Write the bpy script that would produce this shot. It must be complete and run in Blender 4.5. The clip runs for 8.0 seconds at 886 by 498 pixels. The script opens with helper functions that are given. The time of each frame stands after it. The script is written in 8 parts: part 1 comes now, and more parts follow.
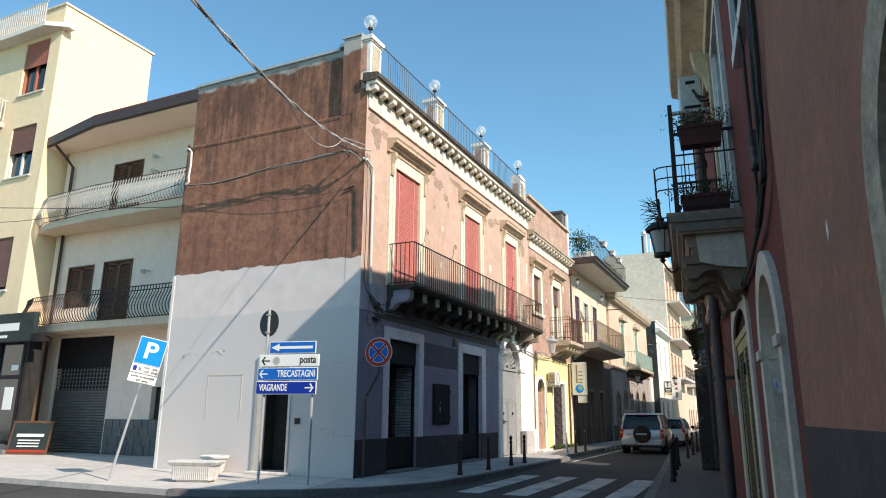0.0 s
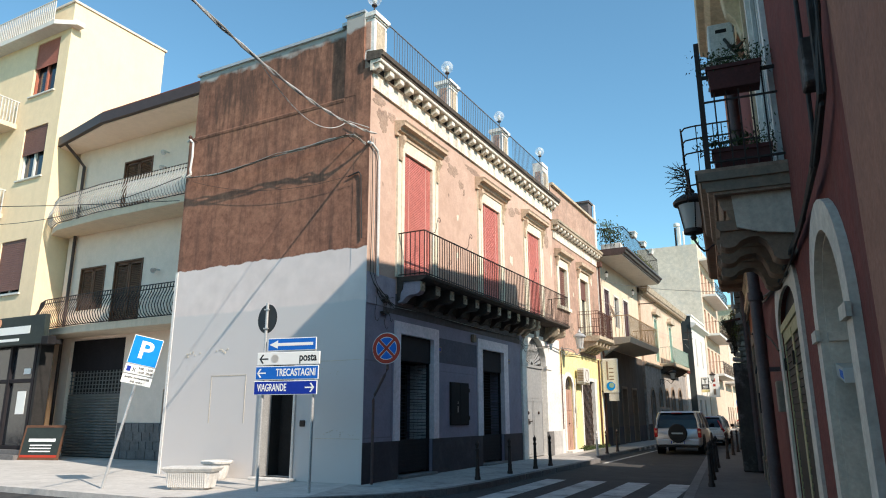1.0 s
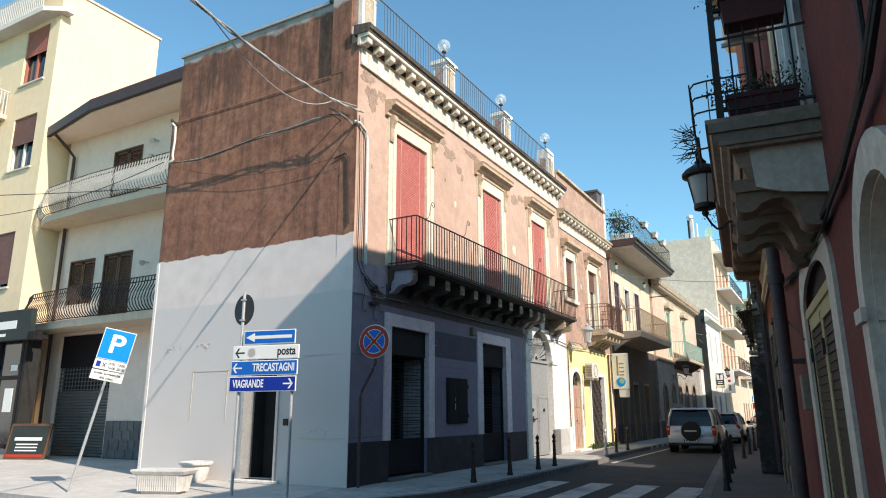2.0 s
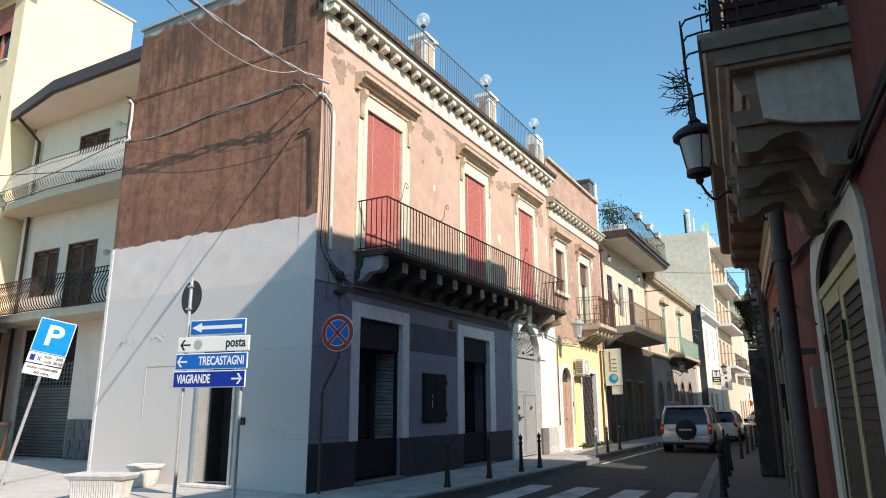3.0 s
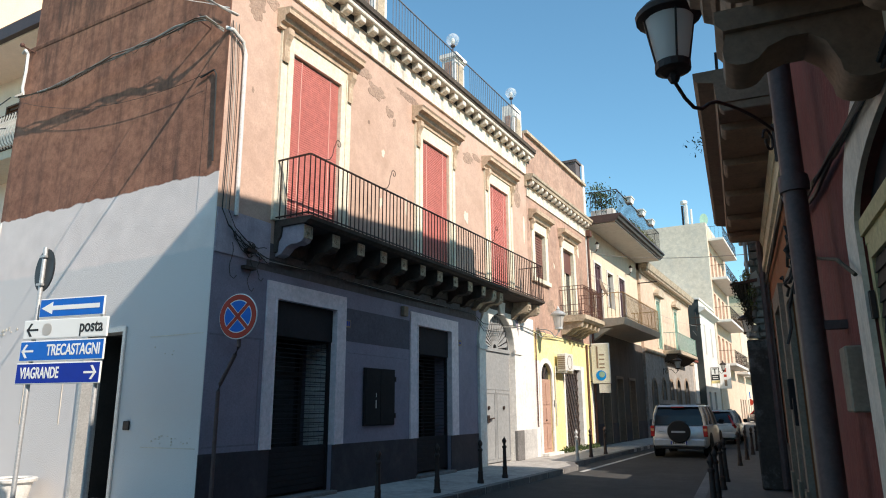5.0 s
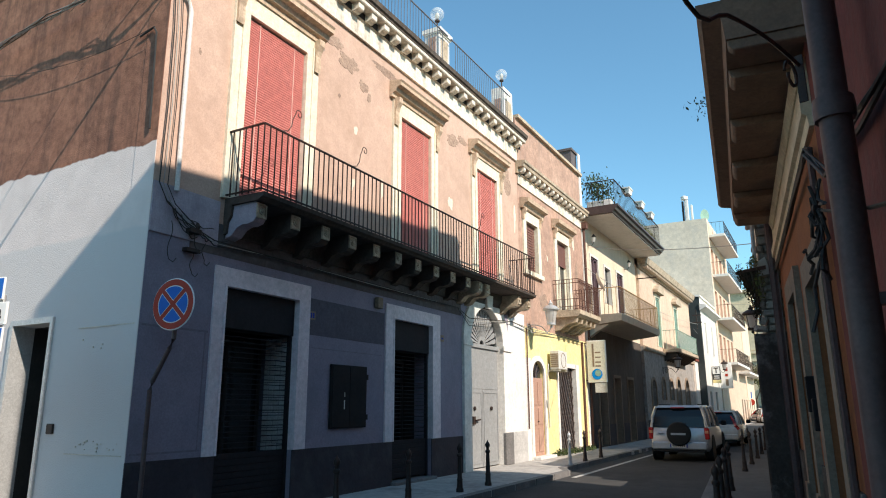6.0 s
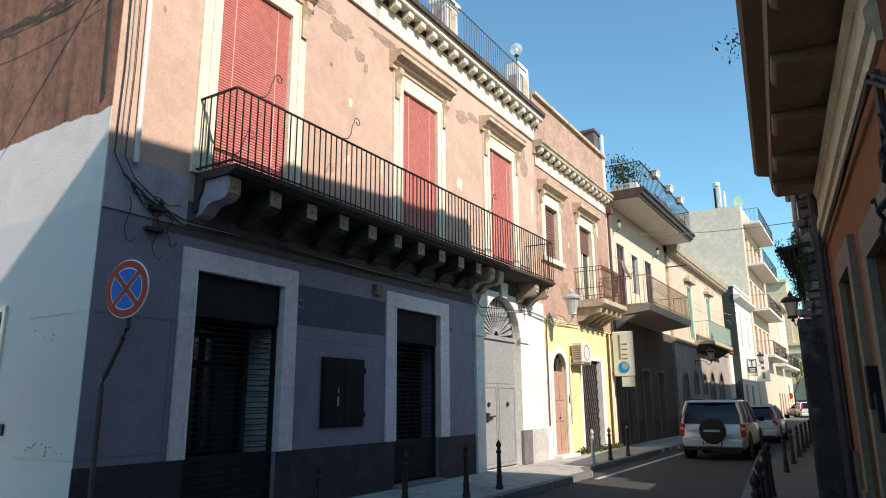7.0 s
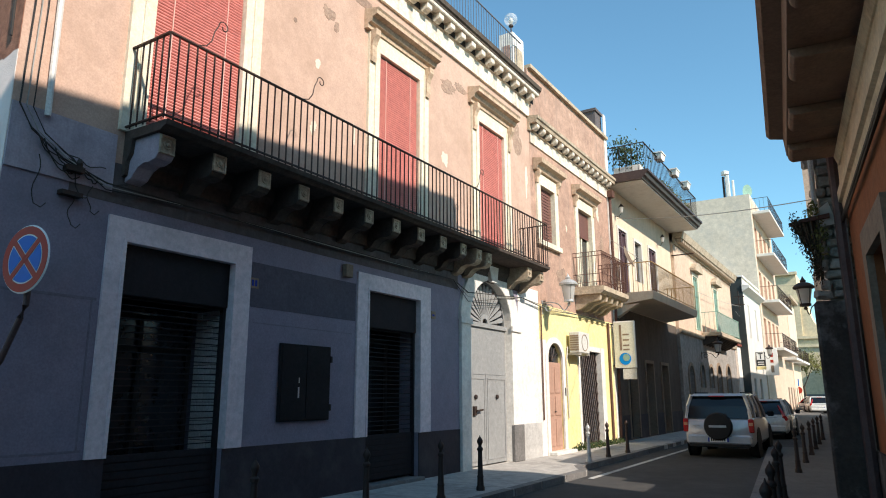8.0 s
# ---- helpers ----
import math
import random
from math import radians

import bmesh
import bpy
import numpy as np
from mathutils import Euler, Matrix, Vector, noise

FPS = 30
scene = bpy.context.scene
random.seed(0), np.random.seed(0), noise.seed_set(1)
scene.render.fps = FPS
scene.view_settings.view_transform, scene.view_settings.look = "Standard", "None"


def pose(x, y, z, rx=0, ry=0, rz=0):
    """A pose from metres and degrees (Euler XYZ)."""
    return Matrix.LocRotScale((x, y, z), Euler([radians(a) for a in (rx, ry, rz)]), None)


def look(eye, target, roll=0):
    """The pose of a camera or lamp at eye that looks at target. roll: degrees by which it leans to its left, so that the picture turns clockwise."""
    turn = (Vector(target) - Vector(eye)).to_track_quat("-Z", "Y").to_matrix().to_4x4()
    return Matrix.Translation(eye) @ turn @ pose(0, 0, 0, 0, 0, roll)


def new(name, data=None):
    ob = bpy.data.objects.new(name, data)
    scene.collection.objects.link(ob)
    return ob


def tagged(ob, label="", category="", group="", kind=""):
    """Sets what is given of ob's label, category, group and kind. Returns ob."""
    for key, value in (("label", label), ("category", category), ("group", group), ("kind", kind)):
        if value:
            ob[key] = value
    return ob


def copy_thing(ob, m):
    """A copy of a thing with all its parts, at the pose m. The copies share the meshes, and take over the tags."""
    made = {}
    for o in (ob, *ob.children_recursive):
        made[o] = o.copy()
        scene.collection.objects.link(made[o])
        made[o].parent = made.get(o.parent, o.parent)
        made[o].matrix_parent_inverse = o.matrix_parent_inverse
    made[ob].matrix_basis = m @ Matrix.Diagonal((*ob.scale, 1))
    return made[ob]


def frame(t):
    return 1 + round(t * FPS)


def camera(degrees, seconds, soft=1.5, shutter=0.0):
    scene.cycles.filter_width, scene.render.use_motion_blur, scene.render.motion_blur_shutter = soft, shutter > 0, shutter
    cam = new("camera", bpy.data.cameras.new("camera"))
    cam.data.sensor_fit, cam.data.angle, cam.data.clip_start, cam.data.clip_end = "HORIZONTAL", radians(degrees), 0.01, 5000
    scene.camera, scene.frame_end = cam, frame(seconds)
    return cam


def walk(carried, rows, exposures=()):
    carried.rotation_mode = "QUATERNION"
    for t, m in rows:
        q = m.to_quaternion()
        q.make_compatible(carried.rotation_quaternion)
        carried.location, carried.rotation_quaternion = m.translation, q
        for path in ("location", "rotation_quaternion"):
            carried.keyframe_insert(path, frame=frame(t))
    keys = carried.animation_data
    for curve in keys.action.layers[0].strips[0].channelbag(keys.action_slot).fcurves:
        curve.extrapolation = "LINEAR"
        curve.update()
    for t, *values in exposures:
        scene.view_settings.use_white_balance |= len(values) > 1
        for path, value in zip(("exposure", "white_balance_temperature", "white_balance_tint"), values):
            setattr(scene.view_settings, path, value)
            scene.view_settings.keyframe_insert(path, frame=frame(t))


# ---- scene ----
cam = camera(66.7, 8.0, 1.05)
METRES, EYE, TILT, LEAN, TURN = 10.6, 1.41, 0.0, 0.0, 25.4
ROWS = [
    (0.0, 0.0, 0.0, 0.0, -0.1, 13.89, -0.41),
    (0.5, 0.0181, 0.0584, -0.0018, 1.52, 14.23, -0.09),
    (1.0, 0.0418, 0.1154, 0.0005, 2.75, 13.9, 0.14),
    (1.5, 0.0604, 0.1648, 0.0024, 3.9, 13.73, 0.23),
    (3.0, 0.1169, 0.3409, 0.0043, 3.62, 13.41, 0.23),
    (3.5, 0.1414, 0.3983, 0.0052, 3.6, 13.42, 0.32),
    (4.0, 0.1649, 0.46, 0.0064, 3.62, 13.41, 0.29),
    (4.5, 0.1883, 0.5178, 0.0069, 3.66, 13.38, 0.31),
    (6.0, 0.2434, 0.7074, 0.0095, 3.69, 13.3, 0.22),
    (6.5, 0.2628, 0.7641, 0.0125, 3.93, 13.33, 0.27),
    (7.0, 0.2787, 0.8265, 0.012, 6.24, 12.89, 0.41),
    (7.5, 0.2949, 0.8833, 0.0118, 6.77, 12.34, 0.15),
    (8.0, 0.3154, 0.9474, 0.0106, 6.83, 12.32, 0.16),
]
walk(cam, [(t, pose(0, 0, EYE, TILT, LEAN, TURN) @ pose(METRES * x, METRES * y, METRES * z, 90 + pitch, roll, yaw)) for t, x, y, z, yaw, pitch, roll in ROWS])

# ---- light ----
SUN = Vector((1.0, -0.31, 0.76)).normalized()          # towards the sun
world = bpy.data.worlds.new("sky")
scene.world = world
world.use_nodes = True
wn = world.node_tree
sky = wn.nodes.new("ShaderNodeTexSky")
sky.sky_type = 'NISHITA'
sky.sun_disc = False
sky.sun_elevation = math.asin(SUN.z)
sky.sun_rotation = math.atan2(SUN.x, SUN.y)
sky.air_density, sky.dust_density, sky.ozone_density = 1.0, 0.35, 1.4
tint = wn.nodes.new("ShaderNodeMix")
tint.data_type, tint.blend_type = 'RGBA', 'MULTIPLY'
tint.inputs[0].default_value, tint.inputs[7].default_value = 1.0, (0.90, 1.30, 1.275, 1)
wn.links.new(sky.outputs[0], tint.inputs[6])
wn.links.new(tint.outputs[2], wn.nodes["Background"].inputs[0])
wn.nodes["Background"].inputs[1].default_value = 0.15
sun_data = bpy.data.lights.new("sun", 'SUN')
sun_data.energy, sun_data.angle, sun_data.color = 5.7, radians(0.55), (1.0, 0.885, 0.77)
sun = new("sun", sun_data)
sun.matrix_world = look(SUN * 60, (0, 0, 0))
scene.view_settings.exposure = 0.21


# ---- materials ----
def mat(name, a, b=None, rough=0.85, scale=3.0, fine=40.0, bump=0.15, metal=0.0, dirt=None, dirt_amount=0.5,
        streak=False, random_tint=0.0, spec=0.3, contrast=0.5, bump_scale=1.0, wear=0.22):
    """Plaster, paint, stone, metal: two colours mixed by broad noise, fine grain, stains or runs, relief."""
    m = bpy.data.materials.new(name)
    m.use_nodes = True
    nt = m.node_tree
    n, l = nt.nodes, nt.links
    bs = n["Principled BSDF"]
    bs.inputs["Roughness"].default_value = rough
    bs.inputs["Metallic"].default_value = metal
    bs.inputs["Specular IOR Level"].default_value = spec
    b = b or tuple(c * 0.8 for c in a)
    tc = n.new("ShaderNodeTexCoord")
    co = tc.outputs["Object"]
    big = n.new("ShaderNodeTexNoise")
    big.inputs["Scale"].default_value, big.inputs["Detail"].default_value = scale, 6.0
    big.inputs["Roughness"].default_value = 0.65
    l.new(co, big.inputs["Vector"])
    ramp = n.new("ShaderNodeValToRGB")
    ramp.color_ramp.elements[0].position = 0.5 - contrast / 2
    ramp.color_ramp.elements[1].position = 0.5 + contrast / 2
    ramp.color_ramp.elements[0].color = (*b, 1)
    ramp.color_ramp.elements[1].color = (*a, 1)
    l.new(big.outputs[0], ramp.inputs[0])
    col = ramp.outputs[0]
    small = n.new("ShaderNodeTexNoise")
    small.inputs["Scale"].default_value, small.inputs["Detail"].default_value = fine, 4.0
    l.new(co, small.inputs["Vector"])
    mul = n.new("ShaderNodeMix")
    mul.data_type, mul.blend_type = 'RGBA', 'OVERLAY'
    mul.inputs[0].default_value = 0.26
    l.new(col, mul.inputs[6])
    l.new(small.outputs[0], mul.inputs[7])
    mid = n.new("ShaderNodeTexNoise")
    mid.inputs["Scale"].default_value, mid.inputs["Detail"].default_value = scale * 4.5 + 1.5, 10.0
    mid.inputs["Roughness"].default_value = 0.75
    l.new(co, mid.inputs["Vector"])
    mc = n.new("ShaderNodeValToRGB")
    mc.color_ramp.elements[0].position, mc.color_ramp.elements[1].position = 0.3, 0.68
    mc.color_ramp.elements[0].color = (1 - wear,) * 3 + (1,)
    mc.color_ramp.elements[1].color = (1 + wear * 0.7,) * 3 + (1,)
    l.new(mid.outputs[0], mc.inputs[0])
    wm = n.new("ShaderNodeMix")
    wm.data_type, wm.blend_type = 'RGBA', 'MULTIPLY'
    wm.inputs[0].default_value = 1.0
    l.new(mul.outputs[2], wm.inputs[6])
    l.new(mc.outputs[0], wm.inputs[7])
    col = wm.outputs[2]
    if dirt:
        mp = n.new("ShaderNodeMapping")
        mp.inputs["Scale"].default_value = (2.2, 2.2, 0.22) if streak else (0.9, 0.9, 0.9)
        l.new(co, mp.inputs["Vector"])
        dn = n.new("ShaderNodeTexNoise")
        dn.inputs["Scale"].default_value, dn.inputs["Detail"].default_value = (1.6 if streak else 1.3), 8.0
        dn.inputs["Roughness"].default_value = 0.7
        l.new(mp.outputs[0], dn.inputs["Vector"])
        dr = n.new("ShaderNodeValToRGB")
        dr.color_ramp.elements[0].position, dr.color_ramp.elements[1].position = 0.5, 0.72
        dr.color_ramp.elements[0].color = (0, 0, 0, 1)
        dr.color_ramp.elements[1].color = (dirt_amount,) * 3 + (1,)
        l.new(dn.outputs[0], dr.inputs[0])
        dm = n.new("ShaderNodeMix")
        dm.data_type = 'RGBA'
        l.new(dr.outputs[0], dm.inputs[0])
        l.new(col, dm.inputs[6])
        dm.inputs[7].default_value = (*dirt, 1)
        col = dm.outputs[2]
    if random_tint:
        oi = n.new("ShaderNodeObjectInfo")
        hs = n.new("ShaderNodeHueSaturation")
        mr = n.new("ShaderNodeMapRange")
        mr.inputs["To Min"].default_value, mr.inputs["To Max"].default_value = 1 - random_tint, 1 + random_tint
        l.new(oi.outputs["Random"], mr.inputs["Value"])
        l.new(mr.outputs[0], hs.inputs["Value"])
        l.new(col, hs.inputs["Color"])
        col = hs.outputs[0]
    l.new(col, bs.inputs["Base Color"])
    if bump:
        bn = n.new("ShaderNodeTexNoise")
        bn.inputs["Scale"].default_value, bn.inputs["Detail"].default_value = 14.0 * bump_scale, 8.0
        l.new(co, bn.inputs["Vector"])
        bp = n.new("ShaderNodeBump")
        bp.inputs["Strength"].default_value, bp.inputs["Distance"].default_value = bump, 0.03
        l.new(bn.outputs[0], bp.inputs["Height"])
        l.new(bp.outputs[0], bs.inputs["Normal"])
    return m


def plain(name, c, rough=0.5, metal=0.0, spec=0.5, coat=0.0):
    """Enamel, plastic, film: plain by nature, with slight grime in the gloss."""
    m = bpy.data.materials.new(name)
    m.use_nodes = True
    n, l = m.node_tree.nodes, m.node_tree.links
    bs = n["Principled BSDF"]
    bs.inputs["Base Color"].default_value = (*c, 1)
    bs.inputs["Metallic"].default_value = metal
    bs.inputs["Specular IOR Level"].default_value = spec
    bs.inputs["Coat Weight"].default_value = coat
    tc, no, mr = n.new("ShaderNodeTexCoord"), n.new("ShaderNodeTexNoise"), n.new("ShaderNodeMapRange")
    no.inputs["Scale"].default_value, no.inputs["Detail"].default_value = 9.0, 5.0
    mr.inputs["To Min"].default_value, mr.inputs["To Max"].default_value = max(rough - 0.1, 0.02), min(rough + 0.15, 1)
    l.new(tc.outputs["Object"], no.inputs["Vector"])
    l.new(no.outputs[0], mr.inputs["Value"])
    l.new(mr.outputs[0], bs.inputs["Roughness"])
    mx = n.new("ShaderNodeMix")
    mx.data_type, mx.blend_type = 'RGBA', 'OVERLAY'
    mx.inputs[0].default_value = 0.15
    mx.inputs[6].default_value = (*c, 1)
    l.new(no.outputs[0], mx.inputs[7])
    l.new(mx.outputs[2], bs.inputs["Base Color"])
    return m


def milky_mat(name, c, clear):
    """Lamp glass: scatters light through itself; `clear` lets part of the view pass."""
    m = bpy.data.materials.new(name)
    m.use_nodes = True
    n, l = m.node_tree.nodes, m.node_tree.links
    out = n["Material Output"]
    bs = n["Principled BSDF"]
    bs.inputs["Base Color"].default_value = (*c, 1)
    bs.inputs["Roughness"].default_value = 0.12
    tl, mx = n.new("ShaderNodeBsdfTranslucent"), n.new("ShaderNodeMixShader")
    tl.inputs[0].default_value = (*c, 1)
    mx.inputs[0].default_value = 0.55
    l.new(bs.outputs[0], mx.inputs[1])
    l.new(tl.outputs[0], mx.inputs[2])
    end = mx.outputs[0]
    if clear:
        tp, m2 = n.new("ShaderNodeBsdfTransparent"), n.new("ShaderNodeMixShader")
        m2.inputs[0].default_value = clear
        l.new(end, m2.inputs[1])
        l.new(tp.outputs[0], m2.inputs[2])
        end = m2.outputs[0]
    l.new(end, out.inputs[0])
    return m


def end_wall_mat():
    """Two coats on one wall: rough brown-red render above, grey-white limewash below an uneven edge."""
    m = mat("brown render", (0.37, 0.178, 0.112), (0.225, 0.103, 0.068), 0.95, 0.8, 22, 0.3, bump_scale=4.5,
            dirt=(0.06, 0.04, 0.034), dirt_amount=0.75, streak=True, contrast=0.4, wear=0.42)
    n, l = m.node_tree.nodes, m.node_tree.links
    bs = n["Principled BSDF"]
    tc = n.new("ShaderNodeTexCoord")
    sep = n.new("ShaderNodeSeparateXYZ")
    l.new(tc.outputs["Object"], sep.inputs[0])
    no = n.new("ShaderNodeTexNoise")
    no.inputs["Scale"].default_value, no.inputs["Detail"].default_value = 2.5, 7.0
    l.new(tc.outputs["Object"], no.inputs["Vector"])

    def edge(height, amount, width):
        ad = n.new("ShaderNodeMath")
        ad.operation = 'MULTIPLY_ADD'
        ad.inputs[1].default_value = amount
        l.new(no.outputs[0], ad.inputs[0])
        l.new(sep.outputs[2], ad.inputs[2])
        mr = n.new("ShaderNodeMapRange")
        mr.inputs["From Min"].default_value, mr.inputs["From Max"].default_value = height - width, height + width
        l.new(ad.outputs[0], mr.inputs["Value"])
        return mr.outputs[0]
    wash = n.new("ShaderNodeValToRGB")
    wash.color_ramp.elements[0].position, wash.color_ramp.elements[1].position = 0.3, 0.7
    wash.color_ramp.elements[0].color = (0.69, 0.61, 0.565, 1)
    wash.color_ramp.elements[1].color = (0.79, 0.70, 0.65, 1)
    l.new(no.outputs[0], wash.inputs[0])
    grey = n.new("ShaderNodeMix")
    grey.data_type = 'RGBA'
    grey.inputs[6].default_value = (0.645, 0.605, 0.575, 1)
    l.new(edge(4.05, 0.15, 0.03), grey.inputs[0])
    l.new(wash.outputs[0], grey.inputs[7])
    top = n.new("ShaderNodeMix")
    top.data_type = 'RGBA'
    l.new(edge(5.32, 0.22, 0.012), top.inputs[0])
    old = bs.inputs["Base Color"].links[0].from_socket
    l.new(grey.outputs[2], top.inputs[6])
    l.new(old, top.inputs[7])
    # dark runs of mould, thickest high on the wall
    mp = n.new("ShaderNodeMapping")
    mp.inputs["Scale"].default_value = (3.4, 3.4, 0.55)
    l.new(tc.outputs["Object"], mp.inputs["Vector"])
    run = n.new("ShaderNodeTexNoise")
    run.inputs["Scale"].default_value, run.inputs["Detail"].default_value = 1.0, 9.0
    run.inputs["Roughness"].default_value = 0.72
    l.new(mp.outputs[0], run.inputs["Vector"])
    high = n.new("ShaderNodeMapRange")
    high.inputs["From Min"].default_value, high.inputs["From Max"].default_value = 6.2, 10.8
    high.inputs["To Min"].default_value, high.inputs["To Max"].default_value = -0.14, 0.1
    l.new(sep.outputs[2], high.inputs["Value"])
    add = n.new("ShaderNodeMath")
    l.new(run.outputs[0], add.inputs[0])
    l.new(high.outputs[0], add.inputs[1])
    darkstreak = n.new("ShaderNodeMapRange")
    darkstreak.inputs["From Min"].default_value, darkstreak.inputs["From Max"].default_value = 0.48, 0.66
    darkstreak.inputs["To Max"].default_value = 0.68
    l.new(add.outputs[0], darkstreak.inputs["Value"])
    dark = n.new("ShaderNodeMix")
    dark.data_type = 'RGBA'
    l.new(darkstreak.outputs[0], dark.inputs[0])
    l.new(old, dark.inputs[6])
    dark.inputs[7].default_value = (0.055, 0.036, 0.03, 1)
    l.new(dark.outputs[2], top.inputs[7])
    # a band of bare cement under the parapet
    cem = n.new("ShaderNodeMix")
    cem.data_type = 'RGBA'
    l.new(edge(11.2, 0.55, 0.06), cem.inputs[0])
    l.new(top.outputs[2], cem.inputs[6])
    cem.inputs[7].default_value = (0.36, 0.35, 0.33, 1)
    l.new(cem.outputs[2], bs.inputs["Base Color"])
    return m


M = {}
M["end"] = end_wall_mat()
M["stucco"] = mat("peach stucco", (0.57, 0.40, 0.315), (0.485, 0.33, 0.255), 0.92, 0.55, 45, 0.14,
                  dirt=(0.40, 0.27, 0.20), dirt_amount=0.7, contrast=0.5, wear=0.13)
M["stucco2"] = mat("rose stucco", (0.50, 0.33, 0.25), (0.36, 0.225, 0.17), 0.92, 0.9, 30, 0.28,
                   dirt=(0.26, 0.19, 0.16), dirt_amount=0.75, streak=True, wear=0.36)
M["blue"] = mat("blue-grey wall paint", (0.275, 0.243, 0.305), (0.23, 0.203, 0.258), 0.8, 0.5, 45, 0.12,
                dirt=(0.17, 0.165, 0.19), dirt_amount=0.45, wear=0.12)
M["blueline"] = mat("faint old paint edge", (0.21, 0.19, 0.235), (0.18, 0.165, 0.2), 0.8, 2.0, 30, 0.1)
# white paint with the corner's shade mixed into its grey-violet tone
M["shadewhite"] = mat("white wall paint darkened for shade", (0.44, 0.39, 0.44), (0.33, 0.29, 0.335), 0.85, 0.8, 40, 0.15, dirt=(0.2, 0.18, 0.2), dirt_amount=0.6, streak=True, wear=0.2)
M["greyplinth"] = mat("pale grey painted plinth", (0.50, 0.49, 0.47), (0.38, 0.37, 0.36), 0.85, 1.5, 40, 0.2, dirt=(0.62, 0.6, 0.57), dirt_amount=0.6, wear=0.25)
M["dado"] = mat("dark grey plinth paint", (0.05, 0.041, 0.05), (0.035, 0.029, 0.036), 0.7, 1.5, 30, 0.2,
                dirt=(0.15, 0.14, 0.13), dirt_amount=0.35)
M["patch"] = mat("dark grey overpaint", (0.115, 0.105, 0.13), (0.09, 0.082, 0.105), 0.8, 2.0, 30, 0.1)
M["darkstreak"] = mat("dark streaked plaster", (0.15, 0.13, 0.135), (0.075, 0.065, 0.065), 0.9, 1.2, 20, 0.3, dirt=(0.08, 0.06, 0.05), dirt_amount=0.8, streak=True)
M["lime"] = mat("white limewash", (0.80, 0.77, 0.72), (0.70, 0.67, 0.62), 0.9, 1.5, 30, 0.15, dirt=(0.45, 0.42, 0.38), dirt_amount=0.4)
M["frame"] = mat("cream frame paint", (0.78, 0.72, 0.58), (0.68, 0.61, 0.47), 0.85, 2.0, 30, 0.12, dirt=(0.5, 0.44, 0.33), dirt_amount=0.5, streak=True)
M["doorframe"] = mat("white door surround", (0.80, 0.68, 0.70), (0.72, 0.61, 0.63), 0.8, 2.0, 30, 0.12, dirt=(0.35, 0.35, 0.36), dirt_amount=0.4)
M["stone"] = mat("weathered stone", (0.58, 0.48, 0.35), (0.36, 0.285, 0.21), 0.92, 2.5, 30, 0.35, dirt=(0.13, 0.11, 0.09), dirt_amount=0.8, wear=0.36)
M["hood"] = mat("warm tan stone", (0.66, 0.50, 0.36), (0.47, 0.35, 0.245), 0.92, 2.5, 30, 0.25, dirt=(0.2, 0.15, 0.11), dirt_amount=0.55, streak=True, wear=0.3)
# stained stone whose very dark tone includes the shade under a balcony
M["darkstone"] = mat("stone darkened for shade", (0.11, 0.085, 0.07), (0.06, 0.047, 0.04), 0.92, 2.5, 30, 0.4, dirt=(0.06, 0.05, 0.045), dirt_amount=0.8, wear=0.36)
M["lava"] = mat("grey lava stone", (0.20, 0.19, 0.185), (0.13, 0.125, 0.12), 0.85, 3.0, 30, 0.3, random_tint=0.12)
M["red"] = mat("red blind slats", (0.68, 0.27, 0.235), (0.60, 0.225, 0.195), 0.7, 1.5, 60, 0.05, dirt=(0.62, 0.25, 0.2), dirt_amount=0.5)
M["iron"] = mat("dark painted iron", (0.035, 0.03, 0.03), (0.06, 0.035, 0.025), 0.55, 8, 60, 0.1, metal=0.3)
M["rust"] = mat("rusty brown iron", (0.16, 0.08, 0.06), (0.09, 0.045, 0.035), 0.7, 8, 60, 0.15, metal=0.2)
M["paleiron"] = mat("grey-white painted iron", (0.62, 0.62, 0.60), (0.45, 0.42, 0.38), 0.5, 8, 60, 0.1)
M["grey door"] = mat("grey enamel door", (0.29, 0.295, 0.295), (0.24, 0.245, 0.245), 0.5, 1.5, 40, 0.06, dirt=(0.3, 0.29, 0.28), dirt_amount=0.4, streak=True)
M["black"] = mat("black panel", (0.016, 0.015, 0.016), (0.024, 0.022, 0.023), 0.7, 3, 40, 0.08, spec=0.12)
M["dark"] = mat("dark interior", (0.035, 0.032, 0.03), (0.02, 0.019, 0.018), 0.9, 3, 40, 0.0)
M["shopdark"] = mat("dark shutter metal", (0.028, 0.024, 0.027), (0.019, 0.017, 0.019), 0.7, 3, 40, 0.08, spec=0.15)
M["railgrey"] = mat("weathered grey-blue iron", (0.17, 0.19, 0.22), (0.11, 0.12, 0.14), 0.6, 8, 60, 0.1, metal=0.2)
# near-black colour that stands for shade in the cornice gaps
M["gapshade"] = mat("painted shade between modillions", (0.05, 0.038, 0.032), (0.03, 0.023, 0.02), 0.95, 4.0, 30, 0.5)
M["crown"] = mat("blackened crown moulding", (0.12, 0.096, 0.078), (0.055, 0.044, 0.037), 0.95, 2.2, 30, 0.4, dirt=(0.24, 0.19, 0.14), dirt_amount=0.5, streak=True, wear=0.4)
M["glass"] = plain("dark window glass", (0.02, 0.024, 0.03), 0.08, 0.0, 0.8)
M["clear"] = milky_mat("clear lamp globe glass", (0.9, 0.9, 0.88), 0.72)
M["brick"] = mat("white glazed brick", (0.62, 0.62, 0.62), (0.5, 0.5, 0.5), 0.4, 4, 40, 0.08, random_tint=0.12)
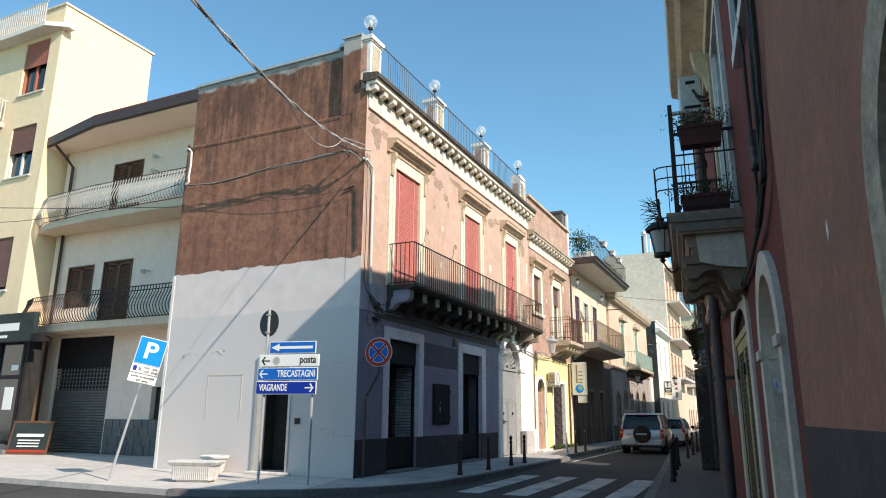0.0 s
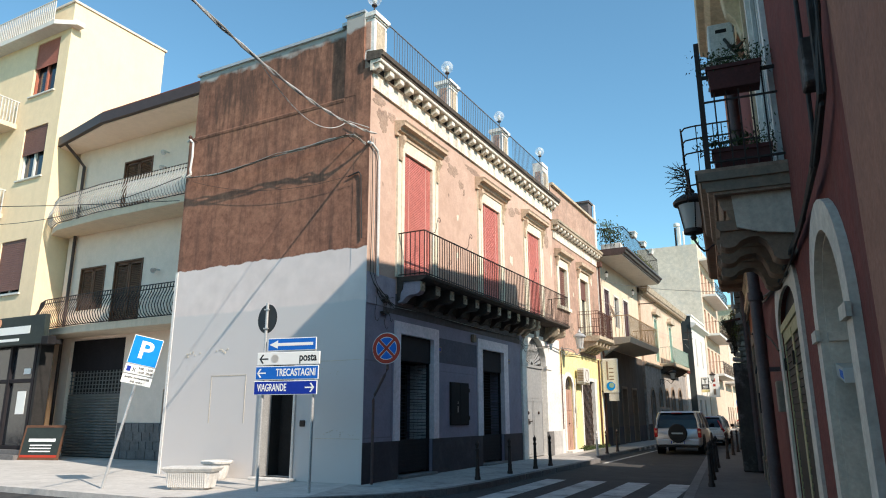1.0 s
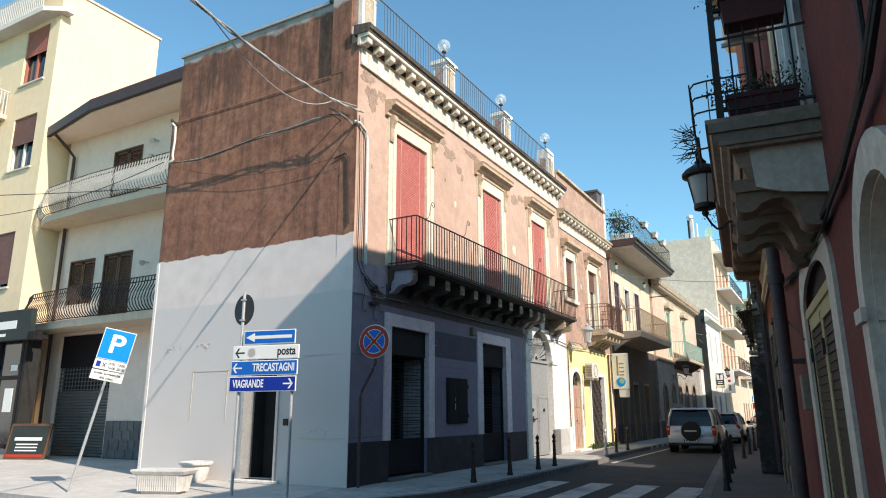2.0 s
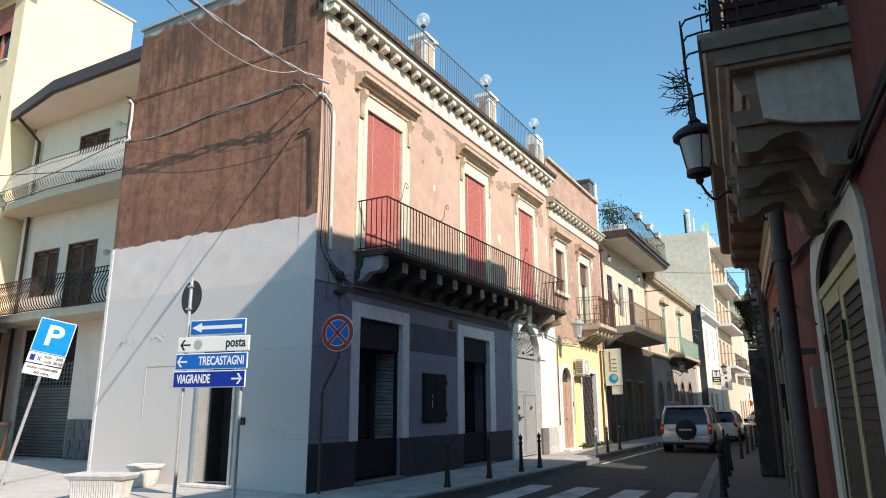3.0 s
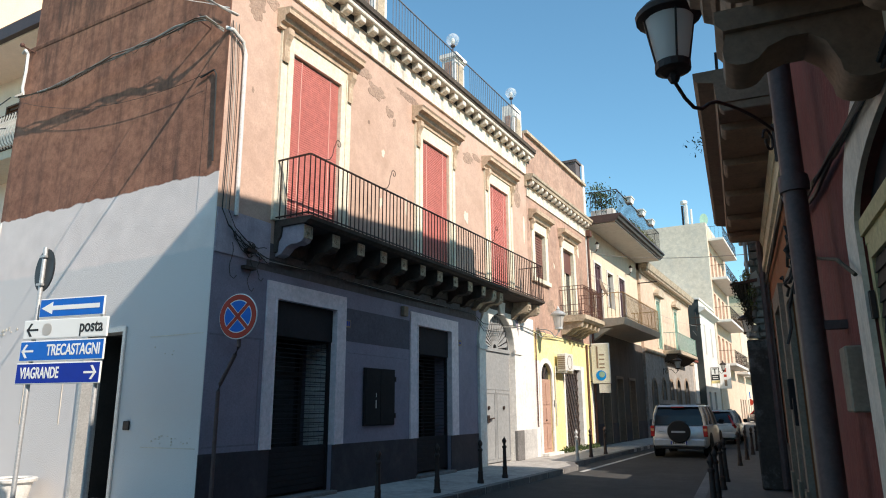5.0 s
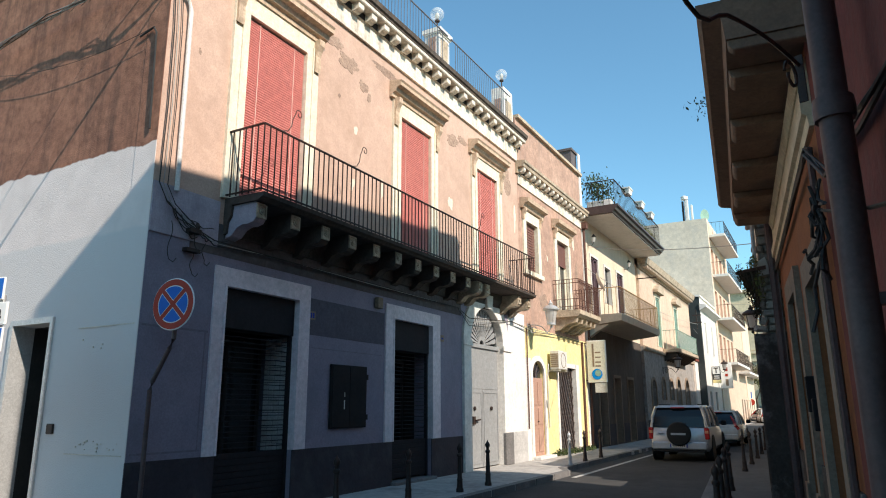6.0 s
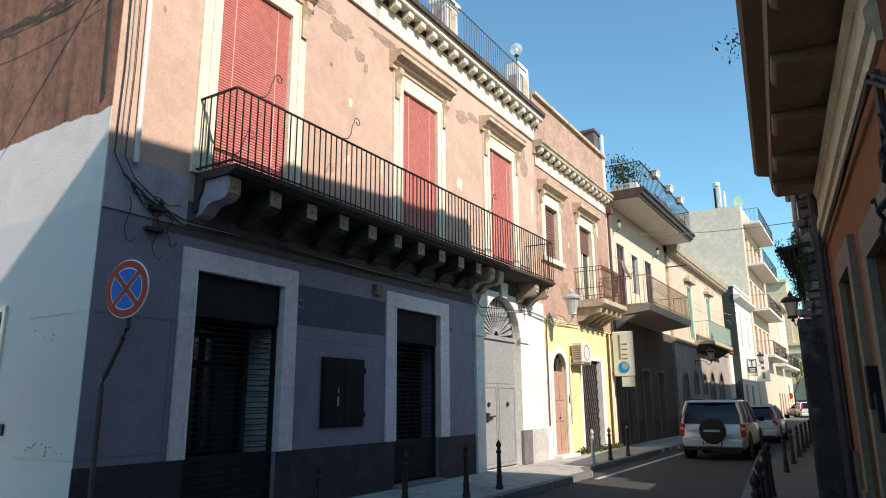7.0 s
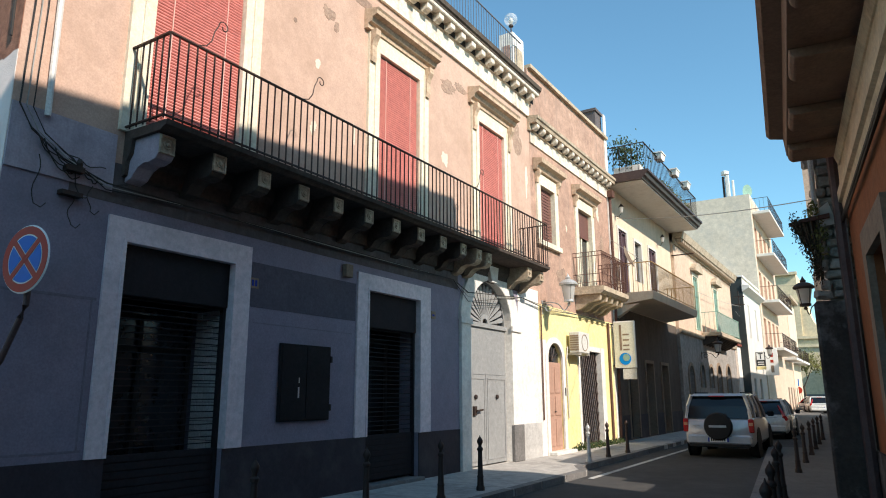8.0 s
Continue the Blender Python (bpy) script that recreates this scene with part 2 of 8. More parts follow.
M["asphalt"] = mat("asphalt", (0.065, 0.063, 0.062), (0.045, 0.044, 0.043), 0.9, 0.5, 90, 0.35, dirt=(0.10, 0.095, 0.09), dirt_amount=0.5, bump_scale=6)
M["pave"] = mat("concrete pavement", (0.14, 0.132, 0.122), (0.10, 0.095, 0.088), 0.9, 0.7, 60, 0.25, dirt=(0.16, 0.15, 0.14), dirt_amount=0.55, bump_scale=3)
M["plaza"] = mat("pale concrete paving", (0.60, 0.57, 0.53), (0.48, 0.455, 0.42), 0.9, 0.7, 60, 0.2, dirt=(0.28, 0.26, 0.24), dirt_amount=0.5, bump_scale=3)
M["paint"] = mat("worn white road paint", (0.62, 0.61, 0.58), (0.38, 0.37, 0.35), 0.8, 2.5, 50, 0.15, dirt=(0.09, 0.088, 0.086), dirt_amount=0.95)
M["yellow wall"] = mat("yellow wall paint", (0.84, 0.72, 0.36), (0.78, 0.66, 0.31), 0.85, 1.2, 30, 0.12, dirt=(0.55, 0.45, 0.22), dirt_amount=0.35)
M["warmwhite"] = mat("warm white wall", (0.88, 0.73, 0.61), (0.83, 0.68, 0.56), 0.9, 0.6, 30, 0.1, dirt=(0.66, 0.56, 0.45), dirt_amount=0.35, streak=False, wear=0.07)
M["cream"] = mat("cream wall paint", (0.72, 0.60, 0.46), (0.62, 0.51, 0.38), 0.9, 0.6, 30, 0.15, dirt=(0.42, 0.37, 0.28), dirt_amount=0.45, streak=True, wear=0.07)
M["white wall"] = mat("off-white wall", (0.70, 0.68, 0.63), (0.62, 0.60, 0.55), 0.9, 0.6, 30, 0.12, dirt=(0.48, 0.45, 0.40), dirt_amount=0.5, streak=True, wear=0.07)
M["pale yellow"] = mat("pale yellow render", (0.86, 0.68, 0.45), (0.81, 0.63, 0.41), 0.9, 0.4, 30, 0.1, dirt=(0.70, 0.55, 0.34), dirt_amount=0.35, streak=True, wear=0.07)
M["brownwood"] = mat("brown stained wood", (0.16, 0.075, 0.04), (0.10, 0.048, 0.027), 0.6, 3, 40, 0.15)
M["brown blind"] = mat("brown plastic roller blind", (0.20, 0.095, 0.075), (0.16, 0.075, 0.06), 0.55, 3, 40, 0.05)
M["rust blind"] = mat("rust red roller blind", (0.42, 0.14, 0.09), (0.34, 0.11, 0.07), 0.55, 3, 40, 0.05)
M["eave"] = mat("dark brown metal eave", (0.075, 0.05, 0.045), (0.055, 0.037, 0.034), 0.45, 3, 40, 0.05)
M["gutter"] = mat("dull violet-brown downpipe", (0.11, 0.07, 0.066), (0.078, 0.048, 0.046), 0.5, 3, 40, 0.08, dirt=(0.16, 0.14, 0.13), dirt_amount=0.4)
M["rightred"] = mat("dark red stucco", (0.21, 0.053, 0.04), (0.145, 0.036, 0.028), 0.9, 1.2, 30, 0.35, dirt=(0.15, 0.065, 0.05), dirt_amount=0.7, streak=True)
M["rightpeach"] = mat("brownish rose stucco", (0.38, 0.175, 0.115), (0.30, 0.138, 0.092), 0.9, 1.0, 30, 0.35, dirt=(0.25, 0.12, 0.09), dirt_amount=0.6)
M["orange"] = mat("orange stucco", (0.34, 0.12, 0.045), (0.26, 0.09, 0.035), 0.9, 1.0, 30, 0.25, dirt=(0.25, 0.12, 0.07), dirt_amount=0.5)
M["creamtrim"] = mat("ochre cream stone trim", (0.74, 0.60, 0.40), (0.62, 0.49, 0.32), 0.9, 2.0, 30, 0.2, dirt=(0.25, 0.2, 0.14), dirt_amount=0.5)
M["greystone"] = mat("grey plaster trim", (0.31, 0.23, 0.165), (0.22, 0.162, 0.115), 0.9, 2.0, 30, 0.25, dirt=(0.2, 0.18, 0.155), dirt_amount=0.6)
M["rubble"] = mat("rubble stone", (0.52, 0.47, 0.40), (0.30, 0.265, 0.225), 0.95, 2.5, 20, 0.8, dirt=(0.09, 0.08, 0.07), dirt_amount=0.7, random_tint=0.3)
M["peel"] = mat("peeling dark grey wall", (0.082, 0.066, 0.056), (0.05, 0.04, 0.034), 0.9, 2.5, 20, 0.6, dirt=(0.42, 0.40, 0.38), dirt_amount=0.7)
M["concrete"] = mat("raw grey concrete", (0.70, 0.62, 0.51), (0.56, 0.49, 0.395), 0.92, 0.5, 25, 0.25, dirt=(0.45, 0.43, 0.39), dirt_amount=0.6)
M["pinkwall"] = mat("pale pink stucco", (0.66, 0.50, 0.38), (0.56, 0.42, 0.31), 0.9, 0.8, 30, 0.2, dirt=(0.38, 0.31, 0.25), dirt_amount=0.5, streak=True)
M["church"] = mat("pale ochre church stone", (0.74, 0.62, 0.42), (0.64, 0.53, 0.35), 0.9, 0.4, 20, 0.15)
M["green"] = mat("sea-green louvre paint", (0.28, 0.44, 0.36), (0.22, 0.36, 0.29), 0.7, 3, 40, 0.1)
M["purple"] = mat("plum brown louvre paint", (0.13, 0.08, 0.095), (0.09, 0.055, 0.066), 0.6, 3, 40, 0.1)
M["darkgreen"] = mat("blackish green sheet wall", (0.045, 0.055, 0.055), (0.03, 0.037, 0.037), 0.7, 1.0, 30, 0.15)
M["darkred"] = mat("dark red plastic", (0.115, 0.03, 0.024), (0.08, 0.022, 0.018), 0.6, 4, 40, 0.1)
M["terracotta"] = mat("terracotta planter", (0.22, 0.06, 0.04), (0.15, 0.042, 0.03), 0.8, 4, 40, 0.1)
M["leaf"] = mat("dull green leaves", (0.07, 0.10, 0.035), (0.035, 0.055, 0.02), 0.7, 6, 40, 0.1)
M["drygrass"] = mat("dry yellow-green weeds", (0.26, 0.25, 0.08), (0.13, 0.13, 0.045), 0.85, 6, 40, 0.1)
M["twig"] = mat("dry twigs", (0.11, 0.08, 0.055), (0.07, 0.05, 0.035), 0.9, 6, 40, 0.1)
M["cable"] = mat("black cable rubber", (0.03, 0.028, 0.027), (0.05, 0.045, 0.04), 0.6, 8, 40, 0.05)
M["greycable"] = mat("pale grey cable", (0.42, 0.41, 0.38), (0.30, 0.29, 0.26), 0.6, 8, 40, 0.05)
M["whitepipe"] = mat("white plastic conduit", (0.72, 0.70, 0.66), (0.62, 0.60, 0.56), 0.45, 5, 40, 0.03)
M["acwhite"] = mat("off-white enamel casing", (0.66, 0.65, 0.61), (0.56, 0.55, 0.51), 0.4, 4, 40, 0.03)
M["frosted"] = milky_mat("frosted lantern glass", (0.78, 0.76, 0.72), 0.0)
M["signblue"] = plain("road sign blue film", (0.012, 0.13, 0.50), 0.45, 0.0, 0.2)
M["signcyan"] = plain("bright blue sign film", (0.0, 0.24, 0.68), 0.45, 0.0, 0.2)
M["signnavy"] = plain("deep blue sign film", (0.010, 0.035, 0.30), 0.45, 0.0, 0.2)
M["signwhite"] = plain("white sign film", (0.80, 0.80, 0.76), 0.4)
M["signred"] = plain("red sign film", (0.40, 0.045, 0.025), 0.5, 0.0, 0.2)
M["signblack"] = plain("black sign film", (0.02, 0.02, 0.02), 0.5)
M["galv"] = mat("galvanised steel", (0.58, 0.58, 0.57), (0.48, 0.48, 0.47), 0.45, 6, 50, 0.05, metal=0.5)
M["marble"] = mat("white cast stone planter", (0.72, 0.70, 0.66), (0.62, 0.60, 0.56), 0.8, 3, 40, 0.2, dirt=(0.35, 0.33, 0.3), dirt_amount=0.5, streak=True)
M["carwhite"] = plain("white car paint", (0.62, 0.62, 0.60), 0.25, 0.0, 0.5, 0.8)
M["carsilver"] = plain("silver car paint", (0.46, 0.47, 0.49), 0.3, 0.3, 0.5, 0.8)
M["rubber"] = plain("black rubber", (0.018, 0.018, 0.018), 0.75, 0.0, 0.3)
M["rim"] = plain("alloy rim", (0.45, 0.45, 0.46), 0.35, 0.9)
M["taillight"] = plain("red tail lamp plastic", (0.42, 0.015, 0.012), 0.15, 0.0, 0.7)
M["amber"] = plain("amber lamp plastic", (0.65, 0.30, 0.15), 0.2, 0.0, 0.7)
M["tan"] = mat("worn pinkish wood door", (0.48, 0.30, 0.23), (0.38, 0.23, 0.17), 0.7, 3, 40, 0.12, dirt=(0.28, 0.18, 0.14), dirt_amount=0.5, streak=True)
M["gold"] = mat("yellowed cream wood", (0.52, 0.42, 0.215), (0.42, 0.33, 0.16), 0.65, 3, 40, 0.15, dirt=(0.16, 0.13, 0.08), dirt_amount=0.5)
M["awning"] = mat("dark green-black awning sign", (0.03, 0.04, 0.036), (0.022, 0.03, 0.027), 0.6, 3, 40, 0.05)
M["frieze"] = mat("stained cream frieze plaster", (0.80, 0.73, 0.62), (0.68, 0.60, 0.49), 0.9, 1.6, 30, 0.2, dirt=(0.24, 0.19, 0.15), dirt_amount=0.8, streak=True, wear=0.4)
M["paleslab"] = mat("pale weathered balcony stone", (0.42, 0.275, 0.195), (0.29, 0.19, 0.135), 0.92, 2.0, 30, 0.3, dirt=(0.16, 0.125, 0.095), dirt_amount=0.7, streak=True, wear=0.35)
M["cordpink"] = plain("faded blind cord", (0.72, 0.42, 0.36), 0.8)
M["sidewalk"] = mat("worn grey concrete", (0.50, 0.47, 0.43), (0.36, 0.335, 0.31), 0.9, 0.8, 60, 0.25, dirt=(0.13, 0.125, 0.118), dirt_amount=0.7, bump_scale=3, wear=0.3)
M["ochreiron"] = mat("ochre painted iron", (0.46, 0.31, 0.12), (0.30, 0.17, 0.07), 0.6, 8, 60, 0.1)
M["carglass"] = plain("dark car glass", (0.008, 0.009, 0.011), 0.06, 0.0, 0.45)
M["umber"] = mat("grimy brown ground-floor render", (0.13, 0.105, 0.085), (0.085, 0.068, 0.055), 0.9, 0.8, 30, 0.25, dirt=(0.19, 0.165, 0.14), dirt_amount=0.5, streak=True)
M["grimy white"] = mat("grimy whitewash", (0.40, 0.37, 0.34), (0.27, 0.25, 0.23), 0.9, 0.8, 30, 0.2, dirt=(0.12, 0.11, 0.10), dirt_amount=0.8, streak=True, wear=0.4)
M["archplaster"] = mat("pale arch plaster", (0.70, 0.58, 0.47), (0.60, 0.49, 0.39), 0.9, 1.5, 30, 0.2, dirt=(0.3, 0.26, 0.21), dirt_amount=0.4, streak=True)
M["soffit"] = mat("brown stained soffit plaster", (0.32, 0.205, 0.14), (0.23, 0.147, 0.1), 0.92, 1.5, 30, 0.25, dirt=(0.17, 0.125, 0.09), dirt_amount=0.6)
M["cellmast"] = mat("white antenna casing", (0.75, 0.74, 0.70), (0.65, 0.64, 0.60), 0.5, 4, 40, 0.03)


# ---- mesh tools ----
class B:
    """A bmesh with a few solid shapes."""

    def __init__(self):
        self.bm = bmesh.new()

    def hull(self, low, high):
        n = len(low)
        a = [self.bm.verts.new(p) for p in low]
        b = [self.bm.verts.new(p) for p in high]
        try:
            self.bm.faces.new(a[::-1])
            self.bm.faces.new(b)
        except ValueError:
            pass
        for i in range(n):
            j = (i + 1) % n
            self.bm.faces.new((a[i], a[j], b[j], b[i]))
        return self

    def box(self, x0, x1, y0, y1, z0, z1):
        x0, x1 = sorted((x0, x1)); y0, y1 = sorted((y0, y1)); z0, z1 = sorted((z0, z1))
        return self.hull([(x0, y0, z0), (x1, y0, z0), (x1, y1, z0), (x0, y1, z0)],
                         [(x0, y0, z1), (x1, y0, z1), (x1, y1, z1), (x0, y1, z1)])

    def prism(self, poly, axis, a, b):
        """A flat outline pushed from a to b along an axis; the outline gives the other two coordinates in order."""
        def put(p, v):
            return {"x": (v, p[0], p[1]), "y": (p[0], v, p[1]), "z": (p[0], p[1], v)}[axis]
        return self.hull([put(p, a) for p in poly], [put(p, b) for p in poly])

    def tube(self, pts, r, seg=6):
        pts = [Vector(p) for p in pts]
        rings = []
        for i, p in enumerate(pts):
            d = (pts[min(i + 1, len(pts) - 1)] - pts[max(i - 1, 0)]).normalized()
            up = Vector((0, 0, 1)) if abs(d.z) < 0.95 else Vector((1, 0, 0))
            s = d.cross(up).normalized()
            u = s.cross(d)
            rr = r[i] if isinstance(r, (list, tuple)) else r
            rings.append([self.bm.verts.new(p + (s * math.cos(2 * math.pi * k / seg) + u * math.sin(2 * math.pi * k / seg)) * rr)
                          for k in range(seg)])
        for a, b in zip(rings, rings[1:]):
            for k in range(seg):
                self.bm.faces.new((a[k], a[(k + 1) % seg], b[(k + 1) % seg], b[k]))
        self.bm.faces.new(rings[0][::-1])
        self.bm.faces.new(rings[-1])
        return self

    def lathe(self, prof, c=(0, 0, 0), seg=14):
        """prof: rows of (radius, height), turned about a vertical axis through c."""
        rings = []
        for r, z in prof:
            rings.append([self.bm.verts.new((c[0] + r * math.cos(2 * math.pi * k / seg), c[1] + r * math.sin(2 * math.pi * k / seg), c[2] + z))
                          for k in range(seg)])
        for a, b in zip(rings, rings[1:]):
            for k in range(seg):
                self.bm.faces.new((a[k], a[(k + 1) % seg], b[(k + 1) % seg], b[k]))
        self.bm.faces.new(rings[0][::-1])
        self.bm.faces.new(rings[-1])
        return self

    def loft(self, rings):
        """Skins closed rings of points of one length."""
        rr = [[self.bm.verts.new(p) for p in ring] for ring in rings]
        n = len(rr[0])
        for a, b in zip(rr, rr[1:]):
            for k in range(n):
                self.bm.faces.new((a[k], a[(k + 1) % n], b[(k + 1) % n], b[k]))
        self.bm.faces.new(rr[0][::-1])
        self.bm.faces.new(rr[-1])
        return self

    def bevel(self, w=0.01, seg=1):
        bmesh.ops.bevel(self.bm, geom=[e for e in self.bm.edges], offset=w, segments=seg, affect='EDGES', profile=0.6)
        return self

    def turn(self, m):
        bmesh.ops.transform(self.bm, matrix=m, verts=self.bm.verts)
        return self


def mesh_of(name, b, material, smooth=False):
    bmesh.ops.remove_doubles(b.bm, verts=b.bm.verts, dist=1e-4)
    bmesh.ops.recalc_face_normals(b.bm, faces=b.bm.faces)
    me = bpy.data.meshes.new(name)
    b.bm.to_mesh(me)
    b.bm.free()
    me.materials.append(material)
    if smooth:
        me.polygons.foreach_set("use_smooth", [True] * len(me.polygons))
        me.set_sharp_from_angle(angle=radians(35))
    return me


def part(name, b, material, parent=None, label="", smooth=False):
    ob = new(name, mesh_of(name, b, material, smooth))
    if parent:
        ob.parent = parent
    return tagged(ob, label)


def pieces(name, b, material, parent=None, label="", smooth=False):
    """Each separate solid of b becomes a part of its own."""
    seen = set()
    for v in list(b.bm.verts):
        if v in seen:
            continue
        isle, todo = [], [v]
        seen.add(v)
        while todo:
            w = todo.pop()
            isle.append(w)
            for e in w.link_edges:
                o = e.other_vert(w)
                if o not in seen:
                    seen.add(o)
                    todo.append(o)
        c = B()
        m = {w: c.bm.verts.new(w.co) for w in isle}
        for f in {f for w in isle for f in w.link_faces}:
            c.bm.faces.new([m[w] for w in f.verts])
        part(name, c, material, parent, label, smooth)


def thing(name, label, category, group="", kind="", at=None):
    ob = new(name)
    ob.empty_display_size = 0.2
    if at is not None:
        ob.matrix_world = at
    return tagged(ob, label, category, group, kind)


def solid(name, b, material, label, category, group="", kind="", at=None, smooth=False):
    ob = part(name, b, material, None, "", smooth)
    if at is not None:
        ob.matrix_world = at
    return tagged(ob, label, category, group, kind)


def wall(b, axis, at0, at1, a0, a1, z0, z1, holes):
    """A wall slab in the plane across `axis` from at0 to at1, from a0 to a1 along, z0 to z1, with openings.
    holes: (h0, h1, low, high, arch): arch is the rise of a round head above `high`."""
    holes = [(h[0] - 0.006, h[1] + 0.006, h[2], h[3] + 0.006, h[4]) for h in holes]     # frames stand a little inside the opening
    ucuts = sorted({a0, a1, *[v for h in holes for v in h[:2] if a0 < v < a1]})
    zcuts = sorted({z0, z1, *[v for h in holes for v in (h[2], h[3], h[3] + h[4]) if z0 < v < z1]})
    for i in range(len(ucuts) - 1):
        u0, u1 = ucuts[i], ucuts[i + 1]
        run = None
        for j in range(len(zcuts) - 1):
            w0, w1 = zcuts[j], zcuts[j + 1]
            um, wm = (u0 + u1) / 2, (w0 + w1) / 2
            hit = any(h[0] < um < h[1] and h[2] < wm < h[3] + h[4] for h in holes)
            if not hit:
                if run is None:
                    run = [w0, w1]
                else:
                    run[1] = w1
            if (hit or j == len(zcuts) - 2) and run:
                if axis == "x":
                    b.box(at0, at1, u0, u1, *run)
                else:
                    b.box(u0, u1, at0, at1, *run)
                run = None
    for h0, h1, low, high, arch in holes:
        if arch:
            c, rx = (h0 + h1) / 2, (h1 - h0) / 2
            n = 10
            for side in (-1, 1):
                for k in range(n):
                    p, q = math.pi / 2 * k / n, math.pi / 2 * (k + 1) / n
                    pts = [(c + side * rx * math.cos(p), high + arch * math.sin(p)),
                           (c + side * rx * math.cos(q), high + arch * math.sin(q)),
                           (c + side * rx * math.cos(q), high + arch), (c + side * rx * math.cos(p), high + arch)]
                    if k == n - 1:
                        pts = pts[:2] + pts[3:]
                    b.prism(pts, axis, at0, at1)
    return b


def arch_band(b, axis, at0, at1, c, r0, r1, spring, squash=1.0, n=18):
    """A round moulding between radii r0 and r1 above the spring line."""
    for k in range(n):
        p, q = math.pi * k / n, math.pi * (k + 1) / n
        b.prism([(c + r * math.cos(t), spring + r * squash * math.sin(t)) for r, t in ((r0, p), (r1, p), (r1, q), (r0, q))], axis, at0, at1)
    return b


def cable_pts(a, b, sag, n=14):
    a, b = Vector(a), Vector(b)
    return [a.lerp(b, i / n) - Vector((0, 0, 4 * sag * (i / n) * (1 - i / n))) for i in range(n + 1)]


FX = -8.72                                             # street front

# ---- ground ----
ROAD = -0.12
ground = solid("road", B().box(-300, 200, -150, 500, ROAD - 0.3, ROAD), M["asphalt"],
               "worn dark grey asphalt street running between the houses", "road", kind="structure")
KERB_L = [(-70, 10.1), (-10.6, 10.1), (-9.4, 10.45), (-8.3, 11.2), (-7.3, 12.4), (-6.75, 13.8), (-6.6, 15.5), (-6.62, 24.6), (-7.05, 25.4), (-7.1, 32), (-7.15, 96)]
pl = KERB_L + [(-12, 96), (-12, 40), (-70, 40)]
b = B().prism([p for p in pl], "z", ROAD - 0.1, -0.004)
solid("pavement", b, M["plaza"], "pale concrete pavement wrapping round the corner house", "pavement", kind="structure")
walk_pts = [p for p in KERB_L if p[1] >= 11.2]
solid("pavement", B().prism(walk_pts + [(FX - 0.02, 96), (FX - 0.02, 13.72), (-9.0, 13.66)], "z", -0.003, 0.001), M["sidewalk"], "worn grey pavement strip along the house front", "pavement", kind="structure")
kerb_l = thing("kerb", "grey lava stone kerb along the corner pavement", "kerb", kind="structure")
for (x0, y0), (x1, y1) in zip(KERB_L[1:], KERB_L[2:]):
    d = Vector((x1 - x0, y1 - y0, 0))
    n = max(1, round(d.length / 1.1))
    side = Vector((d.y, -d.x, 0)).normalized()
    for i in range(n if y0 < 40 else 0):
        a, c = Vector((x0, y0, 0)) + d * (i / n), Vector((x0, y0, 0)) + d * ((i + 1) / n - 0.008)
        o = [a - side * 0.16, c - side * 0.16, c + side * 0.02, a + side * 0.02]
        part("kerb_stone", B().hull([(p.x, p.y, ROAD - 0.05) for p in o], [(p.x, p.y, 0.004) for p in o]), M["lava"], kerb_l)

# the side of the street along which the camera goes: local axes s (along), o (out into the street), z
ANG = math.atan(0.1)
MR = Matrix(((-math.sin(ANG), -math.cos(ANG), 0, 0.72), (math.cos(ANG), -math.sin(ANG), 0, 0), (0, 0, 1, 0), (0, 0, 0, 1)))
solid("pavement", B().box(-30, 34, -0.3, 1.42, ROAD - 0.1, 0.0).box(33.9, 110, -1.5, 0.6, ROAD - 0.1, 0.0), M["pave"],
      "narrow grey concrete pavement with worn surface", "pavement", kind="structure", at=MR)
kerb_r = thing("kerb", "grey lava stone kerb of the narrow pavement", "kerb", kind="structure", at=MR)
for i in range(44):
    part("kerb_stone", B().box(-10 + i, -9.012 + i, 1.42, 1.6, ROAD - 0.05, 0.006), M["lava"], kerb_r)

zebra = thing("zebra_crossing", "worn white zebra crossing stripes painted on the asphalt", "road marking", kind="structure")
for x in (-6.0, -5.0, -4.0, -3.05):
    part("stripe", B().prism([(x, 13.4), (x + 0.5, 13.4), (x + 0.35, 18.0), (x - 0.15, 18.0)], "z", ROAD, ROAD + 0.004), M["paint"], zebra)
solid("edge_line", B().prism([(-6.45, 24.2), (-6.33, 24.2), (-6.6, 50), (-6.72, 50)], "z", ROAD, ROAD + 0.004), M["paint"],
      "worn white line along the kerb", "road marking", kind="structure")

# ---- corner house ----
house = thing("corner_house", "two-storey corner house, peach stucco above, blue-grey paint below", "house")
HOLES = [(15.14, 16.79, 0.05, 3.34, 0), (19.81, 21.41, 0.05, 3.36, 0), (23.32, 25.36, 0.0, 3.15, 1.02), (27.55, 28.55, 0.08, 2.5, 0.45),
         (29.95, 31.75, 0.05, 2.87, 0)]
b = wall(B(), "x", FX - 0.45, FX, 13.70, 27.08, 0.0, 4.28, HOLES[:3])
part("wall", b, M["blue"], house, "blue-grey painted ground-floor wall with stains")
UP = [(15.23, 16.69, 4.70, 8.03, 0), (19.98, 21.34, 4.70, 8.03, 0), (23.89, 25.21, 4.70, 8.03, 0)]
part("wall", wall(B(), "x", FX - 0.45, FX - 0.006, 13.70, 26.86, 4.28, 9.75, UP), M["stucco"], house, "flaking peach stucco upper wall")
part("wall", wall(B(), "x", FX - 0.45, FX + 0.004, 27.08, 33.62, 0.0, 3.95, HOLES[3:]), M["yellow wall"], house, "bright yellow painted shop front wall")
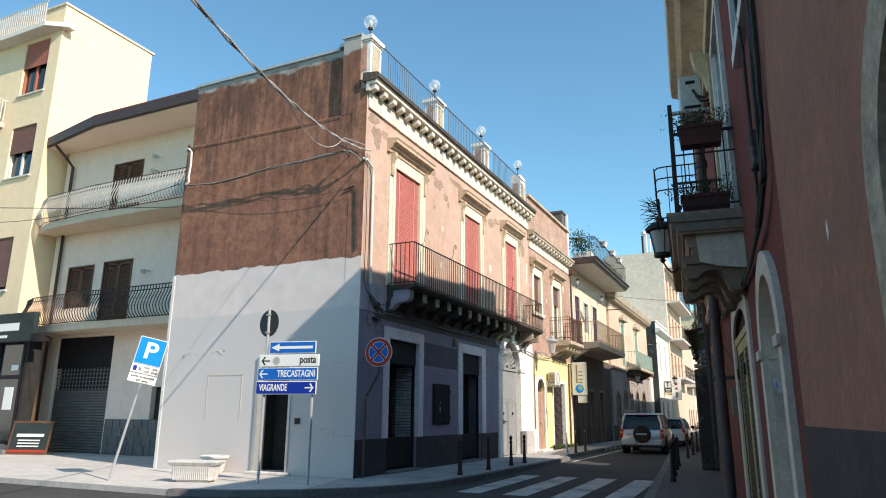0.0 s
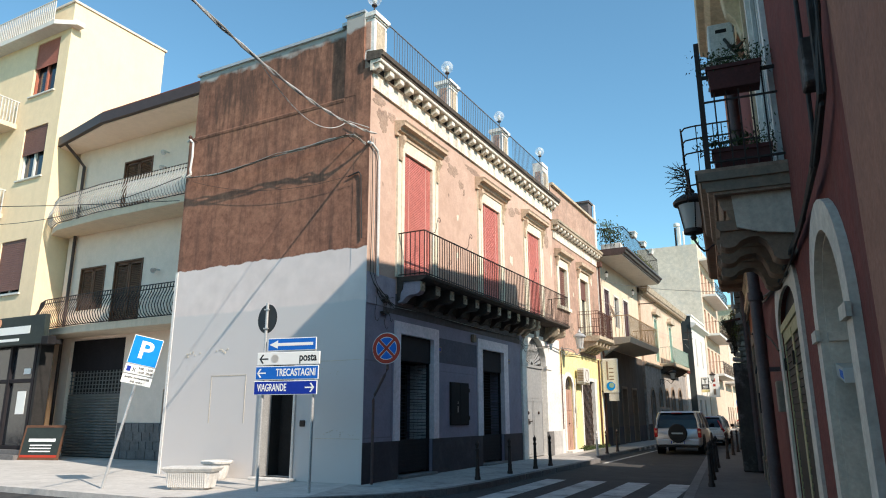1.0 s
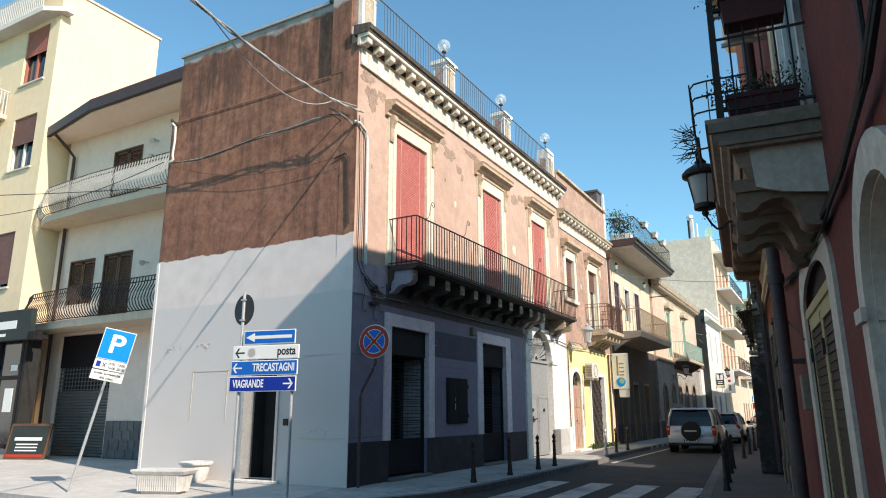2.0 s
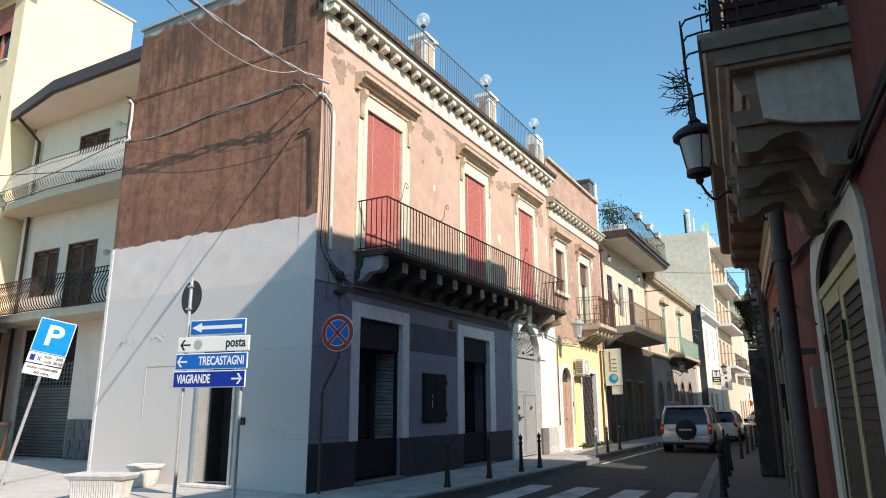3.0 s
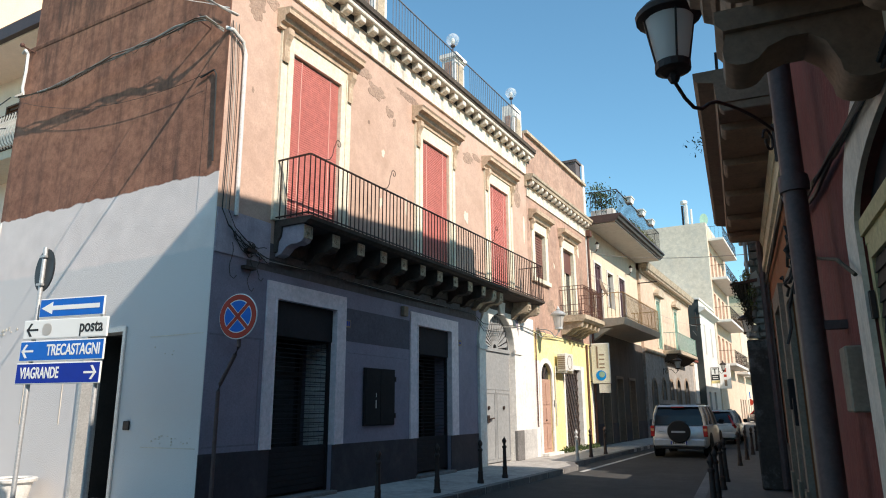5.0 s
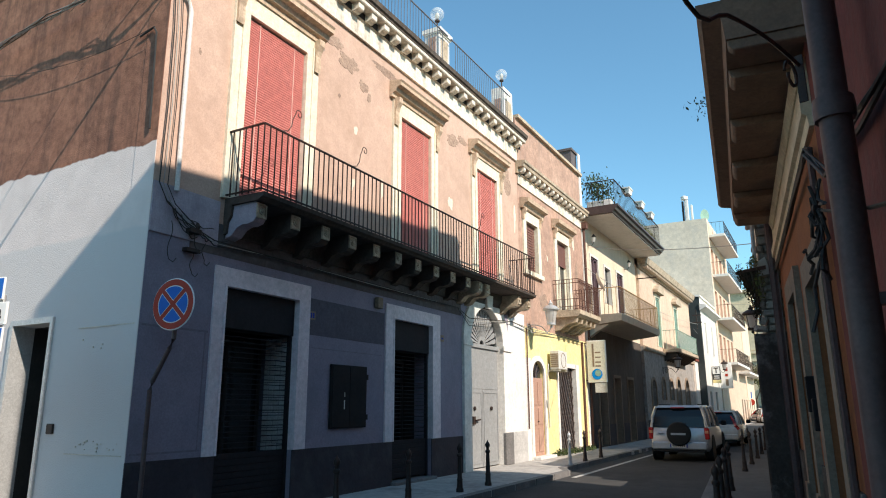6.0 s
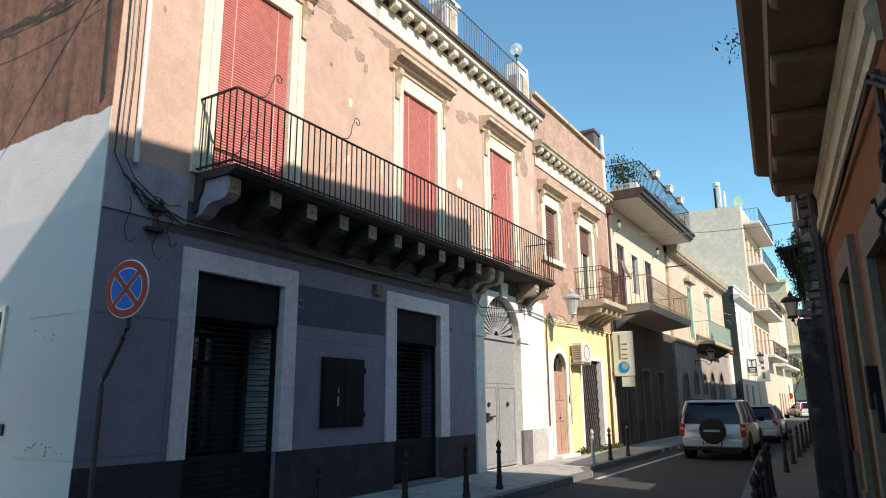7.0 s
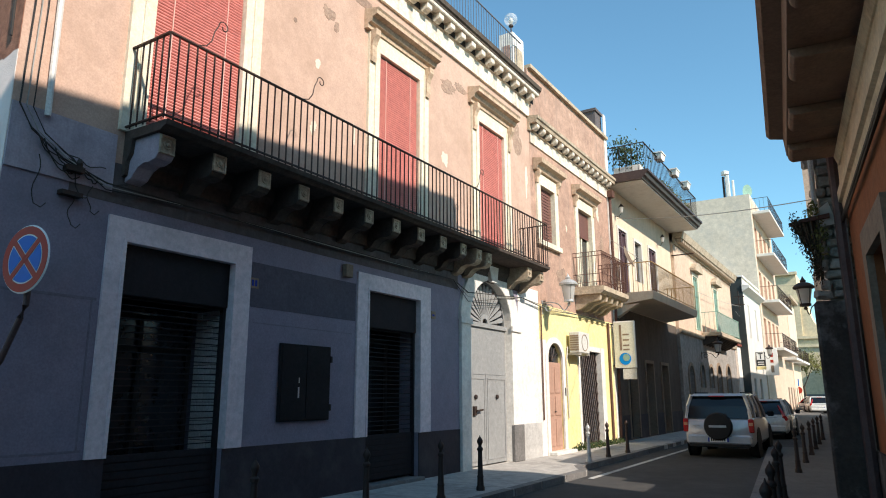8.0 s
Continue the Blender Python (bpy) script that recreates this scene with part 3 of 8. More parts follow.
UP2 = [(27.45, 28.45, 5.75, 7.38, 0), (30.35, 31.55, 4.75, 7.38, 0)]
part("wall", wall(B(), "x", FX - 0.45, FX - 0.01, 26.86, 33.62, 3.95, 10.75, UP2), M["stucco2"], house, "weathered rose stucco upper wall")
# end wall with its recessed upper field and corner pier
b = wall(B(), "y", 13.70, 14.1, -14.95, FX - 0.455, 0.0, 9.1, [(-11.60, -10.66, 0.06, 2.75, 0)])
b.box(-14.93, -9.52, 13.86, 14.1, 9.1, 11.12)
b.box(-9.52, FX - 0.25, 13.692, 14.1, 9.1, 11.34)
b.box(FX - 0.25, FX - 0.008, 13.692, 14.1, 9.1, 9.75)
part("wall", b, M["end"], house, "gable wall, rough brown-red render over grey-white limewash")
part("wall", B().box(FX - 0.455, FX - 0.008, 13.692, 13.70, 0.0, 9.1), M["end"], house)
part("coping", B().box(-15.0, -9.74, 13.80, 14.16, 11.12, 11.2).box(-9.74, -9.5, 13.78, 14.16, 11.2, 11.3).box(-9.56, FX - 0.23, 13.66, 14.16, 11.34, 11.4), M["galv"], house, "grey metal coping on the parapet")
part("back_wall", B().box(-14.95, -14.6, 14.1, 33.6, 0, 10.6).box(-14.6, FX - 0.45, 33.3, 33.6, 0, 10.7), M["cream"], house)
part("roof", B().box(-14.6, FX - 0.3, 14.1, 26.86, 9.75, 9.9).box(-14.6, FX - 0.45, 26.86, 33.3, 10.5, 10.6), M["concrete"], house, "flat concrete roof terrace")
part("floor_slab", B().box(-14.6, FX - 0.45, 14.1, 33.3, 4.3, 4.6).box(-14.6, -11.2, 14.1, 33.3, 0.0, 0.04), M["dark"], house)
part("inner_wall", B().box(-9.95, -9.85, 14.1, 33.3, 0.0, 4.3).box(-9.75, -9.65, 14.1, 33.3, 4.6, 9.7), M["dark"], house)
# plinth paint, proud of the wall
for y0, y1 in ((13.684, 15.14), (16.79, 19.81), (21.41, 23.02)):
    part("plinth", B().box(FX - 0.001, FX + 0.012, y0, y1, 0.0, 0.85), M["dado"], house, "dark grey painted plinth")
part("sign_patch", B().box(FX, FX + 0.006, 17.13, 19.47, 2.78, 3.43), M["patch"], house, "painted-over dark grey sign field")
# darker streaked band along the wall just below the balcony
part("soot_band", B().box(FX, FX + 0.005, 14.4, 22.9, 3.78, 4.28), M["darkstreak"], house, "dark streaked plaster under the balcony")


def door_surround(y0, y1, i0, i1, top, itop):
    b = B()
    b.box(FX - 0.12, FX + 0.035, y0, i0, 0.85, top).box(FX - 0.12, FX + 0.035, i1, y1, 0.85, top).box(FX - 0.12, FX + 0.035, i0, i1, itop, top)
    for a, c in ((i0 - 0.04, i0), (i1, i1 + 0.04)):
        b.box(FX + 0.035, FX + 0.05, a, c, 0.85, itop - 0.001)
    b.box(FX + 0.035, FX + 0.05, i0 - 0.04, i1 + 0.04, itop, itop + 0.04)
    return b


part("door_surround", door_surround(14.9, 17.09, 15.14, 16.79, 3.63, 3.34), M["doorframe"], house, "white painted plaster door surround")
part("door_surround", door_surround(19.5, 21.79, 19.81, 21.41, 3.65, 3.36), M["doorframe"], house, "white painted plaster door surround")


def shop_door(y0, y1, top, bricks):
    d = thing_part("shop_door", house, "shop door behind an open-slat roller shutter, dark inside")
    part("shutter_box", B().box(FX - 0.3, FX - 0.06, y0, y1, 2.72, top).bevel(0.01), M["shopdark"], d, "dark metal shutter box")
    b = B()
    for k in range(23):
        z = 0.93 + k * 0.08
        b.tube([(FX - 0.13, y0 + 0.03, z), (FX - 0.13, y1 - 0.03, z)], 0.008, 5)
    tagged(part("shutter_grille", b, M["shopdark"], d, "horizontal bars of the shutter"), kind="stuff")
    pieces("guide_rail", B().box(FX - 0.16, FX - 0.09, y0, y0 + 0.05, 0.06, 2.72).box(FX - 0.16, FX - 0.09, y1 - 0.05, y1, 0.06, 2.72), M["shopdark"], d)
    part("shutter_panel", B().box(FX - 0.16, FX - 0.13, y0 + 0.02, y1 - 0.02, 0.1, 0.86), M["shopdark"], d)
    for k in range(8):
        part("shutter_slat", B().box(FX - 0.13, FX - 0.118, y0 + 0.02, y1 - 0.02, 0.12 + k * 0.094, 0.2 + k * 0.094).bevel(0.005), M["shopdark"], d)
    part("glass_door", B().box(FX - 0.82, FX - 0.8, y0, y1, 0.1, 2.72), M["glass"], d, "dark glass inner door")
    b = B()
    for a in (y0, (y0 + y1) / 2 - 0.03, y1 - 0.06):
        b.box(FX - 0.8, FX - 0.75, a, a + 0.06, 0.1, 2.6)
    b.box(FX - 0.8, FX - 0.75, y0, y1, 2.1, 2.17).box(FX - 0.8, FX - 0.75, y0, y1, 2.54, 2.6)
    pieces("door_frame", b, M["dark"], d)
    part("jamb", B().box(FX - 0.85, FX - 0.452, y0 - 0.1, y0, 0.0, 2.75), M["dark"], d)
    part("threshold", B().box(FX - 0.6, FX + 0.14, y0 - 0.04, y1 + 0.04, 0.0, 0.06).bevel(0.008), M["lava"], d, "worn stone threshold")
    pier = part("jamb", B().box(FX - 0.85, FX - 0.17, y1 - 0.02, y1 + 0.1, 0.05, 2.72) if bricks else B().box(FX - 0.85, FX - 0.452, y1, y1 + 0.1, 0.05, 2.72),
                M["patch" if bricks else "dark"], d, "jamb lined with white glazed bricks" if bricks else "")
    if bricks:
        shared = mesh_of("brick", B().box(0, 0.235, -0.012, 0, 0, 0.115).bevel(0.004), M["brick"])
        half = mesh_of("brick", B().box(0, 0.112, -0.012, 0, 0, 0.115).bevel(0.004), M["brick"])
        for k in range(21):
            row = [(0.0, shared), (0.245, shared)] if k % 2 else [(0.0, half), (0.122, shared), (0.367, half)]
            for off, me in row:
                o = new("brick", me)
                o.parent = pier
                o.location = (FX - 0.66 + off, y1 - 0.02, 0.08 + k * 0.125)
    return d


def thing_part(name, parent, label=""):
    o = new(name)
    o.empty_display_size = 0.1
    o.parent = parent
    return tagged(o, label)


shop_door(15.14, 16.79, 3.34, True)
shop_door(19.81, 21.41, 3.36, False)

# black notice cabinet between the shop doors
cab = thing("notice_cabinet", "black wooden wall cabinet with faint white scribbles, shut", "cabinet")
part("body", B().box(FX, FX + 0.05, 17.73, 18.83, 1.16, 2.30).bevel(0.008), M["black"], cab)
part("door", B().box(FX + 0.05, FX + 0.062, 17.76, 18.27, 1.19, 2.27).box(FX + 0.05, FX + 0.062, 18.285, 18.80, 1.19, 2.27), M["black"], cab)
pieces("hinge", B().box(FX + 0.03, FX + 0.07, 18.82, 18.85, 1.3, 1.4).box(FX + 0.03, FX + 0.07, 18.82, 18.85, 2.05, 2.15), M["iron"], cab)
part("scribble", B().box(FX + 0.062, FX + 0.064, 18.1, 18.13, 1.5, 1.66).box(FX + 0.062, FX + 0.064, 18.11, 18.13, 1.72, 1.8), M["paleiron"], cab, "white chalk marks")

# arched carriage door
part("arch_surround", arch_band(B().box(FX, FX + 0.07, 22.94, 23.32, 0.0, 3.15).box(FX, FX + 0.07, 25.36, 25.84, 0.85, 3.15), "x", FX, FX + 0.07, 24.34, 1.02, 1.42, 3.15)
     .box(FX + 0.07, FX + 0.11, 22.88, 23.37, 3.06, 3.19).box(FX + 0.07, FX + 0.11, 25.31, 25.89, 3.06, 3.19)
     .prism([(24.2, 4.12), (24.48, 4.12), (24.56, 4.5), (24.12, 4.5)], "x", FX + 0.07, FX + 0.15), M["lime"], house, "white limewashed arch surround")
part("pier_base", B().box(FX, FX + 0.1, 25.34, 25.86, 0.0, 0.85).bevel(0.015), M["lava"], house, "rough grey stone pier base")
part("white_field", B().box(FX, FX + 0.008, 25.84, 27.08, 0.0, 4.28).box(FX + 0.004, FX + 0.012, 27.08, 27.5, 0.0, 3.0), M["lime"], house, "white limewashed wall field")
part("plinth", B().box(FX + 0.008, FX + 0.014, 25.88, 27.08, 0.0, 0.85), M["greyplinth"], house, "pale grey painted plinth")
part("pilaster", B().box(FX + 0.004, FX + 0.03, 33.08, 33.6, 0.0, 3.9), M["lime"], house, "white painted end pilaster")
part("arch_lining", arch_band(B().box(FX - 0.44, FX + 0.07, 23.32, 23.335, 0.0, 3.15).box(FX - 0.44, FX + 0.07, 25.345, 25.36, 0.0, 3.15), "x", FX - 0.44, FX + 0.06, 24.34, 1.005, 1.02, 3.15), M["lime"], house)
gate = thing_part("carriage_door", house, "grey double-leaf carriage door under a fanlight, shut")
for y0, y1 in ((23.34, 24.33), (24.35, 25.34)):
    leaf = part("leaf", B().box(FX - 0.3, FX - 0.25, y0, y1, 0.03, 2.0), M["grey door"], gate)
    b = B()
    for a in ((y0 + 0.06, y1 - 0.06, 0.12, 0.145), (y0 + 0.06, y1 - 0.06, 1.895, 1.92), (y0 + 0.06, y0 + 0.085, 0.145, 1.895), (y1 - 0.085, y1 - 0.06, 0.145, 1.895)):
        b.box(FX - 0.25, FX - 0.235, *a)
    part("panel_bead", b, M["grey door"], leaf)
    part("knocker", B().lathe([(0.02, -0.02), (0.055, 0.0), (0.05, 0.03), (0.02, 0.045)]).turn(pose(FX - 0.235, (y0 + y1) / 2, 1.5, 0, 90, 0)), M["iron"], leaf, "dark ring knocker", True)
part("upper_panel", B().box(FX - 0.3, FX - 0.25, 23.33, 25.35, 2.06, 3.07).box(FX - 0.25, FX - 0.24, 23.33, 25.35, 2.0, 2.07), M["grey door"], gate, "plain fixed panel over the leaves")
part("rail", B().box(FX - 0.32, FX - 0.2, 23.33, 25.35, 3.07, 3.17), M["grey door"], gate)
fan, fan2 = B(), B()
for k in range(15):
    t = math.pi * (k + 0.5) / 15
    lean = 0.1 * math.cos(t)
    fan2.prism([(24.34 + r * 1.1 * math.cos(t + o + lean * r), 3.17 + r * 1.1 * math.sin(t + o + lean * r)) for r, o in ((0.2, -0.06), (0.5, -0.062), (0.74, -0.078), (0.82, -0.06), (0.86, 0.0), (0.82, 0.06), (0.74, 0.078), (0.5, 0.062), (0.2, 0.06))], "x", FX - 0.27, FX - 0.25)
arch_band(fan, "x", FX - 0.28, FX - 0.24, 24.34, 0.12, 0.22, 3.17)
arch_band(fan, "x", FX - 0.28, FX - 0.24, 24.34, 0.96, 1.0, 3.15)
pieces("fan_blade", fan2, M["grey door"], gate)
part("fanlight", fan, M["grey door"], gate, "fan-shaped grey metal tracery")
part("fanlight_glass", B().box(FX - 0.345, FX - 0.335, 23.33, 25.35, 3.15, 4.15), M["glass"], gate)
part("latch", B().tube([(FX - 0.24, 23.8, 1.2), (FX - 0.17, 23.8, 1.2), (FX - 0.17, 24.05, 1.22)], 0.022, 6).box(FX - 0.26, FX - 0.2, 23.72, 23.84, 1.1, 1.3), M["iron"], gate, "dark iron latch")

gate.location.x = 0.12

# upper windows with red blinds
for i, (y0, y1) in enumerate(((15.23, 16.69), (19.98, 21.34), (23.89, 25.21))):
    w = thing_part("window", house, "tall window with lowered red slatted blind")
    fr = B()
    fr.box(FX - 0.2, FX + 0.05, y0 - 0.33, y0, 4.70, 8.36).box(FX - 0.2, FX + 0.05, y1, y1 + 0.33, 4.70, 8.36).box(FX - 0.2, FX + 0.05, y0, y1, 8.03, 8.36)
    fr.box(FX + 0.05, FX + 0.075, y0 - 0.17, y0 - 0.14, 4.70, 8.2).box(FX + 0.05, FX + 0.075, y1 + 0.14, y1 + 0.17, 4.70, 8.2)
    part("window_frame", fr, M["frame"], w, "cream painted flat frame")
    prof = [(FX, 8.36), (FX + 0.08, 8.36), (FX + 0.09, 8.44), (FX + 0.16, 8.47), (FX + 0.2, 8.55), (FX + 0.3, 8.58), (FX + 0.3, 8.66), (FX + 0.33, 8.7), (FX, 8.76)]
    part("hood", B().prism(prof, "y", y0 - 0.45, y1 + 0.45), M["hood"], w, "moulded stone hood")
    for c in (y0 - 0.25, y1 + 0.25):
        con = [(FX + 0.04, 7.75), (FX + 0.09, 7.72), (FX + 0.11, 7.82), (FX + 0.10, 8.05), (FX + 0.13, 8.15), (FX + 0.19, 8.25), (FX + 0.19, 8.37), (FX + 0.04, 8.37)]
        part("console", B().prism(con, "y", c - 0.07, c + 0.07), M["hood"], w)
    bl = B()
    n = 72
    for k in range(n):
        z = 4.74 + (8.0 - 4.74) * k / n
        bl.prism([(FX - 0.055, z), (FX - 0.028, z + 0.004), (FX - 0.018, z + 0.02), (FX - 0.028, z + 0.037), (FX - 0.055, z + 0.04)], "y", y0 + 0.015, y1 - 0.015)
    tagged(part("blind", bl, M["red"], w, "red horizontal slats"), kind="stuff")
    bl = B()
    for f in (0.2, 0.8):
        yy = y0 + (y1 - y0) * f
        bl.tube([(FX - 0.01, yy, 4.75), (FX - 0.01, yy, 8.0)], 0.009, 5)
    pieces("blind_cord", bl, M["cordpink"], w)
    part("backing", B().box(FX - 0.3, FX - 0.2, y0, y1, 4.7, 8.05), M["dark"], w)
# frieze, cornice with modillions, roof parapet
part("frieze", B().box(FX, FX + 0.03, 13.75, 26.86, 9.24, 9.62).box(FX, FX + 0.055, 13.75, 26.86, 9.19, 9.24), M["frieze"], house, "stained cream frieze")
part("roof_edge_wall", B().box(FX - 0.45, FX - 0.006, 13.75, 26.86, 9.75, 10.0), M["stucco"], house)
prof = [(FX, 9.62), (FX + 0.06, 9.62), (FX + 0.08, 9.66), (FX + 0.08, 9.79), (FX + 0.29, 9.79), (FX + 0.31, 9.81), (FX + 0.31, 9.88), (FX, 9.88)]
cor = part("cornice", B().prism(prof, "y", 13.62, 26.95), M["frieze"], house, "pale stone cornice on modillions")
part("crown_moulding", B().prism([(FX, 9.88), (FX + 0.32, 9.88), (FX + 0.33, 9.92), (FX + 0.37, 9.95), (FX + 0.39, 10.05), (FX + 0.36, 10.08), (FX - 0.1, 10.14), (FX - 0.1, 9.88)], "y", 13.59, 26.98), M["crown"], house, "blackened crown moulding")
mod = mesh_of("modillion", B().prism([(FX + 0.078, 9.63), (FX + 0.13, 9.61), (FX + 0.19, 9.65), (FX + 0.235, 9.645), (FX + 0.26, 9.67), (FX + 0.26, 9.792), (FX + 0.078, 9.792)], "y", 0, 0.19).bevel(0.006), M["frieze"])
# thin dark sheet in each gap paints the shadow between modillions
gap = mesh_of("soot_field", B().box(FX + 0.08, FX + 0.086, 0.2, 0.46, 9.63, 9.785), M["gapshade"])
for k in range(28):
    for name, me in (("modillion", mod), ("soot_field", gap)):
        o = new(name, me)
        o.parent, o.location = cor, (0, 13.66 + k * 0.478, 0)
for j, y in enumerate((14.05, 18.08, 22.1, 26.33)):
    hw = 0.28 if j < 3 else 0.34
    x0 = FX - 0.42
    b = B().box(x0, FX, y - hw, y + hw, 10.02, 11.16)
    if j < 3:
        b.box(x0 - 0.03, FX + 0.03, y - hw - 0.03, y + hw + 0.03, 11.16, 11.2).box(x0 - 0.06, FX + 0.07, y - hw - 0.06, y + hw + 0.06, 11.2, 11.32)
        b.box(x0 - 0.03, FX + 0.03, y - hw - 0.03, y + hw + 0.03, 10.02, 10.22)
    else:
        b.box(x0, FX, y - hw, y + hw, 11.16, 11.46)
    p = part("parapet_post", b, M["lime"], house, "plastered post with moulded cap" if j < 3 else "plain plastered end post")
    part("post_panel", B().box(FX, FX + 0.012, y - hw + 0.1, y + hw - 0.1, 10.3, 11.08), M["stone"], p)
    part("post_panel", B().box(x0 + 0.1, FX - 0.1, y - hw - 0.012, y - hw, 10.3, 11.08), M["stucco2"], p)
    zt = 11.32 if j < 3 else 11.46
    part("lamp_stem", B().lathe([(0.06, 0), (0.05, 0.03), (0.02, 0.06), (0.018, 0.36), (0.07, 0.38), (0.07, 0.42)], (FX - 0.21, y, zt), 10), M["iron"], p)
    part("globe", B().lathe([(0.19 * math.sin(math.pi * k / 12), 0.19 - 0.19 * math.cos(math.pi * k / 12)) for k in range(1, 12)], (FX - 0.21, y, zt + 0.41), 16), M["clear"], p, "clear glass globe lamp", True)
    part("bulb", B().lathe([(0.01, 0), (0.05, 0.04), (0.07, 0.12), (0.05, 0.19), (0.01, 0.22)], (FX - 0.21, y, zt + 0.44), 10), M["acwhite"], p, "", True)
for y0, y1 in ((14.36, 17.9), (18.3, 21.9), (22.35, 26.05)):
    r = thing_part("roof_railing", house, "thin grey iron roof railing")
    part("handrail", B().box(FX + 0.12, FX + 0.15, y0 - 0.12, y1 + 0.15, 11.13, 11.155).box(FX + 0.12, FX + 0.15, y0, y1, 10.2, 10.22), M["railgrey"], r)
    b = B()
    n = int((y1 - y0) / 0.13)
    for k in range(1, n):
        y = y0 + (y1 - y0) * k / n
        b.box(FX + 0.13, FX + 0.142, y - 0.006, y + 0.006, 10.06, 11.14)
    tagged(part("baluster", b, M["railgrey"], r), kind="stuff")
for i, y in enumerate((15.3, 16.0)):
    part("roof_box", B().box(FX - 0.9, FX - 0.35, y, y + 0.66, 9.9, 10.75).bevel(0.01), M["lime"], house, "pale box behind the railing")

# long stone balcony
bal = thing("balcony", "long stone balcony on corbels with thin iron railing, shade in its colour", "balcony")
prof = [(FX, 4.58), (FX + 0.7, 4.58), (FX + 0.74, 4.61), (FX + 0.8, 4.63), (FX + 0.82, 4.69), (FX, 4.7)]
# slab and soffit are coloured near black for their shade
part("slab", B().prism(prof, "y", 15.0, 26.1), M["darkstone"], bal, "stone slab darkened as in shade")
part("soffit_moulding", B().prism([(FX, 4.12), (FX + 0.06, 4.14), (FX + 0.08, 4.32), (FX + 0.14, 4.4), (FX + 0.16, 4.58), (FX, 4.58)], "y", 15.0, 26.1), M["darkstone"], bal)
# corbel bodies carry shade in their colour; lighter front plates imitate caught light
for k, y in enumerate([15.16 + 0.77 * i for i in range(10)] + [22.75, 23.2, 25.25, 25.95]):
    pale = k == 0 or k >= 10
    con = [(FX, 4.06), (FX + 0.14, 4.1), (FX + 0.24, 4.22), (FX + 0.36, 4.26), (FX + 0.46, 4.24), (FX + 0.58, 4.27), (FX + 0.62, 4.32), (FX + 0.62, 4.56), (FX + 0.6, 4.585), (FX, 4.585)]
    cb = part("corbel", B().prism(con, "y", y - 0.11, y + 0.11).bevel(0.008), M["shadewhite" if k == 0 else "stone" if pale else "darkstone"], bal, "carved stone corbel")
    plate = B().box(FX + 0.62, FX + 0.632, y - 0.105, y + 0.105, 4.33, 4.56)
    for a in ((y - 0.1, y - 0.075, 4.335, 4.555), (y + 0.075, y + 0.1, 4.335, 4.555), (y - 0.075, y + 0.075, 4.335, 4.36), (y - 0.075, y + 0.075, 4.53, 4.555)):
        plate.box(FX + 0.632, FX + 0.645, *a)
    part("carved_face", plate, M["stone"], cb, "carved square stone face")
    part("rosette", B().lathe([(0.06, 0), (0.055, 0.02), (0.03, 0.01), (0.03, 0.03), (0.01, 0.035)], seg=8).turn(pose(FX + 0.63, y, 4.445, 0, 90, 0)), M["stone"], cb)
rl = thing_part("railing", bal, "thin dark iron railing")
RX = FX + 0.78
part("handrail", B().box(RX - 0.02, RX + 0.02, 14.97, 26.05, 5.78, 5.80).box(FX, RX, 14.95, 14.99, 5.78, 5.8).box(FX, RX, 26.03, 26.07, 5.78, 5.8)
     .box(RX - 0.015, RX + 0.015, 14.97, 26.05, 4.73, 4.75).box(FX, RX, 14.955, 14.985, 4.73, 4.75).box(FX, RX, 26.035, 26.065, 4.73, 4.75), M["iron"], rl)
bar = mesh_of("baluster", B().box(-0.008, 0.008, -0.008, 0.008, 4.7, 5.79), M["iron"])
for k in range(86):
    o = new("baluster", bar)
    o.parent, o.location = rl, (RX, 14.97 + k * 11.08 / 85, 0)
for k in range(1, 6):
    for y in (14.97, 26.05):
        o = new("baluster", bar)
        o.parent, o.location = rl, (FX + 0.78 * k / 6, y, 0)
for y in (15.35, 17.2, 22.3):
    pts = [(RX, y, 5.8), (RX + 0.01, y + 0.12, 5.84), (RX + 0.01, y + 0.2, 5.95), (RX, y + 0.24, 6.1), (RX, y + 0.3, 6.22)]
    pts += [(RX, y + 0.38 + 0.085 * (1 - k / 18) * math.cos(math.pi * (0.9 - k / 6.5)), 6.22 + 0.085 * (1 - k / 18) * math.sin(math.pi * (0.9 - k / 6.5))) for k in range(14)]
    part("scroll", B().tube(pts, 0.008, 5), M["iron"], rl, "curled iron plant hook")

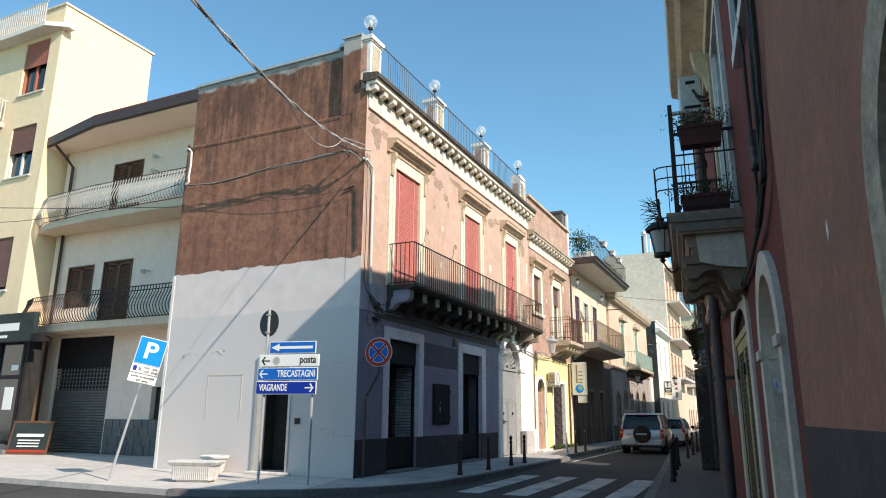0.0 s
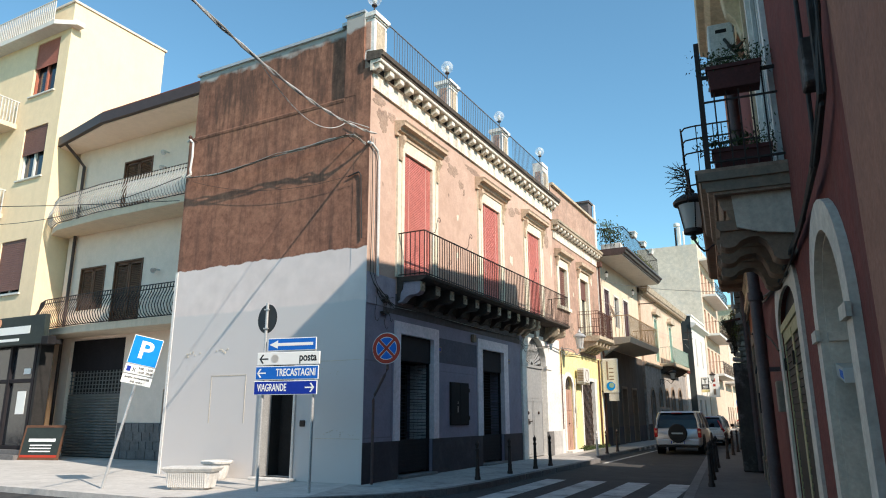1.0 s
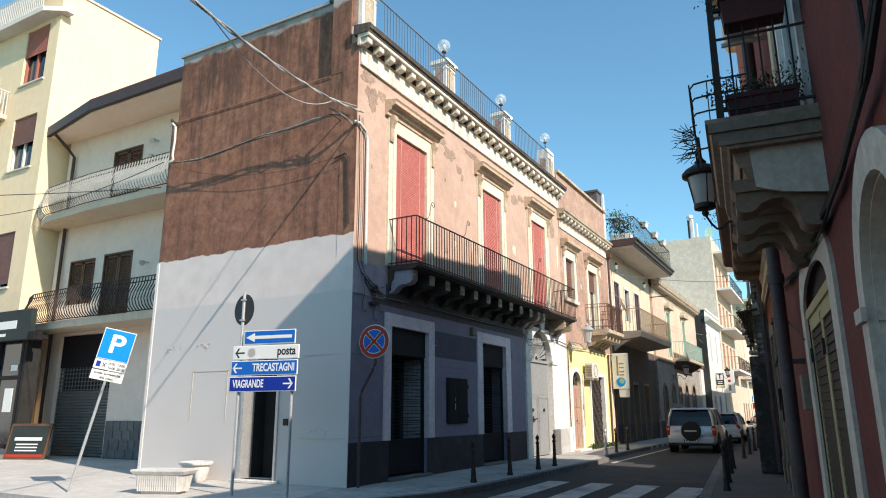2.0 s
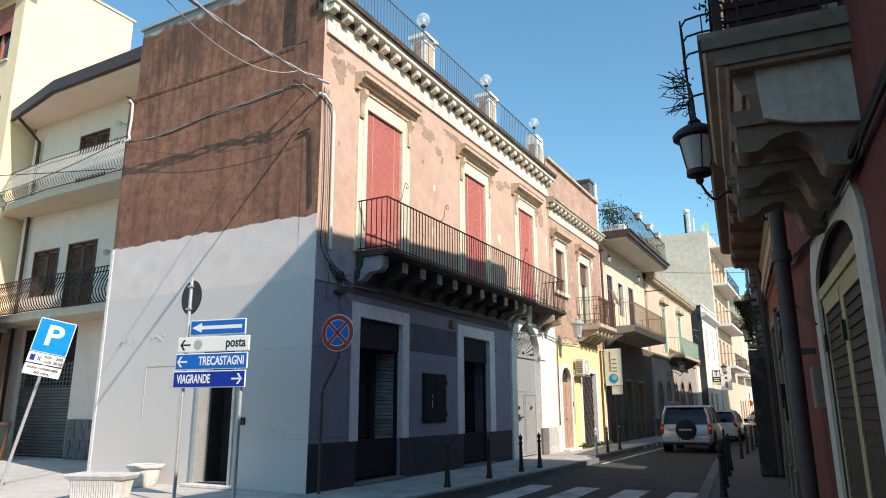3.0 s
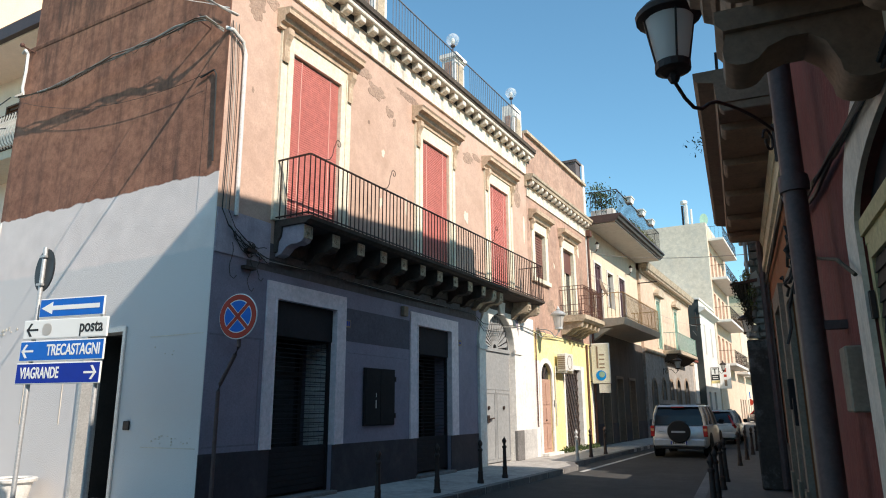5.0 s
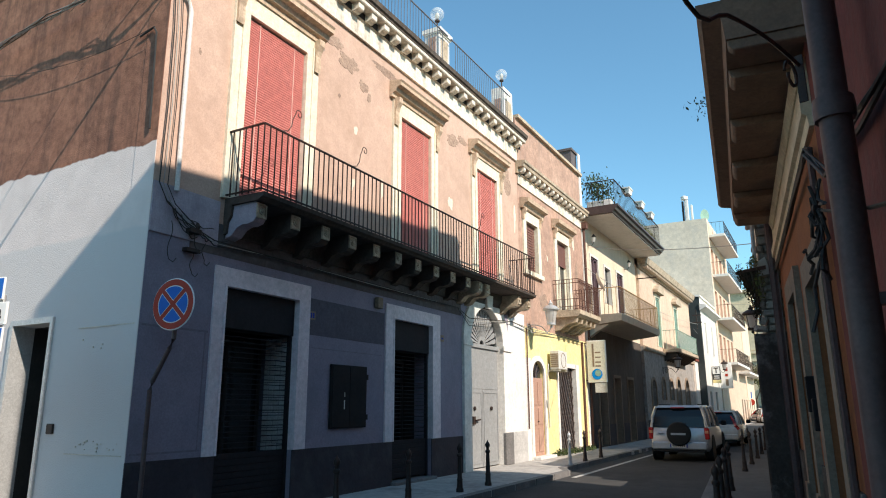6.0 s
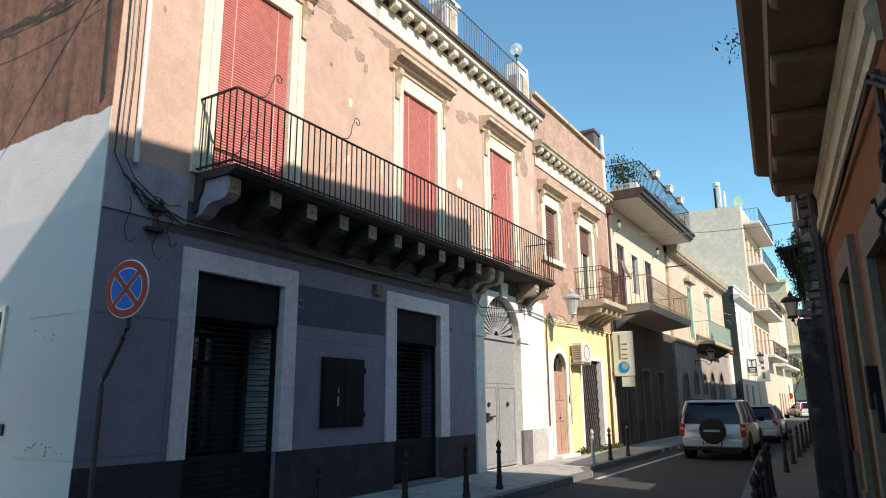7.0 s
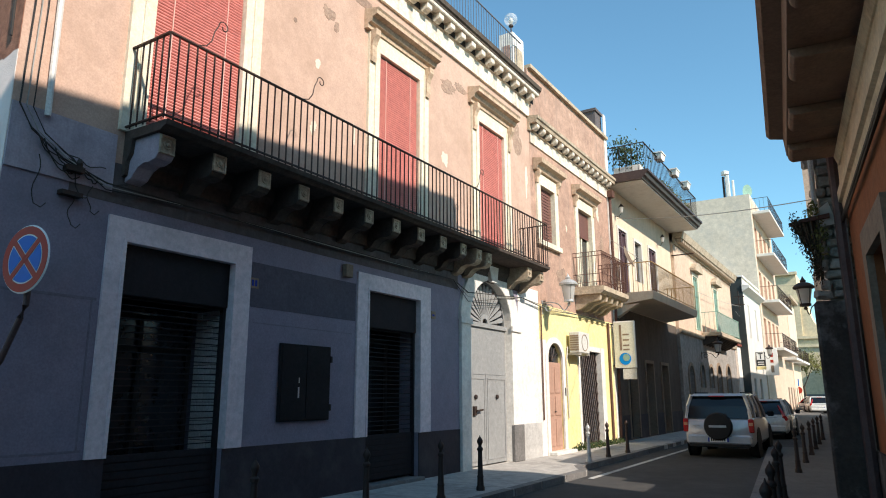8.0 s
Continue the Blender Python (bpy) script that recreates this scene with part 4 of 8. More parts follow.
# rose-coloured section: windows, lower cornice, attic
for y0, y1, z0, hood in ((27.45, 28.45, 5.75, 7.95), (30.35, 31.55, 4.75, 7.95)):
    w = thing_part("window", house, "window with cream frame under a stone hood")
    fr = B().box(FX - 0.2, FX + 0.04, y0 - 0.25, y0, z0, 7.7).box(FX - 0.2, FX + 0.04, y1, y1 + 0.25, z0, 7.7).box(FX - 0.2, FX + 0.04, y0, y1, 7.38, 7.7)
    if z0 > 5:
        fr.box(FX - 0.2, FX + 0.1, y0 - 0.32, y1 + 0.32, z0 - 0.14, z0)
    part("window_frame", fr, M["frame"], w)
    part("hood", B().prism([(FX, 7.72), (FX + 0.1, 7.74), (FX + 0.16, 7.85), (FX + 0.28, 7.9), (FX + 0.3, 8.02), (FX, 8.08)], "y", y0 - 0.4, y1 + 0.4), M["hood"], w)
    for c in (y0 - 0.22, y1 + 0.22):
        part("console", B().prism([(FX, 7.4), (FX + 0.07, 7.38), (FX + 0.08, 7.55), (FX + 0.15, 7.65), (FX + 0.15, 7.75), (FX, 7.75)], "y", c - 0.06, c + 0.06), M["hood"], w)
    part("pane", B().box(FX - 0.18, FX - 0.16, y0, y1, z0, 7.38), M["glass"], w)
    part("sash", B().box(FX - 0.16, FX - 0.12, y0, y0 + 0.07, z0, 7.38).box(FX - 0.16, FX - 0.12, y1 - 0.07, y1, z0, 7.38)
         .box(FX - 0.16, FX - 0.12, (y0 + y1) / 2 - 0.04, (y0 + y1) / 2 + 0.04, z0, 7.38).box(FX - 0.16, FX - 0.12, y0, y1, 7.3, 7.38), M["frame"], w)
    bl = B()
    for k in range(17 if z0 > 5 else 14):
        bl.box(FX - 0.1, FX - 0.085, y0 + 0.02, y1 - 0.02, 7.3 - k * (0.09 if z0 > 5 else 0.06), 7.37 - k * (0.09 if z0 > 5 else 0.06))
    tagged(part("blind", bl, M["brown blind"], w, "brown roller blind, half lowered"), kind="stuff")
part("frieze", B().box(FX, FX + 0.03, 26.9, 33.62, 8.48, 8.8), M["frieze"], house)
prof = [(FX, 8.8), (FX + 0.06, 8.8), (FX + 0.08, 8.84), (FX + 0.08, 8.985), (FX + 0.27, 8.985), (FX + 0.29, 9.07), (FX + 0.33, 9.1), (FX + 0.34, 9.18), (FX, 9.23)]
cor = part("cornice", B().prism(prof, "y", 26.75, 33.66), M["stone"], house, "lower stone cornice with small modillions")
mod = mesh_of("modillion", B().prism([(FX + 0.078, 8.84), (FX + 0.16, 8.82), (FX + 0.22, 8.86), (FX + 0.25, 8.9), (FX + 0.25, 8.987), (FX + 0.078, 8.987)], "y", 0, 0.17).bevel(0.006), M["frieze"])
# gap shadow of the lower cornice, again as a dark sheet
gap = mesh_of("soot_field", B().box(FX + 0.08, FX + 0.086, 0.18, 0.43, 8.83, 8.982), M["gapshade"])
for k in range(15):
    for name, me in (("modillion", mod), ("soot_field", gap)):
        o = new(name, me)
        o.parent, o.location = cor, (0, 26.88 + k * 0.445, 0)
part("end_strip", B().box(FX - 0.008, FX + 0.03, 33.42, 33.66, 3.95, 11.72), M["lime"], house, "white painted end strip")
part("attic_coping", B().box(FX - 0.5, FX + 0.1, 26.9, 33.62, 10.75, 10.86), M["stone"], house)
part("parapet_block", B().box(FX - 1.6, FX - 0.1, 32.9, 33.55, 10.86, 11.75).box(FX - 1.65, FX - 0.05, 32.85, 33.6, 11.7, 11.8), M["darkstreak"], house, "dark rendered parapet block")
part("drainpipe", B().tube([(FX + 0.08, 33.5, 8.7), (FX + 0.08, 33.5, 5.0), (FX + 0.08, 33.45, 4.2), (FX + 0.08, 33.3, 0.05)], 0.05, 8).box(FX, FX + 0.22, 33.36, 33.64, 8.5, 8.75), M["rust"], house, "brown drainpipe with hopper")

# small balcony of the rose section
sb = thing("balcony", "small stone balcony with curled rusty iron railing", "balcony")
part("slab", B().prism([(FX, 4.5), (FX + 0.85, 4.5), (FX + 0.95, 4.58), (FX + 0.95, 4.72), (FX, 4.75)], "y", 29.75, 32.15), M["stone"], sb)
for y in (29.95, 30.5, 31.0, 31.5, 31.95):
    part("corbel", B().prism([(FX, 4.05), (FX + 0.2, 4.1), (FX + 0.4, 4.25), (FX + 0.75, 4.32), (FX + 0.8, 4.5), (FX, 4.5)], "y", y - 0.09, y + 0.09), M["stone"], sb)
b = B()
for z in (4.85, 5.1, 5.65, 5.78):
    b.box(FX + 0.9, FX + 0.92, 29.8, 32.1, z, z + 0.018)
    for y in (29.8, 32.1):
        b.box(FX, FX + 0.92, y - 0.01, y + 0.01, z, z + 0.018)
part("handrail", b, M["rust"], sb)
b = B()
for k in range(24):
    y = 29.8 + k * 0.1
    b.box(FX + 0.902, FX + 0.918, y - 0.007, y + 0.007, 4.75, 5.78)
    if k % 2:
        arch_band(b, "x", FX + 0.9, FX + 0.915, y, 0.07, 0.082, 5.66, 1.0, 6)
for k in range(1, 9):
    for y in (29.8, 32.1):
        b.box(FX + k * 0.1, FX + k * 0.1 + 0.014, y - 0.007, y + 0.007, 4.75, 5.78)
tagged(part("baluster", b, M["rust"], sb), kind="stuff")


def blotch(y, z, ry, rz, seed, depth=0.004, x=FX - 0.006):
    """An irregular patch of fallen plaster."""
    rnd = random.Random(seed)
    pts = []
    n = 34
    f = 0.8
    for k in range(n):
        f = min(1.15, max(0.35, f + rnd.uniform(-0.24, 0.24)))
        pts.append((y + ry * f * math.cos(2 * math.pi * k / n), z + rz * f * math.sin(2 * math.pi * k / n)))
    return B().prism(pts, "x", x, x + depth)


M["bare"] = mat("bare grey plaster", (0.46, 0.33, 0.25), (0.28, 0.19, 0.145), 0.95, 7, 40, 0.9, dirt=(0.15, 0.10, 0.08), dirt_amount=0.8, wear=0.4)
M["pale"] = mat("pale plaster fleck", (0.74, 0.66, 0.54), (0.66, 0.57, 0.45), 0.9, 6, 40, 0.3)
for i, (y, z, ry, rz, key) in enumerate(((14.25, 8.55, 0.32, 0.3, "bare"), (14.6, 8.75, 0.25, 0.15, "bare"), (18.05, 8.45, 0.5, 0.28, "bare"), (18.5, 8.15, 0.22, 0.16, "bare"), (17.5, 8.7, 0.3, 0.15, "bare"),
                                        (18.75, 8.0, 0.07, 0.1, "bare"), (17.75, 7.6, 0.04, 0.06, "bare"), (14.1, 8.95, 0.3, 0.2, "bare"), (16.4, 8.95, 0.5, 0.12, "bare"), (19.5, 8.9, 0.6, 0.1, "bare"), (18.3, 7.1, 0.08, 0.1, "pale"), (18.25, 5.9, 0.1, 0.16, "pale"), (22.4, 6.6, 0.14, 0.17, "pale"), (22.6, 8.4, 0.4, 0.2, "bare"),
                                        (23.1, 8.6, 0.3, 0.12, "bare"), (26.1, 8.3, 0.25, 0.4, "bare"), (26.6, 7.2, 0.08, 0.5, "pale"), (19.3, 6.2, 0.06, 0.3, "pale"), (14.3, 6.9, 0.03, 0.06, "bare"))):
    part("plaster_loss", blotch(y, z, ry, rz, 100 + i, 0.004 + 0.001 * (i % 3)), M[key], house, "fallen plaster patch")
for i, (y, z, ry, rz, key) in enumerate(((27.0, 7.6, 0.1, 0.7, "bare"), (29.3, 8.2, 0.5, 0.15, "bare"), (28.9, 4.9, 0.4, 0.3, "bare"), (32.6, 6.4, 0.2, 0.5, "bare"), (29.4, 6.5, 0.08, 0.2, "pale"), (32.3, 7.6, 0.12, 0.3, "pale"))):
    part("plaster_loss", blotch(y, z, ry, rz, 200 + i, 0.004, FX - 0.01), M[key], house, "fallen plaster patch")
part("ledge", B().prism([(13.69, 9.0), (13.675, 9.07), (13.70, 9.1), (13.9, 9.13), (13.9, 9.0)], "x", -14.95, -9.52), M["end"], house, "worn ledge below the parapet field")
b = B()
for a in ((13.74, 14.86, 2.6, 2.63), (13.74, 14.86, 0.93, 0.955), (14.8, 14.82, 0.95, 2.6), (17.2, 19.4, 2.55, 2.565)):
    b.box(FX, FX + 0.004, *a)
pieces("paint_line", b, M["blueline"], house, "old paint line")
part("corner_bead", B().box(-14.99, -14.9, 13.685, 13.75, 0.0, 5.2), M["lime"], house)
# white field, coloured darker because it lies in shadow
part("ledge", B().box(FX, FX + 0.02, 13.70, 14.9, 3.9, 4.62), M["shadewhite"], house, "white painted field beside the balcony, shade in its colour")


def lettering(s, size, material, parent, m, label="", width=None):
    """Raised letters in the built-in font, centred at m, lying in its x-y plane."""
    cu = bpy.data.curves.new("letters", 'FONT')
    cu.body, cu.size, cu.offset, cu.extrude, cu.align_x, cu.align_y = s, size, size * 0.022, 0.0015, 'CENTER', 'CENTER'
    tmp = bpy.data.objects.new("letters", cu)
    scene.collection.objects.link(tmp)
    bpy.context.view_layer.update()
    me = bpy.data.meshes.new_from_object(tmp.evaluated_get(bpy.context.evaluated_depsgraph_get()))
    scene.collection.objects.unlink(tmp)
    bpy.data.objects.remove(tmp)
    if width:
        xs = [v.co.x for v in me.vertices]
        k = width / (max(xs) - min(xs))
        me.transform(Matrix.Diagonal((k, 1, 1, 1)))
    me.materials.clear()
    me.materials.append(material)
    ob = new("lettering", me)
    ob.parent, ob.matrix_local = parent, m
    return tagged(ob, label)


def leaves(name, centres, n, size, material, parent, label, seed, spread=(0.2, 0.2, 0.2)):
    """Many small folded leaves scattered about the centres."""
    rnd = random.Random(seed)
    vs, fs = [], []
    for _ in range(n):
        c = Vector(rnd.choice(centres)) + Vector([rnd.gauss(0, s) for s in spread])
        q = Euler([rnd.uniform(0, 6.3) for _ in range(3)]).to_matrix()
        s = size * rnd.uniform(0.6, 1.3)
        k = len(vs)
        vs += [c + q @ Vector(p) * s for p in ((-1, 0, 0), (0, -0.4, 0.12), (1, 0, 0), (0, 0.4, 0.12))]
        fs += [(k, k + 1, k + 2), (k, k + 2, k + 3)]
    me = bpy.data.meshes.new(name)
    me.from_pydata([tuple(v) for v in vs], [], fs)
    me.materials.append(material)
    ob = new(name, me)
    if parent:
        ob.parent = parent
    return tagged(ob, label, kind="stuff")


M["shutterbrown"] = mat("dull brown louvre wood", (0.034, 0.025, 0.017), (0.022, 0.016, 0.011), 0.7, 4, 40, 0.15)

# ---- camera-side row ----
row = thing("red_house", "dark red stucco house with arched ground-floor openings", "house", at=MR)
part("wall", wall(B(), "y", -0.4, 0.0, 5.2, 14.3, 0.0, 7.0, [(5.75, 6.95, 0.0, 2.0, 0.6), (8.6, 10.9, 0.0, 2.45, 0.33), (8.3, 9.7, 3.55, 6.5, 0), (5.45, 6.55, 4.85, 6.5, 0)]), M["rightred"], row)
part("back_wall", B().box(5.2, 14.3, -8, -0.9, 0.0, 7.0).box(10.5, 14.3, -8, 0.0, 7.0, 10.95).box(10.5, 14.3, 0.0, 0.3, 10.75, 11.0), M["rightred"], row)
prof = [(0.0, 6.75), (0.1, 6.75), (0.12, 6.88), (0.3, 6.96), (0.42, 7.0), (0.5, 7.08), (0.6, 7.12), (0.62, 7.3), (0.0, 7.4)]
part("cornice", B().prism(prof, "x", 5.2, 12.2), M["creamtrim"], row, "ochre moulded roof cornice")
for s in (7.55, 10.15):
    part("console", B().prism([(0.0, 6.2), (0.1, 6.25), (0.14, 6.5), (0.26, 6.62), (0.3, 6.9), (0.0, 6.9)], "x", s, s + 0.2).bevel(0.015), M["creamtrim"], row)
part("pilaster", B().box(10.0, 10.3, 0.0, 0.08, 3.6, 6.75), M["creamtrim"], row, "ochre pilaster beside the balcony door")
# blind niche with moulded surround
b = arch_band(B().box(5.75, 5.765, -0.36, 0.0, 0.0, 2.0).box(6.935, 6.95, -0.36, 0.0, 0.0, 2.0), "y", -0.36, 0.0, 6.35, 0.585, 0.6, 2.0)
part("niche_lining", b, M["archplaster"], row)
part("niche_back", B().box(5.6, 7.1, -0.5, -0.36, 0.0, 2.75), M["archplaster"], row, "plastered niche back")
b = arch_band(B().box(5.55, 5.75, 0.0, 0.05, 0.0, 2.0).box(6.95, 7.15, 0.0, 0.05, 0.0, 2.0), "y", 0.0, 0.05, 6.35, 0.6, 0.8, 2.0)
pieces("impost", B().box(5.53, 5.77, 0.05, 0.08, 1.93, 2.01).box(6.93, 7.17, 0.05, 0.08, 1.93, 2.01).box(5.75, 5.785, -0.36, 0.0, 1.93, 1.99).box(6.915, 6.95, -0.36, 0.0, 1.93, 1.99), M["archplaster"], row)
part("niche_surround", b, M["archplaster"], row, "grey plaster arch surround with imposts")
mb = thing("letter_box", "dark letter box stuffed with a folded newspaper", "letter box", at=MR)
part("box", B().box(6.55, 6.85, -0.34, -0.2, 1.3, 1.65).bevel(0.01), M["black"], mb)
part("newspaper", B().prism([(6.6, 1.62), (6.9, 1.68), (6.92, 1.77), (6.62, 1.72)], "y", -0.24, -0.02), M["frosted"], mb, "folded printed newspaper")
part("print_field", B().prism([(6.63, 1.645), (6.75, 1.67), (6.76, 1.72), (6.64, 1.7)], "y", -0.02, -0.018), M["signblue"], mb)
# arched window with louvred shutters
b = B().box(8.25, 8.6, 0.0, 0.03, 0.0, 2.45).box(10.9, 11.25, 0.0, 0.03, 0.0, 2.45)
for k in range(20):
    p, q = math.pi * k / 20, math.pi * (k + 1) / 20
    b.prism([(9.75 + rx * math.cos(t), 2.45 + rz * math.sin(t)) for rx, rz, t in ((1.15, 0.33, p), (1.5, 0.7, p), (1.5, 0.7, q), (1.15, 0.33, q))], "y", 0.0, 0.03)
part("arch_surround", b, M["archplaster"], row, "broad pale plaster arch surround")
part("lunette", B().box(8.62, 10.88, -0.09, -0.05, 2.48, 2.8), M["black"], row, "dark lunette over the shutters")
sh = thing_part("shutters", row, "closed louvred shutters in yellowed cream wood")
part("transom", B().box(8.6, 10.9, -0.1, 0.01, 2.41, 2.5).box(8.6, 10.9, -0.1, -0.01, 2.36, 2.41), M["gold"], sh)
slat = None
for a, c in ((8.6, 9.75), (9.75, 10.9)):
    leaf = part("leaf_frame", B().box(a + 0.005, a + 0.085, -0.06, -0.015, 0.05, 2.36).box(c - 0.085, c - 0.005, -0.06, -0.015, 0.05, 2.36)
                .box(a + 0.085, c - 0.085, -0.07, -0.01, 2.27, 2.36).box(a + 0.085, c - 0.085, -0.07, -0.01, 0.05, 0.25), M["gold"], sh)
    slat = mesh_of("slat", B().prism([(-0.028, 0.0), (-0.020, 0.003), (-0.034, 0.09), (-0.042, 0.087)], "x", a + 0.08, c - 0.08), M["shutterbrown"])
    for k in range(25):
        o = new("slat", slat)
        o.parent, o.location = leaf, (0, 0, 0.24 + k * 0.081)
    part("hinge", B().box(c - 0.05, c + 0.03, -0.01, 0.015, 1.95, 2.1), M["iron"], leaf)
part("meter_box", B().box(11.4, 11.65, 0.0, 0.1, 1.45, 1.85).bevel(0.01), M["greystone"], row, "grey meter box")
# upper openings
w = thing_part("window", row, "balcony door with white frame and pale panes")
part("window_frame", B().box(8.16, 8.3, -0.1, 0.05, 3.7, 6.64).box(9.7, 9.84, -0.1, 0.05, 3.7, 6.64).box(8.3, 9.7, -0.1, 0.05, 6.5, 6.64), M["lime"], w)
part("pane", B().box(8.3, 9.7, -0.06, -0.04, 3.55, 6.5), M["glass"], w)
part("sash", B().box(8.3, 8.38, -0.04, 0.0, 3.55, 6.5).box(8.97, 9.03, -0.04, 0.0, 3.55, 6.5).box(9.62, 9.7, -0.04, 0.0, 3.55, 6.5).box(8.38, 9.62, -0.04, -0.01, 4.4, 4.48), M["lime"], w)
w = thing_part("window", row, "narrow window with white frame and open shutter")
part("window_frame", B().box(5.35, 5.45, -0.1, 0.05, 4.75, 6.6).box(6.55, 6.65, -0.1, 0.05, 4.75, 6.6).box(5.35, 6.65, -0.1, 0.07, 4.72, 4.85).box(5.45, 6.55, -0.1, 0.05, 6.5, 6.6), M["lime"], w)
part("pane", B().box(5.45, 6.55, -0.04, -0.02, 4.85, 6.5), M["glass"], w)

# stone balcony with flowers
b1 = thing("balcony", "old stone balcony on scrolled corbels with black iron railing", "balcony", at=MR)
part("slab", B().prism([(0.0, 3.43), (0.64, 3.43), (0.66, 3.45), (0.7, 3.47), (0.71, 3.55), (0.76, 3.57), (0.78, 3.65), (0.0, 3.67)], "x", 7.95, 10.1)
     .box(7.93, 10.12, 0.0, 0.8, 3.65, 3.69), M["paleslab"], b1, "moulded stone slab")
part("plaster_core", B().prism([(0.0, 3.3), (0.58, 3.3), (0.6, 3.34), (0.62, 3.43), (0.0, 3.43)], "x", 8.06, 10.05), M["paleslab"], b1, "plastered core under the slab")
part("end_plaster", B().prism([(0.0, 3.02), (0.3, 3.06), (0.48, 3.12), (0.5, 3.43), (0.0, 3.43)], "x", 8.02, 8.05), M["archplaster"], b1, "pale plaster end panel")
part("end_moulding", B().box(7.915, 7.95, 0.0, 0.78, 3.57, 3.65).box(7.93, 7.95, 0.0, 0.72, 3.46, 3.5).box(7.94, 7.95, 0.0, 0.75, 3.5, 3.57), M["greystone"], b1)
part("soffit_step", B().prism([(0.0, 3.19), (0.5, 3.19), (0.54, 3.23), (0.56, 3.3), (0.0, 3.3)], "x", 8.06, 10.05), M["soffit"], b1)
con = [(0.0, 2.86)] + [(0.1 - 0.1 * math.cos(math.pi * k / 8), 2.86 - 0.07 * math.sin(math.pi * k / 8)) for k in range(1, 8)] + [(0.2, 2.88), (0.24, 2.98), (0.3, 3.03), (0.38, 3.03), (0.46, 3.0)]
con += [(0.56 - 0.08 * math.cos(math.pi * k / 8), 2.99 - 0.05 * math.sin(math.pi * k / 8)) for k in range(1, 8)] + [(0.64, 3.02), (0.62, 3.1), (0.63, 3.2), (0.0, 3.2)]
for s in (8.08, 8.82, 9.58):
    cb_ = part("corbel", B().prism(con, "x", s, s + 0.26), M["soffit"], b1, "scrolled stone corbel", True)
    part("corbel_cap", B().prism([(0.0, 3.1), (0.63, 3.1), (0.66, 3.14), (0.66, 3.2), (0.0, 3.2)], "x", s - 0.03, s + 0.29), M["soffit"], cb_)
rl = thing_part("railing", b1, "black iron railing with basket panels")
part("handrail", B().box(8.0, 9.87, 0.66, 0.70, 4.66, 4.69).box(8.0, 8.03, 0.0, 0.66, 4.66, 4.69).box(9.84, 9.87, 0.0, 0.66, 4.66, 4.69)
     .box(8.0, 9.87, 0.67, 0.69, 4.4, 4.415).box(8.0, 9.87, 0.67, 0.69, 3.77, 3.79).box(8.0, 8.02, 0.0, 0.66, 3.77, 3.79).box(8.0, 8.02, 0, 0.66, 4.4, 4.415)
     .box(7.98, 8.03, 0.65, 0.70, 3.66, 5.05).box(9.84, 9.89, 0.65, 0.70, 3.66, 4.9), M["iron"], rl)
b = B()
for k in range(1, 16):
    b.box(8.0 + k * 0.115, 8.012 + k * 0.115, 0.672, 0.686, 3.66, 4.68)
for k in range(1, 6):
    b.box(8.0, 8.014, k * 0.11, k * 0.11 + 0.014, 3.66, 4.68).box(9.85, 9.864, k * 0.11, k * 0.11 + 0.014, 3.66, 4.68)
tagged(part("baluster", b, M["iron"], rl), kind="stuff")
b = B()
for z in (4.2, 4.62, 4.8, 4.97):
    b.tube([(9.9, 0.36, z), (9.9, 0.78, z), (9.93, 0.9, z), (10.05, 0.95, z), (10.6, 0.95, z)], 0.011, 5)
for o in (0.46, 0.56, 0.66, 0.76):
    b.box(9.894, 9.906, o, o + 0.012, 4.2, 4.97)
for s in (9.93, 10.05, 10.2, 10.35, 10.5):
    b.tube([(s, 0.9, 4.2), (s, 0.94, 4.4), (s, 0.95, 4.97)], 0.009, 5)
part("basket", b.box(9.87, 9.92, 0.6, 0.66, 4.3, 4.34), M["iron"], rl, "black iron flower basket")
for i, (s0, s1, o0, o1, z, nm) in enumerate(((7.92, 8.14, 0.12, 0.6, 4.5, 11), (8.06, 8.3, 0.1, 0.62, 3.69, 12))):
    pl = thing("flower_box", "dark red flower box with straggling green plants", "planter", "flower boxes on the balcony", at=MR)
    hgt = 0.24
    part("box", B().hull([(s0 + 0.02, o0 + 0.02, z), (s1 - 0.02, o0 + 0.02, z), (s1 - 0.02, o1 - 0.02, z), (s0 + 0.02, o1 - 0.02, z)],
                         [(s0, o0, z + hgt), (s1, o0, z + hgt), (s1, o1, z + hgt), (s0, o1, z + hgt)]).box(s0 - 0.01, s1 + 0.01, o0 - 0.01, o1 + 0.01, z + hgt - 0.04, z + hgt), M["darkred"], pl)
    cs = [((s0 + s1) / 2, o0 + (o1 - o0) * k / 4, z + hgt + 0.08) for k in range(5)] if s1 - s0 < 0.5 else [(s0 + 0.15 * k, o1, z + hgt) for k in range(7)]
    leaves("plant", cs, 800, 0.02, M["leaf"], pl, "straggling green plant", nm, (0.07, 0.08, 0.07))
tw = thing("climbing_plant", "bare twiggy plant hanging over the balcony rail", "plant", at=MR)
rnd = random.Random(5)
b = B()
for k in range(26):
    p = Vector((rnd.uniform(9.95, 10.5), rnd.uniform(0.9, 0.99), rnd.uniform(4.22, 4.55)))
    pts = [p]
    d = Vector((rnd.uniform(-0.3, 0.3), rnd.uniform(0.3, 1.0), rnd.uniform(-0.2, 0.6)))
    for _ in range(5):
        d += Vector([rnd.uniform(-0.4, 0.4) for _ in range(3)])
        p = p + d.normalized() * 0.05
        pts.append(p)
    b.tube(pts, [0.008, 0.007, 0.006, 0.005, 0.004, 0.003], 4)
